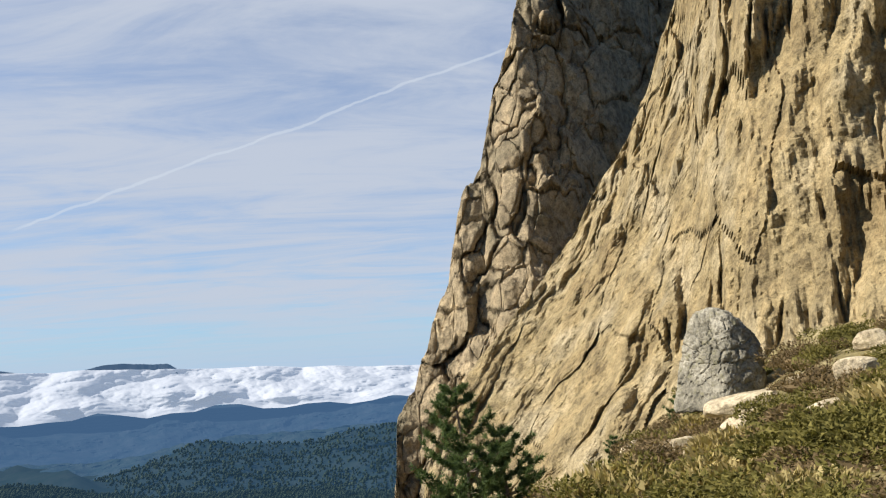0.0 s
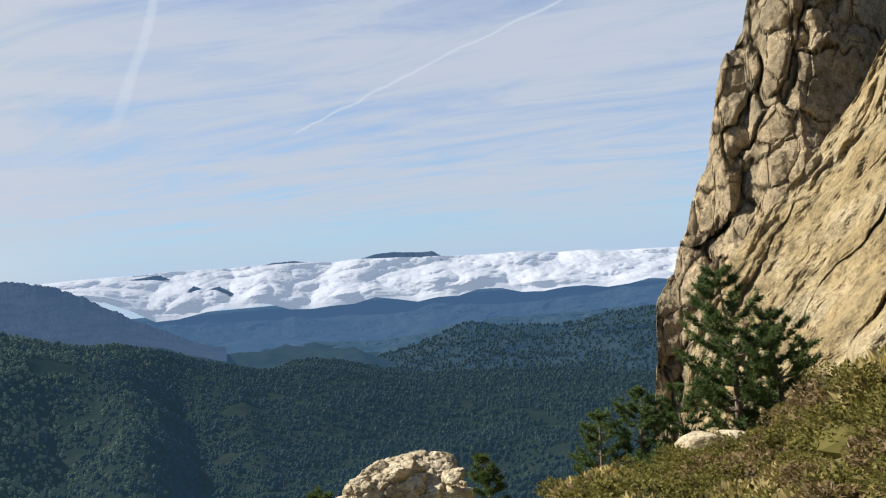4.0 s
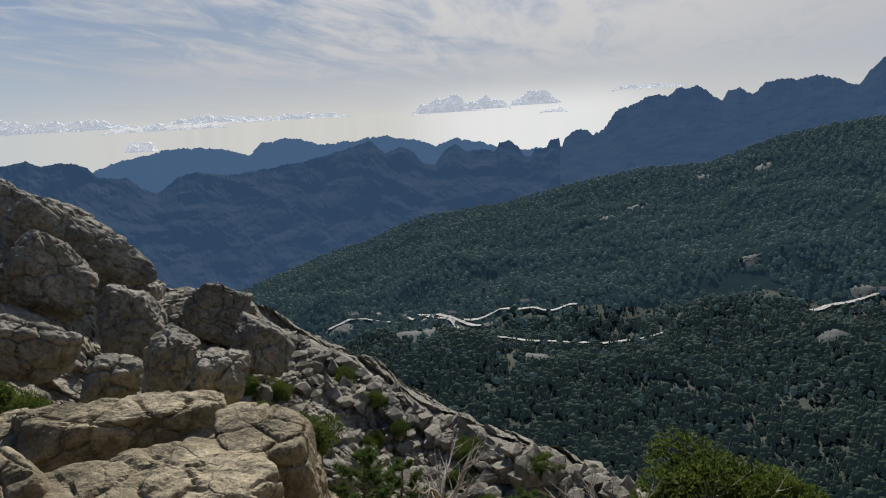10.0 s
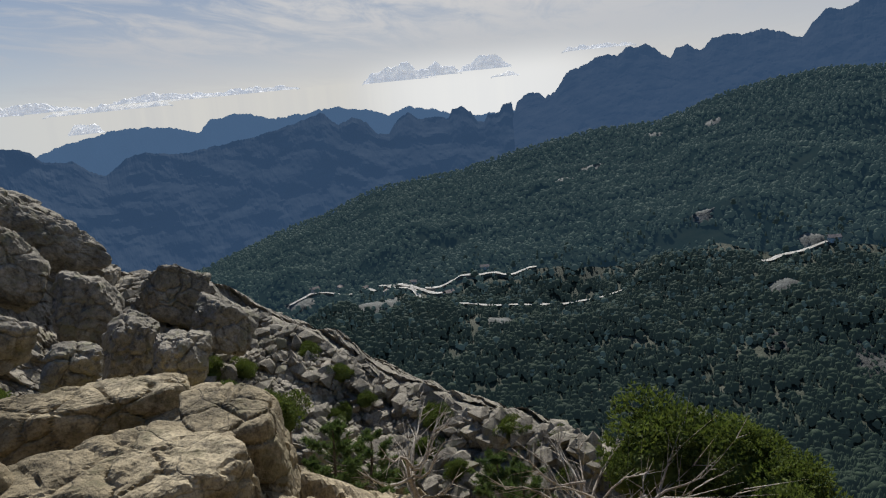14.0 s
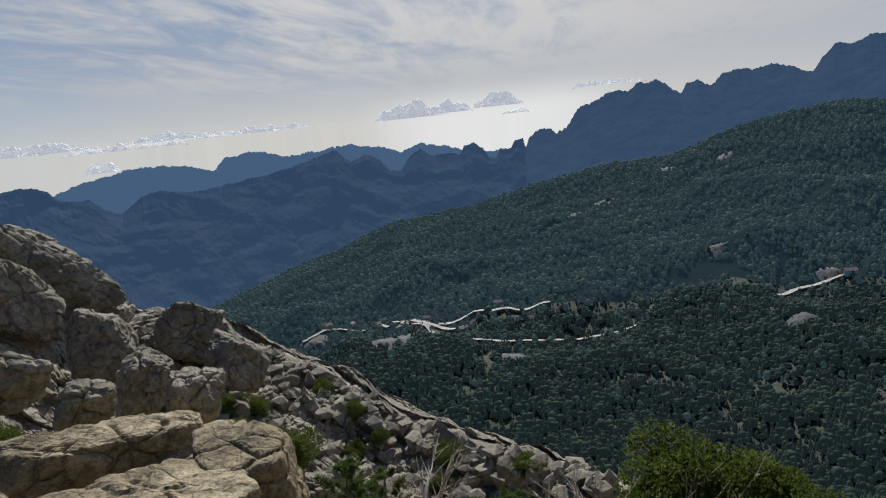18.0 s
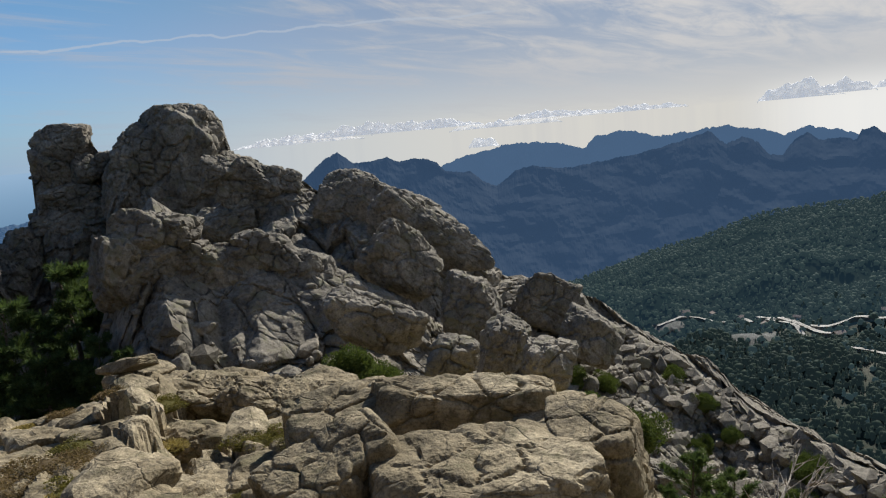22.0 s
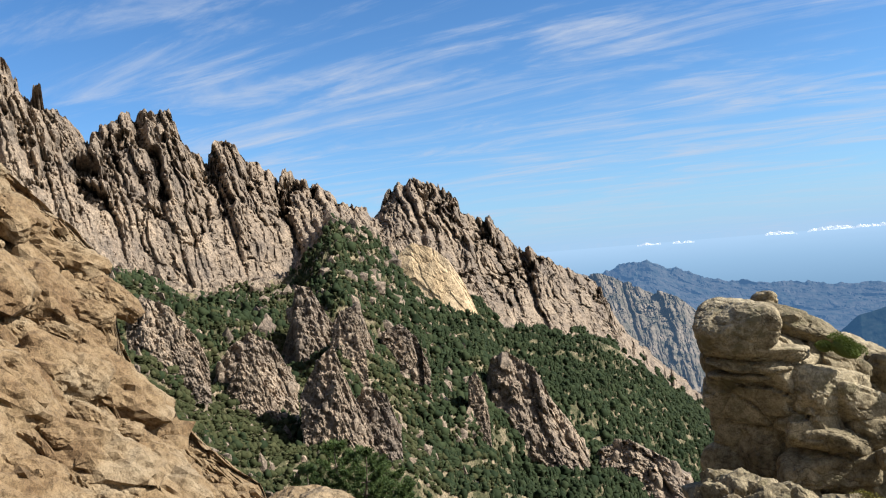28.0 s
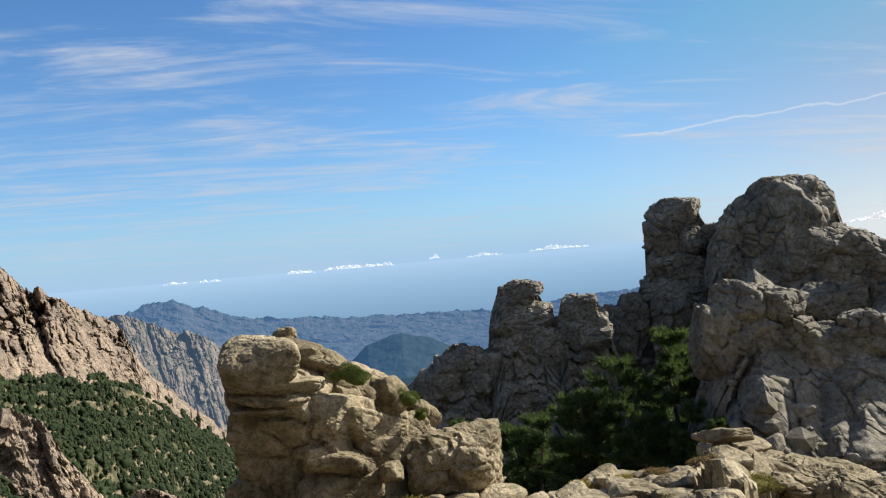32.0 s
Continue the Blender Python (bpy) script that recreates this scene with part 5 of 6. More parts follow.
def build_stones():
    # the great perched boulder: a body under a cap, with pillow-like slabs split from its sunny side
    cuts = [(-1, 0, 0.0, 1.14), (0.42, -0.1, 0.9, 0.60), (-0.3, 0, 1, 1.02), (0.85, 0, 0.5, 0.98), (0, 0, -1, 1.2), (-0.35, -0.85, -0.34, 0.74), (0, 1, 0.1, 1.0), (0.72, -0.55, 0.42, 0.42)]
    ob = new("perched_boulder", stone_mesh("perched_boulder", 4, (1, 1, 1), M_SLAB, 6, 34, 0.04, cuts, 0.075, 0.42))
    ob.matrix_world = facing(177.8, sight(177.8, 10.0, -11.0))
    tagged(ob, "great split granite boulder perched at the platform edge", "boulder")
    co = np.empty(len(ob.data.vertices) * 3, np.float32)
    ob.data.vertices.foreach_get("co", co)
    co = co.reshape(-1, 3) @ np.array(ob.matrix_world.to_3x3()).T + np.array(ob.matrix_world.translation)
    ca, cr = np.degrees(np.arctan2(-co[:, 0], co[:, 1])) % 360, np.hypot(co[:, 0], co[:, 1])
    ce = np.degrees(np.arctan2(co[:, 2] - EYE, cr))
    for k, (name, az, el, w, h, d, lean, spin, out) in enumerate((
            ("cap_stone", 182.5, -6.35, 0.40, 0.25, 0.5, 6, 0, 0.2), ("cap_stone", 180.6, -4.95, 0.17, 0.12, 0.2, -8, 0, 0.0), ("slab", 178.2, -6.7, 0.40, 0.13, 0.4, 22, -10, 0.1), ("slab", 179.6, -6.0, 0.24, 0.12, 0.3, 14, 10, 0.1),
            ("slab", 181.4, -8.1, 0.46, 0.08, 0.4, 3, 8, 0.02), ("slab", 181.3, -8.8, 0.43, 0.07, 0.4, 5, 8, 0.0), ("slab", 181.5, -9.5, 0.40, 0.07, 0.4, 2, 8, -0.06),
            ("slab", 177.5, -10.9, 0.36, 0.27, 0.3, 12, -30, 0.03), ) + (("slab", 175.4, -11.8, 0.40, 0.22, 0.3, 20, -30, 0.05), ("slab", 172.3, -12.3, 0.36, 0.25, 0.3, 24, -35, 0.05), ("slab", 174.6, -13.2, 0.30, 0.19, 0.25, 28, -30, 0.07),
            ("slab", 176.8, -13.7, 0.36, 0.12, 0.3, 12, -20, 0.1), ("slab", 177.8, -15.2, 0.40, 0.22, 0.35, 4, -12, 0.08), ("slab", 178.7, -13.1, 0.17, 0.09, 0.2, 5, -10, 0.05), ("slab", 173.8, -9.7, 0.26, 0.2, 0.3, 38, -30, 0.02),
            ("slab", 171.6, -11.0, 0.24, 0.14, 0.3, 42, -30, 0.0), ("slab", 176.2, -9.0, 0.30, 0.14, 0.3, 26, -25, 0.03), ("slab", 181.3, -14.2, 0.23, 0.28, 0.25, -4, 14, 0.0), ("slab", 183.4, -15.2, 0.24, 0.3, 0.25, 3, 14, -0.04), ("slab", 179.6, -15.8, 0.26, 0.2, 0.3, 8, -6, 0.02))):
        near = (ca - az) ** 2 + (ce - el) ** 2 < 0.6
        r = float(cr[near].min()) if near.any() else 9.8
        s = new(name, stone_mesh(name, 60 + k, (w * 1.25, d, h * 1.25), M_SLAB, 5 if w > 0.3 else 4, 12, 0.06, None, 0.015, 0.25))
        s.matrix_world = facing(az, sight(az, r + d * 0.78 - out, el), 0, lean, -1.3 * spin)
        s.parent = ob
        s.matrix_parent_inverse = ob.matrix_world.inverted()
    # the big blocks close by
    for az, el, r, w, d, h, lean, seed, cr, label in (
            (169.1, -14.4, 9.8, 0.58, 0.5, 0.42, 2, 7, 0.04, "flat-topped granite boulder beside the perched boulder"),
            (171.0, -15.4, 9.6, 0.30, 0.3, 0.17, 0, 8, 0.0, "small rounded granite boulder"),
            (173.9, -14.7, 9.2, 0.15, 0.2, 0.13, 0, 9, 0.0, "small rounded granite boulder"),
            (149.3, -16.2, 9.2, 0.62, 0.6, 0.26, 4, 10, 0.03, "layered granite slab on the platform rim"),
            (145.2, -16.6, 8.6, 0.70, 0.6, 0.20, 9, 11, 0.03, "long granite slab on the platform rim"),
            (141.2, -17.6, 8.0, 0.62, 0.5, 0.18, 10, 12, 0.03, "low granite slab on the platform rim"),
            (137.8, -16.9, 8.8, 0.40, 0.4, 0.16, 2, 13, 0.0, "flat granite slab behind the block"),
            ) + (
            (147.6, -19.4, 7.2, 0.45, 0.4, 0.18, 6, 14, 0.02, "granite slab among stones"),
            (156.8, -17.4, 8.6, 0.34, 0.3, 0.16, 0, 15, 0.0, "pale flat granite stone"),
            (152.8, -19.2, 7.4, 0.40, 0.35, 0.17, 5, 16, 0.0, "pale flat granite stone"),
            (182.9, -18.9, 8.2, 0.66, 0.6, 0.46, -4, 17, 0.06, "bulky lichen-spotted granite block below the perched boulder"),
            (179.2, -19.2, 7.9, 0.36, 0.4, 0.24, 0, 18, 0.02, "rounded granite block beside a larger one"),
            (150.5, -23.6, 5.0, 0.55, 0.4, 0.16, 3, 19, 0.02, "low pitted granite slab among heath tufts"),
            (160.5, -22.0, 5.6, 0.50, 0.4, 0.15, -6, 20, 0.02, "low pitted granite slab among heath tufts"),
            (143.6, -22.6, 5.2, 0.22, 0.25, 0.14, 4, 21, 0.0, "small granite stone beside the block")):
        stone(az, el, r, (w, d, h), M_SLAB, seed, label, lean=lean, sub=6 if w > 0.6 else 5 if w > 0.35 else 4, cracks=cr, every=0.35, rough=0.13, spin=seed * 3 % 17 - 8)
    # squared blocks close to the viewpoint: flat worn tops, upright broken sides
    box = [(-1, -0.08, 0.1, 1.0), (1, -0.05, 0.05, 1.0), (0.08, -0.12, 1, 0.94), (0, -1, 0.12, 1.0), (0, 1, 0.1, 1.0), (0, 0, -1, 1.0), (0.7, -0.7, 0.1, 1.22), (-0.7, -0.5, 0.5, 1.18), (0.5, 0.1, 0.85, 1.15)]
    for az, el, r, w, d, h, tilt, lean, spin, seed, label in (
            (126.4, -27.6, 4.0, 0.62, 0.40, 0.42, 0, -4, 8, 1, "broad pitted granite block close to the viewpoint"),
            (127.6, -19.9, 5.0, 0.60, 0.20, 0.19, 0, 2, 4, 2, "long pitted granite slab lying on a block"),
            (118.4, -24.4, 4.4, 0.26, 0.30, 0.34, 0, -6, -6, 4, "upright grey end of a split granite block"),
            (121.4, -21.2, 4.9, 0.30, 0.22, 0.12, 2, -8, -4, 3, "worn granite slab end with a hollow"),
            (135.6, -22.6, 4.3, 0.22, 0.24, 0.20, 8, -30, 14, 5, "tilted granite slab leaning on a block"),
            (136.9, -19.6, 5.2, 0.36, 0.3, 0.14, 6, -12, 0, 6, "small tilted granite block"),
            (139.4, -24.2, 4.2, 0.22, 0.3, 0.18, 0, -20, 20, 22, "rough granite block at the platform's rim")):
        stone(az, el, r, (w, d, h), M_SLAB, seed, label, lean=lean, tilt=tilt, spin=spin, sub=6, cracks=0.02, every=0.3, rough=0.06, cuts=box, sharp=26)
    stone(214, -18.8, 11.5, (1.15, 0.9, 0.75), M_ORANGE, 34, "orange rounded granite boulder at the slope's top", sub=5, cracks=0.05, every=0.5)
    stone(206.8, -19.6, 11.0, (0.5, 0.5, 0.5), M_ORANGE, 33, "orange granite block beside a dwarf pine", sub=4)
    # many lesser stones, from a dozen shapes
    rng = np.random.RandomState(17)
    shapes = []
    for k in range(12):
        me = stone_mesh("boulder", 100 + k, (1, rng.uniform(0.6, 0.95), rng.uniform(0.2, 0.36)), M_SLAB, 4, 28, 0.09)
        shapes.append(me)
    n = 0
    while n < 230:
        az, r = rng.uniform(118, 200), rng.uniform(3.4, 11.5) if n < 90 else rng.uniform(6.0, 10.8)
        if r < 5.4 and az < 140:
            continue
        s = rng.uniform(0.07, 0.16) if rng.rand() < 0.5 else rng.uniform(0.16, 0.40)
        z = float(platform_height(az, r))
        ob = new("boulder", shapes[rng.randint(12)])
        at = Vector(spot(np.array(az), np.array(r), np.array(z + 0.12 * s)))
        ob.matrix_world = facing(az, at, rng.uniform(-10, 10), rng.uniform(-12, 12), rng.uniform(0, 360)) @ Matrix.Scale(s, 4)
        tagged(ob, "loose weathered granite stone on the platform", "boulder", "loose stones on the platform")
        n += 1
    # the outcrop below the slope
    out = new("rock_outcrop", stone_mesh("rock_outcrop", 41, (2.5, 2.2, 1.7), M_PALE, 6, 7, 0.08, None, 0.16, 0.55))
    out.matrix_world = facing(22.4, sight(22.4, 30, -16.9))
    tagged(out, "pale outcrop of jumbled granite blocks above the valley", "rock outcrop")
    lumps = [(26.5, -17.3, 29, 0.9), (18.8, -16.6, 29, 0.8), (20.5, -15.0, 30, 0.6), (24, -14.4, 30, 0.55)]
    rng3 = np.random.RandomState(77)
    lumps += [(22.4 + rng3.uniform(-4.2, 4.0), -16.6 + rng3.uniform(-1.6, 2.2), 28.6 + rng3.uniform(-0.3, 0.8), rng3.uniform(0.22, 0.55)) for _ in range(30)]
    for k, (az, el, r, s) in enumerate(lumps):
        b = new("block", stone_mesh("block", 45 + k, (s, s * 0.8, s * rng3.uniform(0.5, 0.8)), M_PALE, 4, 24, 0.08, None, 0.03, 0.4))
        b.matrix_world = facing(az, sight(az, r, el), 0, rng3.uniform(-20, 20), rng3.uniform(0, 90))
        b.parent = out
        b.matrix_parent_inverse = out.matrix_world.inverted()
    for k, (az, el, r, s) in enumerate([(41.3, -18.0, 24, 0.5), (31.6, -18.0, 26, 0.6)]):
        stone(az, el, r, (s, s * 0.8, s * 0.75), M_PALE, 45 + k, "pale granite block beside the outcrop", sub=5, cracks=0.07, every=0.4, group="blocks by the outcrop")
    # stones in the heath
    for k, (az, el, r, w, h) in enumerate([(-19.4, -1.9, 21, 0.75, 0.22), (-17.6, -7.6, 15, 0.42, 0.16), (-19.6, -6.2, 16, 0.36, 0.2), (-16.2, -6.4, 17, 0.3, 0.2), (-26.6, -3.4, 16, 0.3, 0.25), (1.6, -14.6, 22, 0.55, 0.3), (-0.6, -13.1, 25, 0.4, 0.3), (-24.4, -5.2, 13, 0.25, 0.12), (-12.6, -5.2, 26, 0.4, 0.35), (-9.6, -8.0, 27, 0.35, 0.35), (-27.6, 0.4, 22, 0.35, 0.2), (-23.3, -1.0, 20, 0.3, 0.14), (-14.8, -6.9, 18, 0.3, 0.25), (-10.4, -9.2, 15, 0.14, 0.1), (-6.5, -11.6, 18, 0.16, 0.12), (-8.0, -10.2, 22, 0.2, 0.12)]):
        z = land_height(np.array([az]), np.array([float(r)]))[0]
        ob = new("boulder", stone_mesh("boulder", 70 + k, (w * 1.25, w * 0.9, h * 1.3), M_PALE, 4, 14, 0.08))
        ob.matrix_world = facing(az, Vector(spot(np.array(float(az)), np.array(float(r)), np.array(z + h * 1.1))), 0, -8)
        tagged(ob, "pale granite boulder half sunk in the heath", "boulder", "boulders in the heath")
    grey = new("standing_boulder", stone_mesh("standing_boulder", 83, (1, 1, 1), M_GREY, 6, 14, 0.10, [(-1, 0, 0.25, 1.0), (1, 0, 0.1, 1.1), (0.75, 0, 0.65, 1.15), (-0.5, 0, 0.85, 1.45), (-0.55, -1, 0.35, 0.9), (0.7, -1, 0.2, 1.0), (0, 1, 0.2, 1.0), (0, 0, -1, 1.4), (0.1, 0, 1, 1.45)], 0.05, 0.5))
    grey.matrix_world = facing(-18.5, sight(-18.5, 25.0, -0.9))
    tagged(grey, "upright grey lichen-covered granite boulder below the cliff", "boulder")


M_GREY = rock("lichen_grey_granite", (0.12, 0.108, 0.08), (0.195, 0.176, 0.132), (0.27, 0.246, 0.19), 0.7, (0.16, 0.145, 0.085))
build_stones()


def build_rubble():
    """Broken blocks strewn over the rock ridge, too many to count."""
    rng = np.random.RandomState(23)
    d, f = BALLS[1]
    for name, n, lo, hi, mat in (("needle_mountain", 3600, 0.03, 0.52, M_AIG), ("rock_ridge", 2600, 0.3, 1.0, M_GRANITE), ("rock_shoulder", 60, 0.2, 0.5, M_GRANITE), ("ochre_wall", 1600, 0.1, 0.95, M_ORANGE)):
        S = SURF[name]
        nu, nv = S.shape[0], int(S.shape[1] * 0.86)
        i, j = rng.randint(int(nu * 0.27) if mat is M_AIG else 0, int(nu * (0.6 if lo == 0.3 else 0.62 if mat is M_AIG else 1)), n), rng.randint(int(nv * lo), int(nv * hi), n)
        V, F = [], []
        for k in range(n):
            nrm = rng.normal(size=(10, 3))
            nrm /= np.linalg.norm(nrm, axis=1, keepdims=True)
            q = np.maximum(d @ nrm.T, 0) / rng.uniform(0.6, 1.0, 10)
            v = d * np.minimum(((q ** 12).sum(1) + 1e-9) ** (-1 / 12), 1.6)[:, None]
            s = rng.uniform(0.2, 0.5) if rng.rand() < 0.8 else rng.uniform(0.5, 1.1)
            if mat is M_AIG:
                s = s * np.hypot(*S[i[k], j[k], :2]) / 110
                v = v * np.array([1.0, 1.0, 1.7])
            V.append(v * np.array([1, rng.uniform(0.6, 1), rng.uniform(0.5, 0.9)]) * s + S[i[k], j[k]])
            F.append(f + k * len(d))
        tagged(new("rubble", mesh_of("rubble", np.concatenate(V), np.concatenate(F), mat, smooth=False)), "broken granite blocks strewn over the rock", "rubble", kind="stuff")


build_rubble()


def build_blocks():
    """Jointed blocks that stand out of the towers, the ridge and the crags, each a part of its rock."""
    rng = np.random.RandomState(29)
    grey = [stone_mesh("block", 300 + k, (1, rng.uniform(0.7, 1), rng.uniform(0.5, 0.85)), M_GRANITE, 3, 26, 0.06) for k in range(8)]
    pale = [stone_mesh("block", 320 + k, (0.7, rng.uniform(0.6, 0.9), rng.uniform(0.9, 1.5)), M_AIG, 3, 40, 0.1) for k in range(6)]
    for ob in [o for o in scene.objects if o.name.split(".")[0] in ("rock_tower", "rock_ridge", "rock_shoulder", "slope_crag")]:
        near = not ob.name.startswith("slope")
        n = {"rock_ridge": 110, "rock_shoulder": 36}.get(ob.name, 36 if near else 12)
        co = np.empty(len(ob.data.vertices) * 3, np.float32)
        ob.data.vertices.foreach_get("co", co)
        co = co.reshape(-1, 3)
        wide = np.ptp(co[:, :2], axis=0).max()
        lo, hi = np.percentile(co[:, 2], (40, 99))
        pool = co[(co[:, 2] > lo) & (co[:, 2] < hi)]
        for k in rng.randint(0, len(pool), n):
            b = new("block", (grey if near else pale)[rng.randint(6)])
            s = rng.uniform(0.25, 0.85) if near else wide * rng.uniform(0.012, 0.035)
            b.matrix_world = Matrix.Translation(Vector(pool[k])) @ pose(0, 0, 0, rng.uniform(-15, 15), rng.uniform(-15, 15), rng.uniform(0, 360)) @ Matrix.Scale(s, 4)
            b.parent = ob


build_blocks()


# worn blocks that the towers and the ridge are stacked from: bearing, elevation, half width, half height, lean
MAIN_BLOCKS = [(145.6, 0.1, 4.2, 4.9, 0), (144.6, 1.4, 2.8, 2.6, 4), (148.2, -0.3, 2.8, 3.9, 12), (144.1, -1.7, 2.6, 3.6, -4), (145.9, 2.8, 1.6, 0.7, 0), (144.3, 2.2, 1.3, 0.7, -4), (149.5, -2, 2.0, 2.9, 8), (147.4, -3, 2.9, 2.9, 0), (142.6, -1.2, 1.5, 1.6, 0), (143.8, -3.7, 2.9, 2.3, 0)]
SPLIT_BLOCKS = [(152.9, 1.1, 2.7, 2.0, 0), (152.6, 1.9, 2.0, 0.9, 0), (153.6, -0.1, 1.8, 2.0, 0), (151.6, -0.4, 1.7, 1.7, 0), (152.6, -2.2, 3.4, 1.5, 0), (153.5, -3.4, 2.4, 1.4, 0), (151.5, -3.7, 2.0, 1.5, 0), (152.7, -4.8, 3.7, 1.7, 0), (150.4, -0.3, 1.3, 1.3, 0), (151.7, -5.5, 3.0, 2.4, 0), (155.7, -4.9, 2.4, 2.0, 12), (156.8, -6.2, 2.4, 2.4, 14)]
STACK_BLOCKS = [(163.5, -2.8, 2.2, 0.8, 0), (163.9, -3.7, 2.2, 0.9, -4), (163.3, -4.6, 2.6, 1.1, 4), (163, -5.6, 2.4, 1.1, 0), (164.7, -5.6, 1.8, 1.5, 0), (163.9, -7, 3.4, 1.8, 0), (159.6, -4.3, 1.8, 1.0, 0), (159.2, -5.1, 2.3, 1.1, 4), (160.1, -5.9, 2.2, 1.5, 0), (159, -6.4, 2.5, 1.5, 0), (162.2, -7.2, 2.8, 2.5, 0), (167.6, -7.4, 1.8, 1.1, 0), (168.9, -8, 1.8, 1.2, 6), (167, -8.6, 2.2, 1.8, 0), (169.9, -9, 2.2, 1.5, 10), (165.4, -8.4, 2.8, 2.5, 0)]
RIDGE_BLOCKS = [(143.2, -1.5, 1.6, 1.3, 10), (141.1, -1.9, 1.9, 1.2, 14), (139.3, -2.6, 1.9, 1.3, 16), (141.8, -3.4, 2.4, 1.3, 10), (138.3, -4.3, 2.4, 1.6, 20), (143.1, -5, 2.7, 1.5, 0), (139.9, -5.2, 2.4, 1.3, 14), (136.8, -6, 1.9, 1.6, 20), (137.2, -7.4, 2.4, 1.6, 14), (134.3, -3.2, 2.4, 1.3, 8), (135.1, -4.5, 2.1, 1.5, 0), (132.5, -4.5, 2.1, 1.5, 20), (133.3, -6.4, 3.0, 2.1, 10)]
FLANK_BLOCKS = [(130.5, -5.8, 2.3, 1.8, 28), (128.5, -7.4, 2.3, 1.8, 34), (130.8, -8.1, 3.1, 2.5, 20), (127.1, -9.3, 2.3, 1.8, 34), (128.6, -10.8, 3.3, 2.8, 24), (125.8, -11.2, 1.8, 1.8, 36), (132.7, -9.5, 3.1, 2.8, 14), (126.6, -13.5, 2.8, 2.8, 30), (130.2, -13.1, 3.3, 2.8, 20), (124.8, -13.8, 1.8, 2.8, 20), (123.5, -16, 2.0, 3.3, 16), (122.4, -16.7, 1.5, 2.8, 14)]
FRONT_BLOCKS = [(148.8, -5.1, 1.7, 1.5, 8), (146.6, -5.3, 1.5, 1.1, 14), (145.7, -6.8, 1.5, 0.9, 16), (148.2, -7.4, 2.4, 1.5, 6), (150.2, -7.6, 1.7, 2.2, 6), (141.6, -6.7, 1.1, 0.9, 10), (140.2, -7.6, 1.7, 1.1, 16), (138.1, -9.3, 2.1, 1.5, 24), (143.7, -8.1, 2.2, 1.5, 8), (141.4, -10.3, 3.0, 2.1, 14), (135.9, -11, 2.1, 1.5, 30), (134, -12.6, 2.1, 1.7, 34), (136.8, -13.3, 2.8, 2.1, 20), (131.8, -14.6, 1.9, 1.5, 36), (134.9, -15.3, 2.8, 1.7, 24)]


def stack(owner, r, rows, seed):
    """Worn granite blocks piled on one another, parts of the rock that they stand on."""
    for k, (az, el, w, h, lean) in enumerate(rows):
        big = max(w, h) > 3.2
        b = new("worn_block", stone_mesh("worn_block", seed + k, (w * 1.12, min(w, h) * 1.1 + 0.6, h * 1.15), M_GRANITE, 6 if big else 5, 22, 0.10, None, 0.10 * (w + h) ** 0.5, 0.5 * min(w, h) + 0.5))
        b.matrix_world = facing(az, sight(az, r + 0.6 * min(w, h), el), 0, lean, (37 * k) % 30 - 15)
        b.parent = owner


RIDGE_SLABS = [(133.8, -13.1, 44, 3.2, 1.7, 30), (121.3, -17.2, 42, 1.3, 1.5, 18), (124.3, -15.8, 46, 1.4, 2.3, 14), (128.3, -16.2, 40, 1.3, 1.0, 10), (131.4, -8.9, 56, 3.2, 2.5, 30), (128.9, -7.6, 66, 5.6, 2.0, 38), (133.4, -5, 70, 4.0, 2.5, 24), (126.7, -12.7, 54, 2.3, 2.3, 24), (120.9, -12.8, 60, 2.5, 2.0, 26), (118.1, -15.6, 56, 2.4, 1.7, 30)]
for k, (az, el, r, w, h, lean) in enumerate(RIDGE_SLABS):
    slab = new("slab", stone_mesh("slab", 640 + k, (1.05 * w, 0.5 * h + 0.8, 1.05 * h), M_GRANITE, 6 if w > 2.4 else 5, 18, 0.12, None, 0.16, 1.1 + 0.2 * w))
    slab.matrix_world = facing(az, sight(az, r + 0.4 * h, el), -8, lean, 8 * (k % 3) - 8)
    slab.parent = bpy.data.objects["rock_ridge"]

TOWERS = [o for o in scene.objects if o.name.split(".")[0] == "rock_tower"]
stack(TOWERS[0], 92, MAIN_BLOCKS, 500)
stack(TOWERS[1], 95, SPLIT_BLOCKS, 520)
stack(TOWERS[2], 87, STACK_BLOCKS, 540)
stack(bpy.data.objects["rock_ridge"], 76, RIDGE_BLOCKS, 560)
stack(bpy.data.objects["rock_ridge"], 72, FLANK_BLOCKS, 580)
stack(bpy.data.objects["rock_shoulder"], 53, FRONT_BLOCKS, 600)


def build_wall_blocks():
    """Slanting blocks and plates that make up the ochre wall."""
    rng = np.random.RandomState(37)
    wall = bpy.data.objects["ochre_wall"]
    forms = [stone_mesh("block", 340 + k, (1.5, rng.uniform(0.8, 1.1), rng.uniform(0.45, 0.9)), M_ORANGE, 4, 20, 0.12, None, 0.10, 0.5) for k in range(8)]
    S = SURF["ochre_wall"]
    nu, nv = S.shape[0], int(S.shape[1] * 0.83)
    for k in range(230):
        i, j = rng.randint(0, int(nu * 0.5)), rng.randint(int(nv * 0.05), int(nv * 0.93))
        at = S[i, j]
        az = math.degrees(math.atan2(-at[0], at[1]))
        s = rng.uniform(0.5, 1.2) if k % 3 else rng.uniform(1.2, 2.3)
        b = new("block", forms[rng.randint(8)])
        b.matrix_world = facing(az, Vector(at), rng.uniform(-25, 5), rng.uniform(15, 50), rng.uniform(-40, 25)) @ Matrix.Scale(s, 4)
        b.parent = wall


build_wall_blocks()


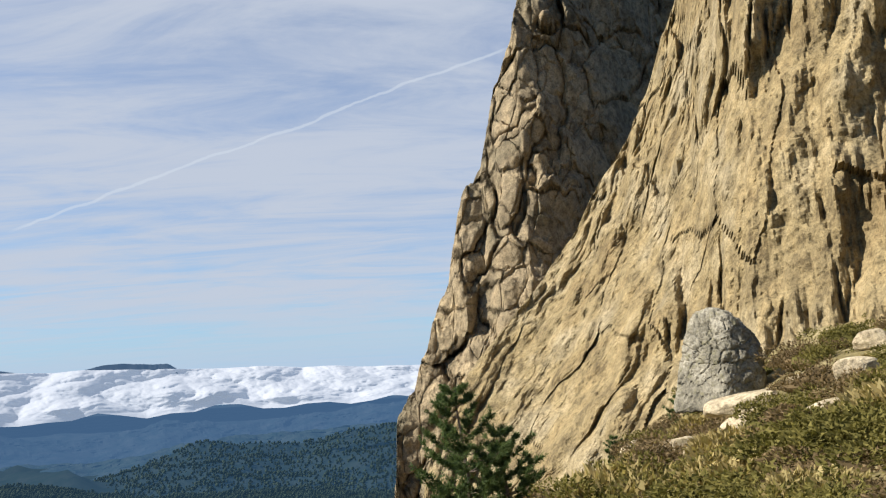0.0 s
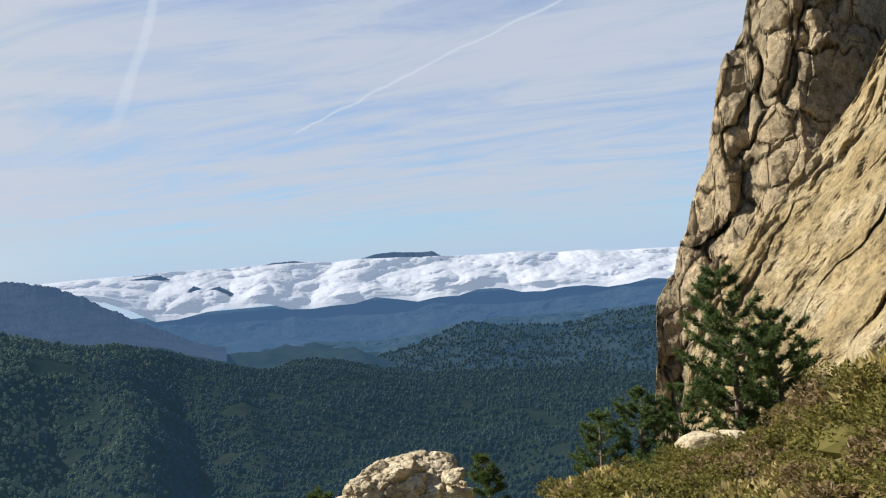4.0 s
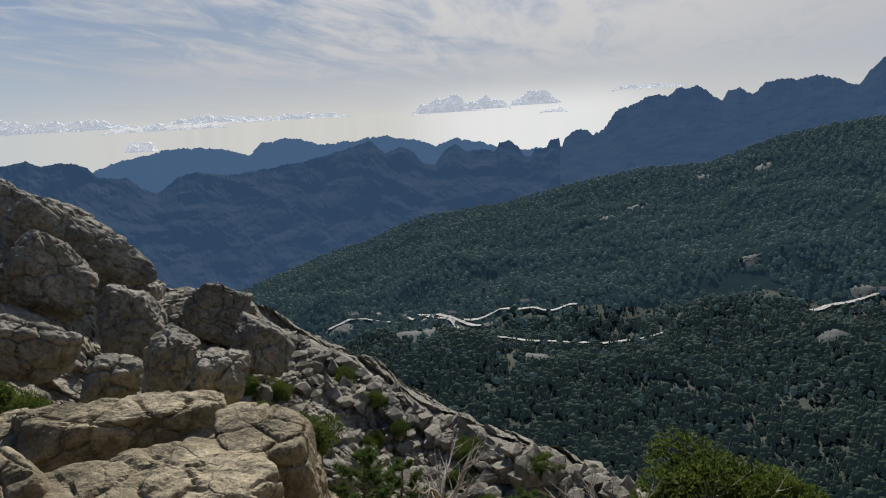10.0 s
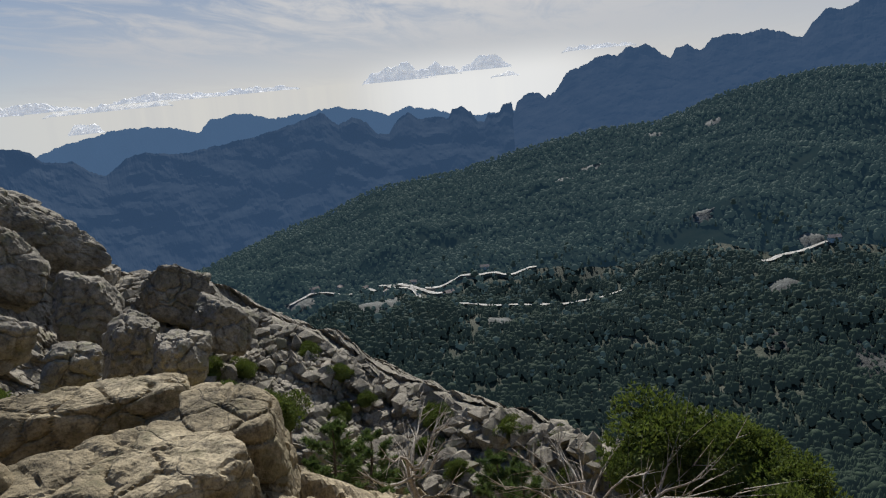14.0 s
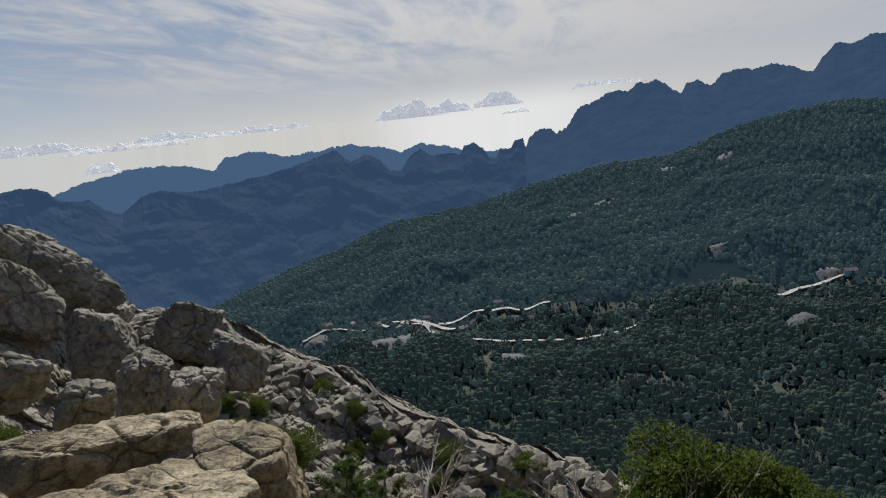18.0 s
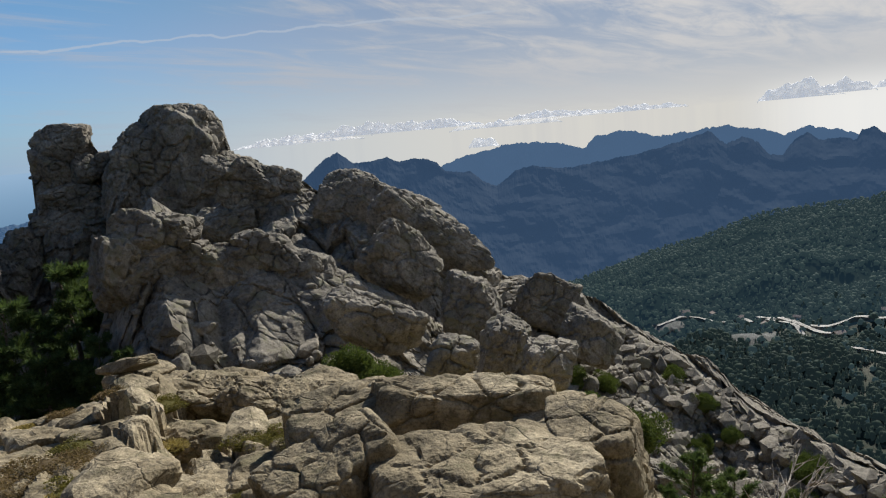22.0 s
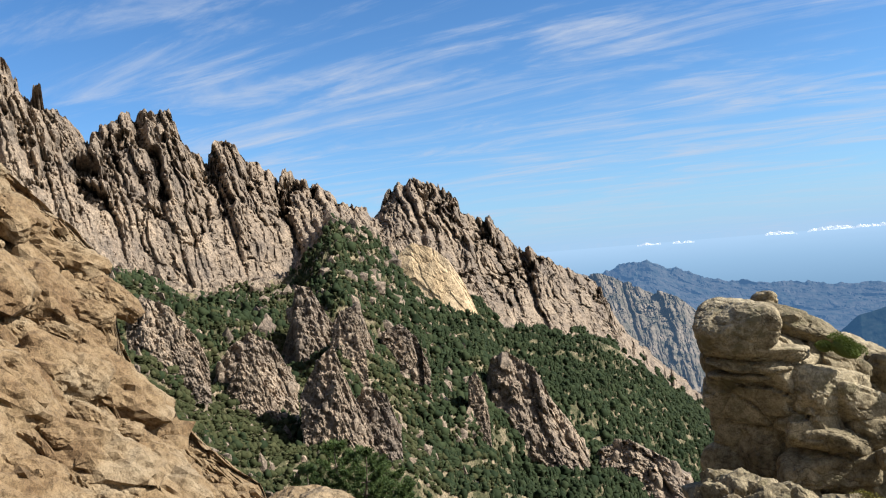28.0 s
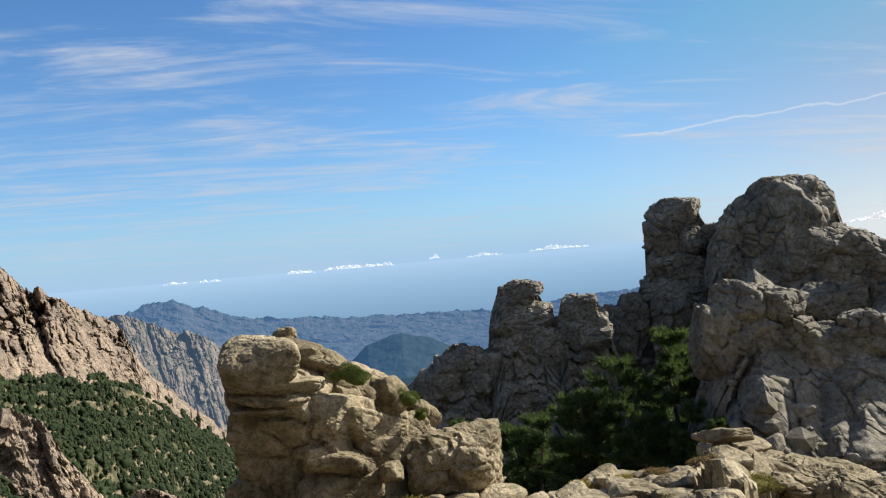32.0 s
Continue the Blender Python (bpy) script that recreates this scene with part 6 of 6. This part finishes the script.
# ---- plants ----
M_BARK = rock("pine_bark", (0.07, 0.05, 0.035), (0.13, 0.10, 0.075), (0.20, 0.16, 0.12), 0.3)
M_DEAD = rock("bleached_dead_wood", (0.22, 0.18, 0.14), (0.34, 0.29, 0.23), (0.45, 0.40, 0.33), 0.3)
M_NEEDLE = foliage("pine_needles", (0.042, 0.066, 0.026), (0.105, 0.135, 0.05), 2)
M_JUNIPER = foliage("juniper_leaves", (0.045, 0.065, 0.018), (0.115, 0.135, 0.036), 1)
M_HEATH = [foliage("green_heath", (0.085, 0.075, 0.022), (0.19, 0.16, 0.048), 0.5), foliage("brown_heath", (0.10, 0.07, 0.035), (0.22, 0.155, 0.085), 0.5), foliage("dry_grass", (0.20, 0.15, 0.06), (0.38, 0.30, 0.14), 0.5)]


def tube(pts, radii, sides=6):
    """A tapering round limb along points."""
    pts = np.array(pts, float)
    V, F = [], []
    d = np.gradient(pts, axis=0)
    d /= np.linalg.norm(d, axis=1, keepdims=True) + 1e-9
    ref = np.where(np.abs(d[:, 2:3]) > 0.9, np.array([[1.0, 0, 0]]), np.array([[0, 0, 1.0]]))
    a = np.cross(d, ref)
    a /= np.linalg.norm(a, axis=1, keepdims=True)
    b = np.cross(d, a)
    t = np.arange(sides) * math.tau / sides
    ring = np.cos(t)[None, :, None] * a[:, None] + np.sin(t)[None, :, None] * b[:, None]
    V = (pts[:, None] + ring * np.array(radii)[:, None, None]).reshape(-1, 3)
    for i in range(len(pts) - 1):
        for j in range(sides):
            k = (j + 1) % sides
            F.append((i * sides + j, i * sides + k, (i + 1) * sides + k, (i + 1) * sides + j))
    return V, np.array(F)


def join(parts):
    V, F, base = [], [], 0
    for v, f in parts:
        V.append(v), F.append(f + base)
        base += len(v)
    return np.concatenate(V), np.concatenate(F)


def spikes(at, way, length, wide, rng, n, cone):
    """Needles: n thin triangles at each place, fanned round its way."""
    m = len(at)
    w = np.repeat(way, n, 0) + rng.normal(size=(m * n, 3)) * cone
    w /= np.linalg.norm(w, axis=1, keepdims=True)
    s = np.cross(w, rng.normal(size=(m * n, 3)))
    s /= np.linalg.norm(s, axis=1, keepdims=True) + 1e-9
    o = np.repeat(at, n, 0) + rng.normal(size=(m * n, 3)) * length * 0.12
    L = length * rng.uniform(0.7, 1.2, (m * n, 1))
    V = np.stack([o - s * wide, o + s * wide, o + w * L], 1).reshape(-1, 3)
    return V, np.arange(m * n * 3).reshape(-1, 3)


def part(name, v, f, mat, parent, label="", smooth=True):
    ob = new(name, mesh_of(name, v, f, mat, smooth))
    ob.parent = parent
    return tagged(ob, label)


def pine(seed, high, wide, whorls=11, bare=0.12, droop=0.25, needle=0.2, mat=None):
    """A mountain pine: bent trunk, whorls of upswept limbs, tufts of needles at their twigs."""
    rng = np.random.RandomState(seed)
    root = new("pine_tree")
    h = np.linspace(0, 1, 10)
    bow = np.stack([0.04 * high * np.sin(h * 3 + seed), 0.03 * high * np.sin(h * 4 + 2 * seed), h * high], 1)
    v, f = tube(bow, 0.022 * high * (1.05 - h) + 0.012, 8)
    part("trunk", v, f, M_BARK, root)
    limbs, at, way = [], [], []
    for k in range(whorls):
        t = bare + (0.97 - bare) * (k + rng.uniform(-0.3, 0.3)) / (whorls - 1)
        t = min(max(t, bare), 0.98)
        base = np.array([np.interp(t, h, bow[:, c]) for c in range(3)])
        for j in range(rng.randint(4, 7)):
            a = rng.rand() * math.tau
            L = wide * 0.5 * (1 - t) ** 0.65 * rng.uniform(0.55, 1.15) + 0.04 * high
            q = np.linspace(0, 1, 6)
            out = np.array([math.cos(a), math.sin(a), 0])
            lift = L * ((0.75 - droop) * q ** 1.8 - droop * q + 0.25 * t * q)
            pts = base + out * (L * q)[:, None] + np.array([0, 0, 1]) * lift[:, None]
            limbs.append(tube(pts, (0.006 * high * (1 - t) + 0.008) * (1.05 - q), 4))
            for i in range(int(5 + L * 7)):
                s = rng.uniform(0.3, 1.0)
                o = np.array([np.interp(s, q, pts[:, c]) for c in range(3)])
                side = np.cross(out, (0, 0, 1)) * rng.uniform(-1, 1) + out * rng.uniform(0.2, 1.0) + np.array([0, 0, rng.uniform(0.1, 0.9)])
                side /= np.linalg.norm(side)
                tw = L * rng.uniform(0.08, 0.26)
                for m in np.linspace(0.25, 1, 3):
                    at.append(o + side * tw * m)
                    way.append(side)
    top = np.linspace(0.8, 1, 5)
    for t in top:
        at.append([np.interp(t, h, bow[:, c]) for c in range(3)]), way.append((0, 0, 1.0))
    v, f = join(limbs)
    part("branchwork", v, f, M_BARK, root)
    v, f = spikes(np.array(at), np.array(way), needle, needle * 0.09, rng, 10, 0.7)
    part("crown", v, f, mat or M_NEEDLE, root, smooth=False)
    return root


def plant_pine(proto, az, r, top=None, high=1.0, spin=0.0, label="", sink=0.15, own=None):
    """Sets a pine on the land, tall enough to reach the elevation top."""
    z = float(land_height(np.array([az]), np.array([float(r)]))[0]) if own is None else own
    s = high if top is None else max(0.4, rise(r, top) - z) / proto["tall"]
    m = Matrix.Translation(Vector(spot(np.array(float(az)), np.array(float(r)), np.array(z - sink)))) @ pose(0, 0, 0, 0, 0, spin) @ Matrix.Scale(s, 4)
    ob = copy_thing(proto["tree"], Matrix())
    ob.matrix_basis = m
    return tagged(ob, label, "tree", "mountain pines")


def bush_mesh(name, seed, mat, leaves=2600, leaf=0.05, flat=0.6, lumps=9, upright=0.3):
    """A leafy cushion about 1 across and flat high: small leaves all over uneven lumps, twigs inside."""
    rng = np.random.RandomState(seed)
    c = np.concatenate([[[0, 0, 0]], rng.uniform(-0.32, 0.32, (lumps, 3)) * np.array([1, 1, 0.45])])
    rad = np.concatenate([[0.3], rng.uniform(0.14, 0.26, lumps)])
    k = rng.randint(0, len(c), leaves)
    d = rng.normal(size=(leaves, 3))
    d /= np.linalg.norm(d, axis=1, keepdims=True)
    d[:, 2] = np.abs(d[:, 2])
    at = c[k] + d * (rad[k] * rng.uniform(0.75, 1.12, leaves))[:, None]
    at[:, 2] = np.maximum(at[:, 2], -0.05) * flat / 0.5
    w = d + rng.normal(size=d.shape) * 0.6 + np.array([0, 0, upright])
    v1, f1 = spikes(at, w / np.linalg.norm(w, axis=1, keepdims=True), leaf, leaf * 0.28, rng, 2, 0.3)
    core, cf = BALLS[2]
    cv = core * (0.36 + 0.09 * grain(core * 2.3 + seed))[:, None] * np.array([1, 1, flat * 1.1])
    return mesh_of(name, *join([(v1, f1), (cv, cf)]), mat, smooth=False)


def build_plants():
    rng = np.random.RandomState(31)
    far = Matrix.Translation((0, 0, -600))
    protos = []
    for seed, high, wide, wh, nd, droop in ((1, 7.0, 4.8, 15, 0.20, 0.15), (2, 4.6, 4.4, 11, 0.20, 0.12), (3, 10.0, 7.0, 15, 0.34, 0.32), (4, 9.0, 5.6, 14, 0.34, 0.35), (5, 3.0, 2.6, 8, 0.16, 0.2), (6, 4.0, 2.0, 11, 0.18, 0.25)):
        protos.append({"tree": pine(seed, high, wide, wh, 0.08, droop, nd), "tall": high})
    a, b, c, d, e, g = protos
    plant_pine(a, -0.6, 30, -2.0, spin=20, label="dark green mountain pine before the ochre cliff")
    plant_pine(b, -3.6, 31, -5.0, spin=90, label="bushy mountain pine at the cliff's foot")
    plant_pine(b, 5.6, 27, -9.8, spin=200, label="low spreading mountain pine on the heath edge")
    plant_pine(e, 8.4, 27, -11.4, spin=40, label="low young pine on the heath edge")
    plant_pine(e, 2.6, 28, -9.6, spin=140, label="low young pine on the heath edge")
    plant_pine(g, 16.7, 26, -13.8, spin=10, label="small pointed fir beside the outcrop")
    plant_pine(e, 28.4, 27, -15.6, spin=70, label="low young pine below the outcrop")
    plant_pine(e, -11.2, 28, -5.6, spin=70, label="low dark pine below the cliff")
    plant_pine(e, -15.6, 27, -3.0, spin=170, label="low dark pine below the cliff")
    for k, (az, r, top) in enumerate([(154.3, 60, -6.6), (157.2, 58, -8.4), (159.8, 57, -10.6), (152.6, 52, -11.4), (162.6, 60, -11.8), (165.2, 62, -12.6), (156, 54, -12), (150.8, 48, -12.5), (168.8, 64, -12.2)]):
        plant_pine(c if k % 2 == 0 else d, az, r, top, spin=47 * k, label="tall shaded pine below the rock towers")
    plant_pine(e, 210.4, 15, -12.0, own=float(rise(15, -19.5)), spin=15, label="wind-shaped dwarf pine on the slope's edge")
    plant_pine(e, 207.6, 15.5, -13.6, own=float(rise(15, -19.5)), spin=115, label="wind-shaped dwarf pine on the slope's edge")
    plant_pine(e, 213, 15.5, -13.4, own=float(rise(15, -19.5)), spin=215, label="wind-shaped dwarf pine on the slope's edge")
    plant_pine(b, 209.0, 14.2, -12.6, own=float(rise(14.2, -20.0)), spin=65, label="wind-shaped bushy pine on the slope's edge")
    plant_pine(b, 206.6, 14.6, -14.4, own=float(rise(14.6, -20.0)), spin=165, label="wind-shaped bushy pine on the slope's edge")
    for k, (az, r, top) in enumerate([(111.5, 6.6, -22.4), (109, 7.4, -23.6), (113.5, 6.0, -24.5), (99, 7.2, -26.2), (97, 6.8, -27)]):
        plant_pine(e, az, r, top, spin=60 * k, label="dwarf pine growing below the rock platform")
    for p in protos:
        for o in p["tree"].children_recursive:
            bpy.data.objects.remove(o)
        bpy.data.objects.remove(p["tree"])
    # junipers
    jun = [bush_mesh("juniper_bush", 50 + k, M_JUNIPER, 5200, 0.035, 0.62, 14) for k in range(3)]
    for k, (az, el, r, w) in enumerate([(85.4, -28.0, 7.4, 1.5), (82.2, -28.2, 7.2, 1.2), (78.0, -30.0, 6.8, 1.1), (88.4, -28.4, 7.4, 0.9), (135.4, -16.6, 11.0, 1.0), (133.6, -17.6, 10.6, 0.8), (118.6, -21.0, 6.6, 0.55), (136.8, -17.2, 11.5, 0.8), (115.8, -22.4, 6.2, 0.6)]):
        ob = new("juniper_bush", jun[k % 3])
        ob.matrix_world = facing(az, sight(az, r, el), 0, 0, 70 * k) @ Matrix.Scale(w, 4)
        tagged(ob, "spreading green juniper bush among the rocks", "bush", "juniper bushes")
        z = float(land_height(np.array([az]), np.array([r]))[0])
        foot = sight(az, r, el)
        if foot.z - z > 0.3:
            stem = []
            for q in range(5):
                t = np.linspace(0, 1, 5)[:, None]
                end = np.array(foot) + np.array([rng.uniform(-0.3, 0.3) * w, rng.uniform(-0.3, 0.3) * w, 0.1])
                start = np.array([foot.x + rng.uniform(-0.1, 0.1), foot.y + rng.uniform(-0.1, 0.1), z - 0.1])
                stem.append(tube(start + (end - start) * t, 0.05 * (1.1 - t[:, 0]), 5))
            s = new("stems", mesh_of("stems", *join(stem), M_BARK))
            s.parent = ob
            s.matrix_parent_inverse = ob.matrix_world.inverted()
    for k, (az, el, r, w) in enumerate([(175.9, -8.1, 9.3, 0.42), (177.2, -7.9, 9.4, 0.25), (172.2, -10.0, 9.6, 0.36), (171.4, -11.2, 9.6, 0.24)]):
        ob = new("dwarf_juniper", jun[k % 3])
        ob.matrix_world = facing(az, sight(az, r, el), 0, 25, 40 * k) @ Matrix.Diagonal((w, w * 0.7, w * 0.8, 1))
        tagged(ob, "scruffy dwarf juniper rooted in a crack of the perched boulder", "bush", "shrubs on the perched boulder")
    S = SURF["rock_ridge"]
    for k in range(34):
        at = Vector(S[rng.randint(10, int(S.shape[0] * 0.55)), rng.randint(int(S.shape[1] * 0.25), int(S.shape[1] * 0.8))])
        ob = new("juniper_bush", jun[k % 3])
        ob.matrix_world = Matrix.Translation(at) @ pose(0, 0, 0, 0, 0, 50 * k) @ Matrix.Scale(rng.uniform(1.0, 2.6), 4)
        tagged(ob, "dark juniper bush growing on the broken ridge", "bush", "bushes on the ridge")
    # dead twig bushes
    for az, r, el, w, seed in ((92.5, 6.6, -27.2, 1.3, 1), (88, 6.4, -27.8, 1.1, 2), (105.8, 6.8, -24.6, 0.9, 3)):
        rng2 = np.random.RandomState(seed)
        z = float(land_height(np.array([az]), np.array([r]))[0])
        tip = rise(r, el) - z
        limbs = []
        for k in range(16):
            a_, q = rng2.rand() * math.tau, np.linspace(0, 1, 6)
            L = w * rng2.uniform(0.4, 0.9)
            o = np.array([0, 0, tip * rng2.uniform(0.2, 0.8)])
            pts = o + np.stack([L * q * math.cos(a_), L * q * math.sin(a_), tip * 0.35 * q ** 1.3 + 0.06 * np.sin(q * 7 + k)], 1)
            limbs.append(tube(pts, 0.016 * (1.1 - q), 4))
            for m in range(9):
                s = rng2.uniform(0.25, 1)
                b0 = np.array([np.interp(s, q, pts[:, c_]) for c_ in range(3)])
                dd = rng2.normal(size=3) * 0.6 + np.array([math.cos(a_), math.sin(a_), 0.5])
                t = np.linspace(0, 1, 3)[:, None]
                limbs.append(tube(b0 + dd * t * L * 0.25, 0.006 * (1.1 - t[:, 0]), 3))
        t = np.linspace(0, 1, 5)
        root = new("dead_bush")
        root.matrix_world = Matrix.Translation(Vector(spot(np.array(az), np.array(r), np.array(z - 0.1))))
        tagged(root, "bleached leafless dead bush below the platform", "bush", "dead bushes")
        part("stem", *tube(np.stack([0 * t, 0.05 * np.sin(t * 5), t * tip * 0.85], 1), 0.05 * (1.15 - t), 6), M_DEAD, root)
        part("twigwork", *join(limbs), M_DEAD, root)
    # heath on the slope below the cliff
    sorts = [[bush_mesh("heath_shrub", 200 + 10 * i + k, M_HEATH[i], 1900, 0.04 if i < 2 else 0.13, (0.5, 0.45, 0.4)[i], 9, 0.3 if i < 2 else 1.5) for k in range(3)] for i in range(3)]
    words = ("green heath cushion on the slope", "brown heath cushion on the slope", "tuft of dry yellow grass on the slope")
    n = 0
    while n < 230:
        az, r = rng.uniform(-34, 14), rng.uniform(5.0, 34) if rng.rand() < 0.7 else rng.uniform(5, 16)
        z = float(land_height(np.array([az]), np.array([r]))[0])
        e_ = math.degrees(math.atan2(z - EYE, r))
        if e_ < -24 or r > 40:
            continue
        i = rng.choice(3, p=(0.45, 0.35, 0.2))
        w = rng.uniform(0.8, 2.4) * (0.7 if r < 10 else 1.0)
        ob = new("heath_shrub", sorts[i][rng.randint(3)])
        ob.matrix_world = facing(az, Vector(spot(np.array(az), np.array(r), np.array(z))), 0, 0, rng.uniform(0, 360)) @ Matrix.Diagonal((w, w, w * rng.uniform(0.6, 0.9), 1))
        tagged(ob, words[i], "shrub", ("green heath", "brown heath", "dry grass")[i])
        n += 1
    heath = []
    for k, (az, el, r, w, i) in enumerate([(174.2, -16.4, 8.2, 0.8, 0), (175.0, -18.9, 7.3, 0.7, 0), (165.6, -17.6, 7.6, 0.6, 1), (159.2, -18.2, 7.4, 0.6, 1), (151.4, -18.4, 7.9, 0.5, 1), (148.8, -19.0, 7.6, 0.45, 0), (154, -21.6, 5.8, 0.4, 1), (167.5, -21.2, 5.9, 0.5, 0), (140.5, -21.4, 5.8, 0.35, 0), (162.5, -16.4, 9.0, 0.4, 2), (156.5, -24.2, 4.8, 0.35, 2), (169.5, -18.8, 7.0, 0.5, 1), (137.2, -23.2, 4.8, 0.3, 0)]):
        heath.append((az, r, w, i))
    for _ in range(56):
        heath.append((rng.uniform(122, 186), rng.uniform(4.8, 10.5), rng.uniform(0.18, 0.55), rng.choice(3, p=(0.3, 0.4, 0.3))))
    for k, (az, r, w, i) in enumerate(heath):
        z = float(platform_height(az, r))
        ob = new("heath_shrub", sorts[i][k % 3])
        ob.matrix_world = facing(az, Vector(spot(np.array(az), np.array(r), np.array(z - 0.02))), 0, 0, 40 * k) @ Matrix.Diagonal((w, w, w * 0.55, 1))
        tagged(ob, ("low green heath cushion between the slabs", "low brown heath cushion between the slabs", "dry grass tuft between the slabs")[i], "shrub", "heath on the platform")


build_plants()


# ---- houses far below ----
M_WALL = rock("pale_house_wall", (0.40, 0.38, 0.35), (0.5, 0.48, 0.45), (0.58, 0.56, 0.52), 3.0)
M_TILE = rock("pale_house_tiles", (0.16, 0.13, 0.11), (0.22, 0.18, 0.155), (0.28, 0.235, 0.205), 2.0)


def house(az, el, w, d, h, spin, r0=560.0, r1=1950.0):
    r = on_land(az, el, r0, r1)
    root = new("house")
    root.matrix_world = facing(az, sight(az, r, el), 0, 0, spin)
    tagged(root, "small pale mountain house among the trees", "house", "houses by the road")
    x, y = w / 2, d / 2
    v = [(-x, -y, -6), (x, -y, -6), (x, y, -6), (-x, y, -6), (-x, -y, h), (x, -y, h), (x, y, h), (-x, y, h)]
    part("wall", v, [(0, 1, 5, 4), (1, 2, 6, 5), (2, 3, 7, 6), (3, 0, 4, 7)], M_WALL, root, smooth=False)
    o, t = 0.5, 0.3
    v = [(-x - o, -y - o, h - 0.2), (x + o, -y - o, h - 0.2), (x + o, 0, h + d * 0.3), (-x - o, 0, h + d * 0.3), (x + o, y + o, h - 0.2), (-x - o, y + o, h - 0.2)]
    v += [(a, b, c + t) for a, b, c in v]
    part("roof", v, [(0, 1, 2, 3), (3, 2, 4, 5), (6, 7, 8, 9), (9, 8, 10, 11), (0, 1, 7, 6), (4, 5, 11, 10), (1, 2, 8, 7), (2, 4, 10, 8), (0, 3, 9, 6), (3, 5, 11, 9)], M_TILE, root, smooth=False)


for az, el, w, d, h, s in ((53.2, -6.9, 10, 7, 4, 10), (107.6, -14.5, 11, 7, 3.5, 30), (104.2, -14.5, 12, 7, 3.5, -10), (109.6, -14.3, 12, 8, 5, 60), (111.4, -14.2, 14, 8, 5, 15), (101.6, -15.6, 14, 9, 5, 40), (106.2, -15.0, 10, 7, 4, 80), (75.0, -13.0, 14, 9, 6, 20), (98.8, -14.0, 12, 8, 5, 5)):
    house(az, el, w, d, h, s)
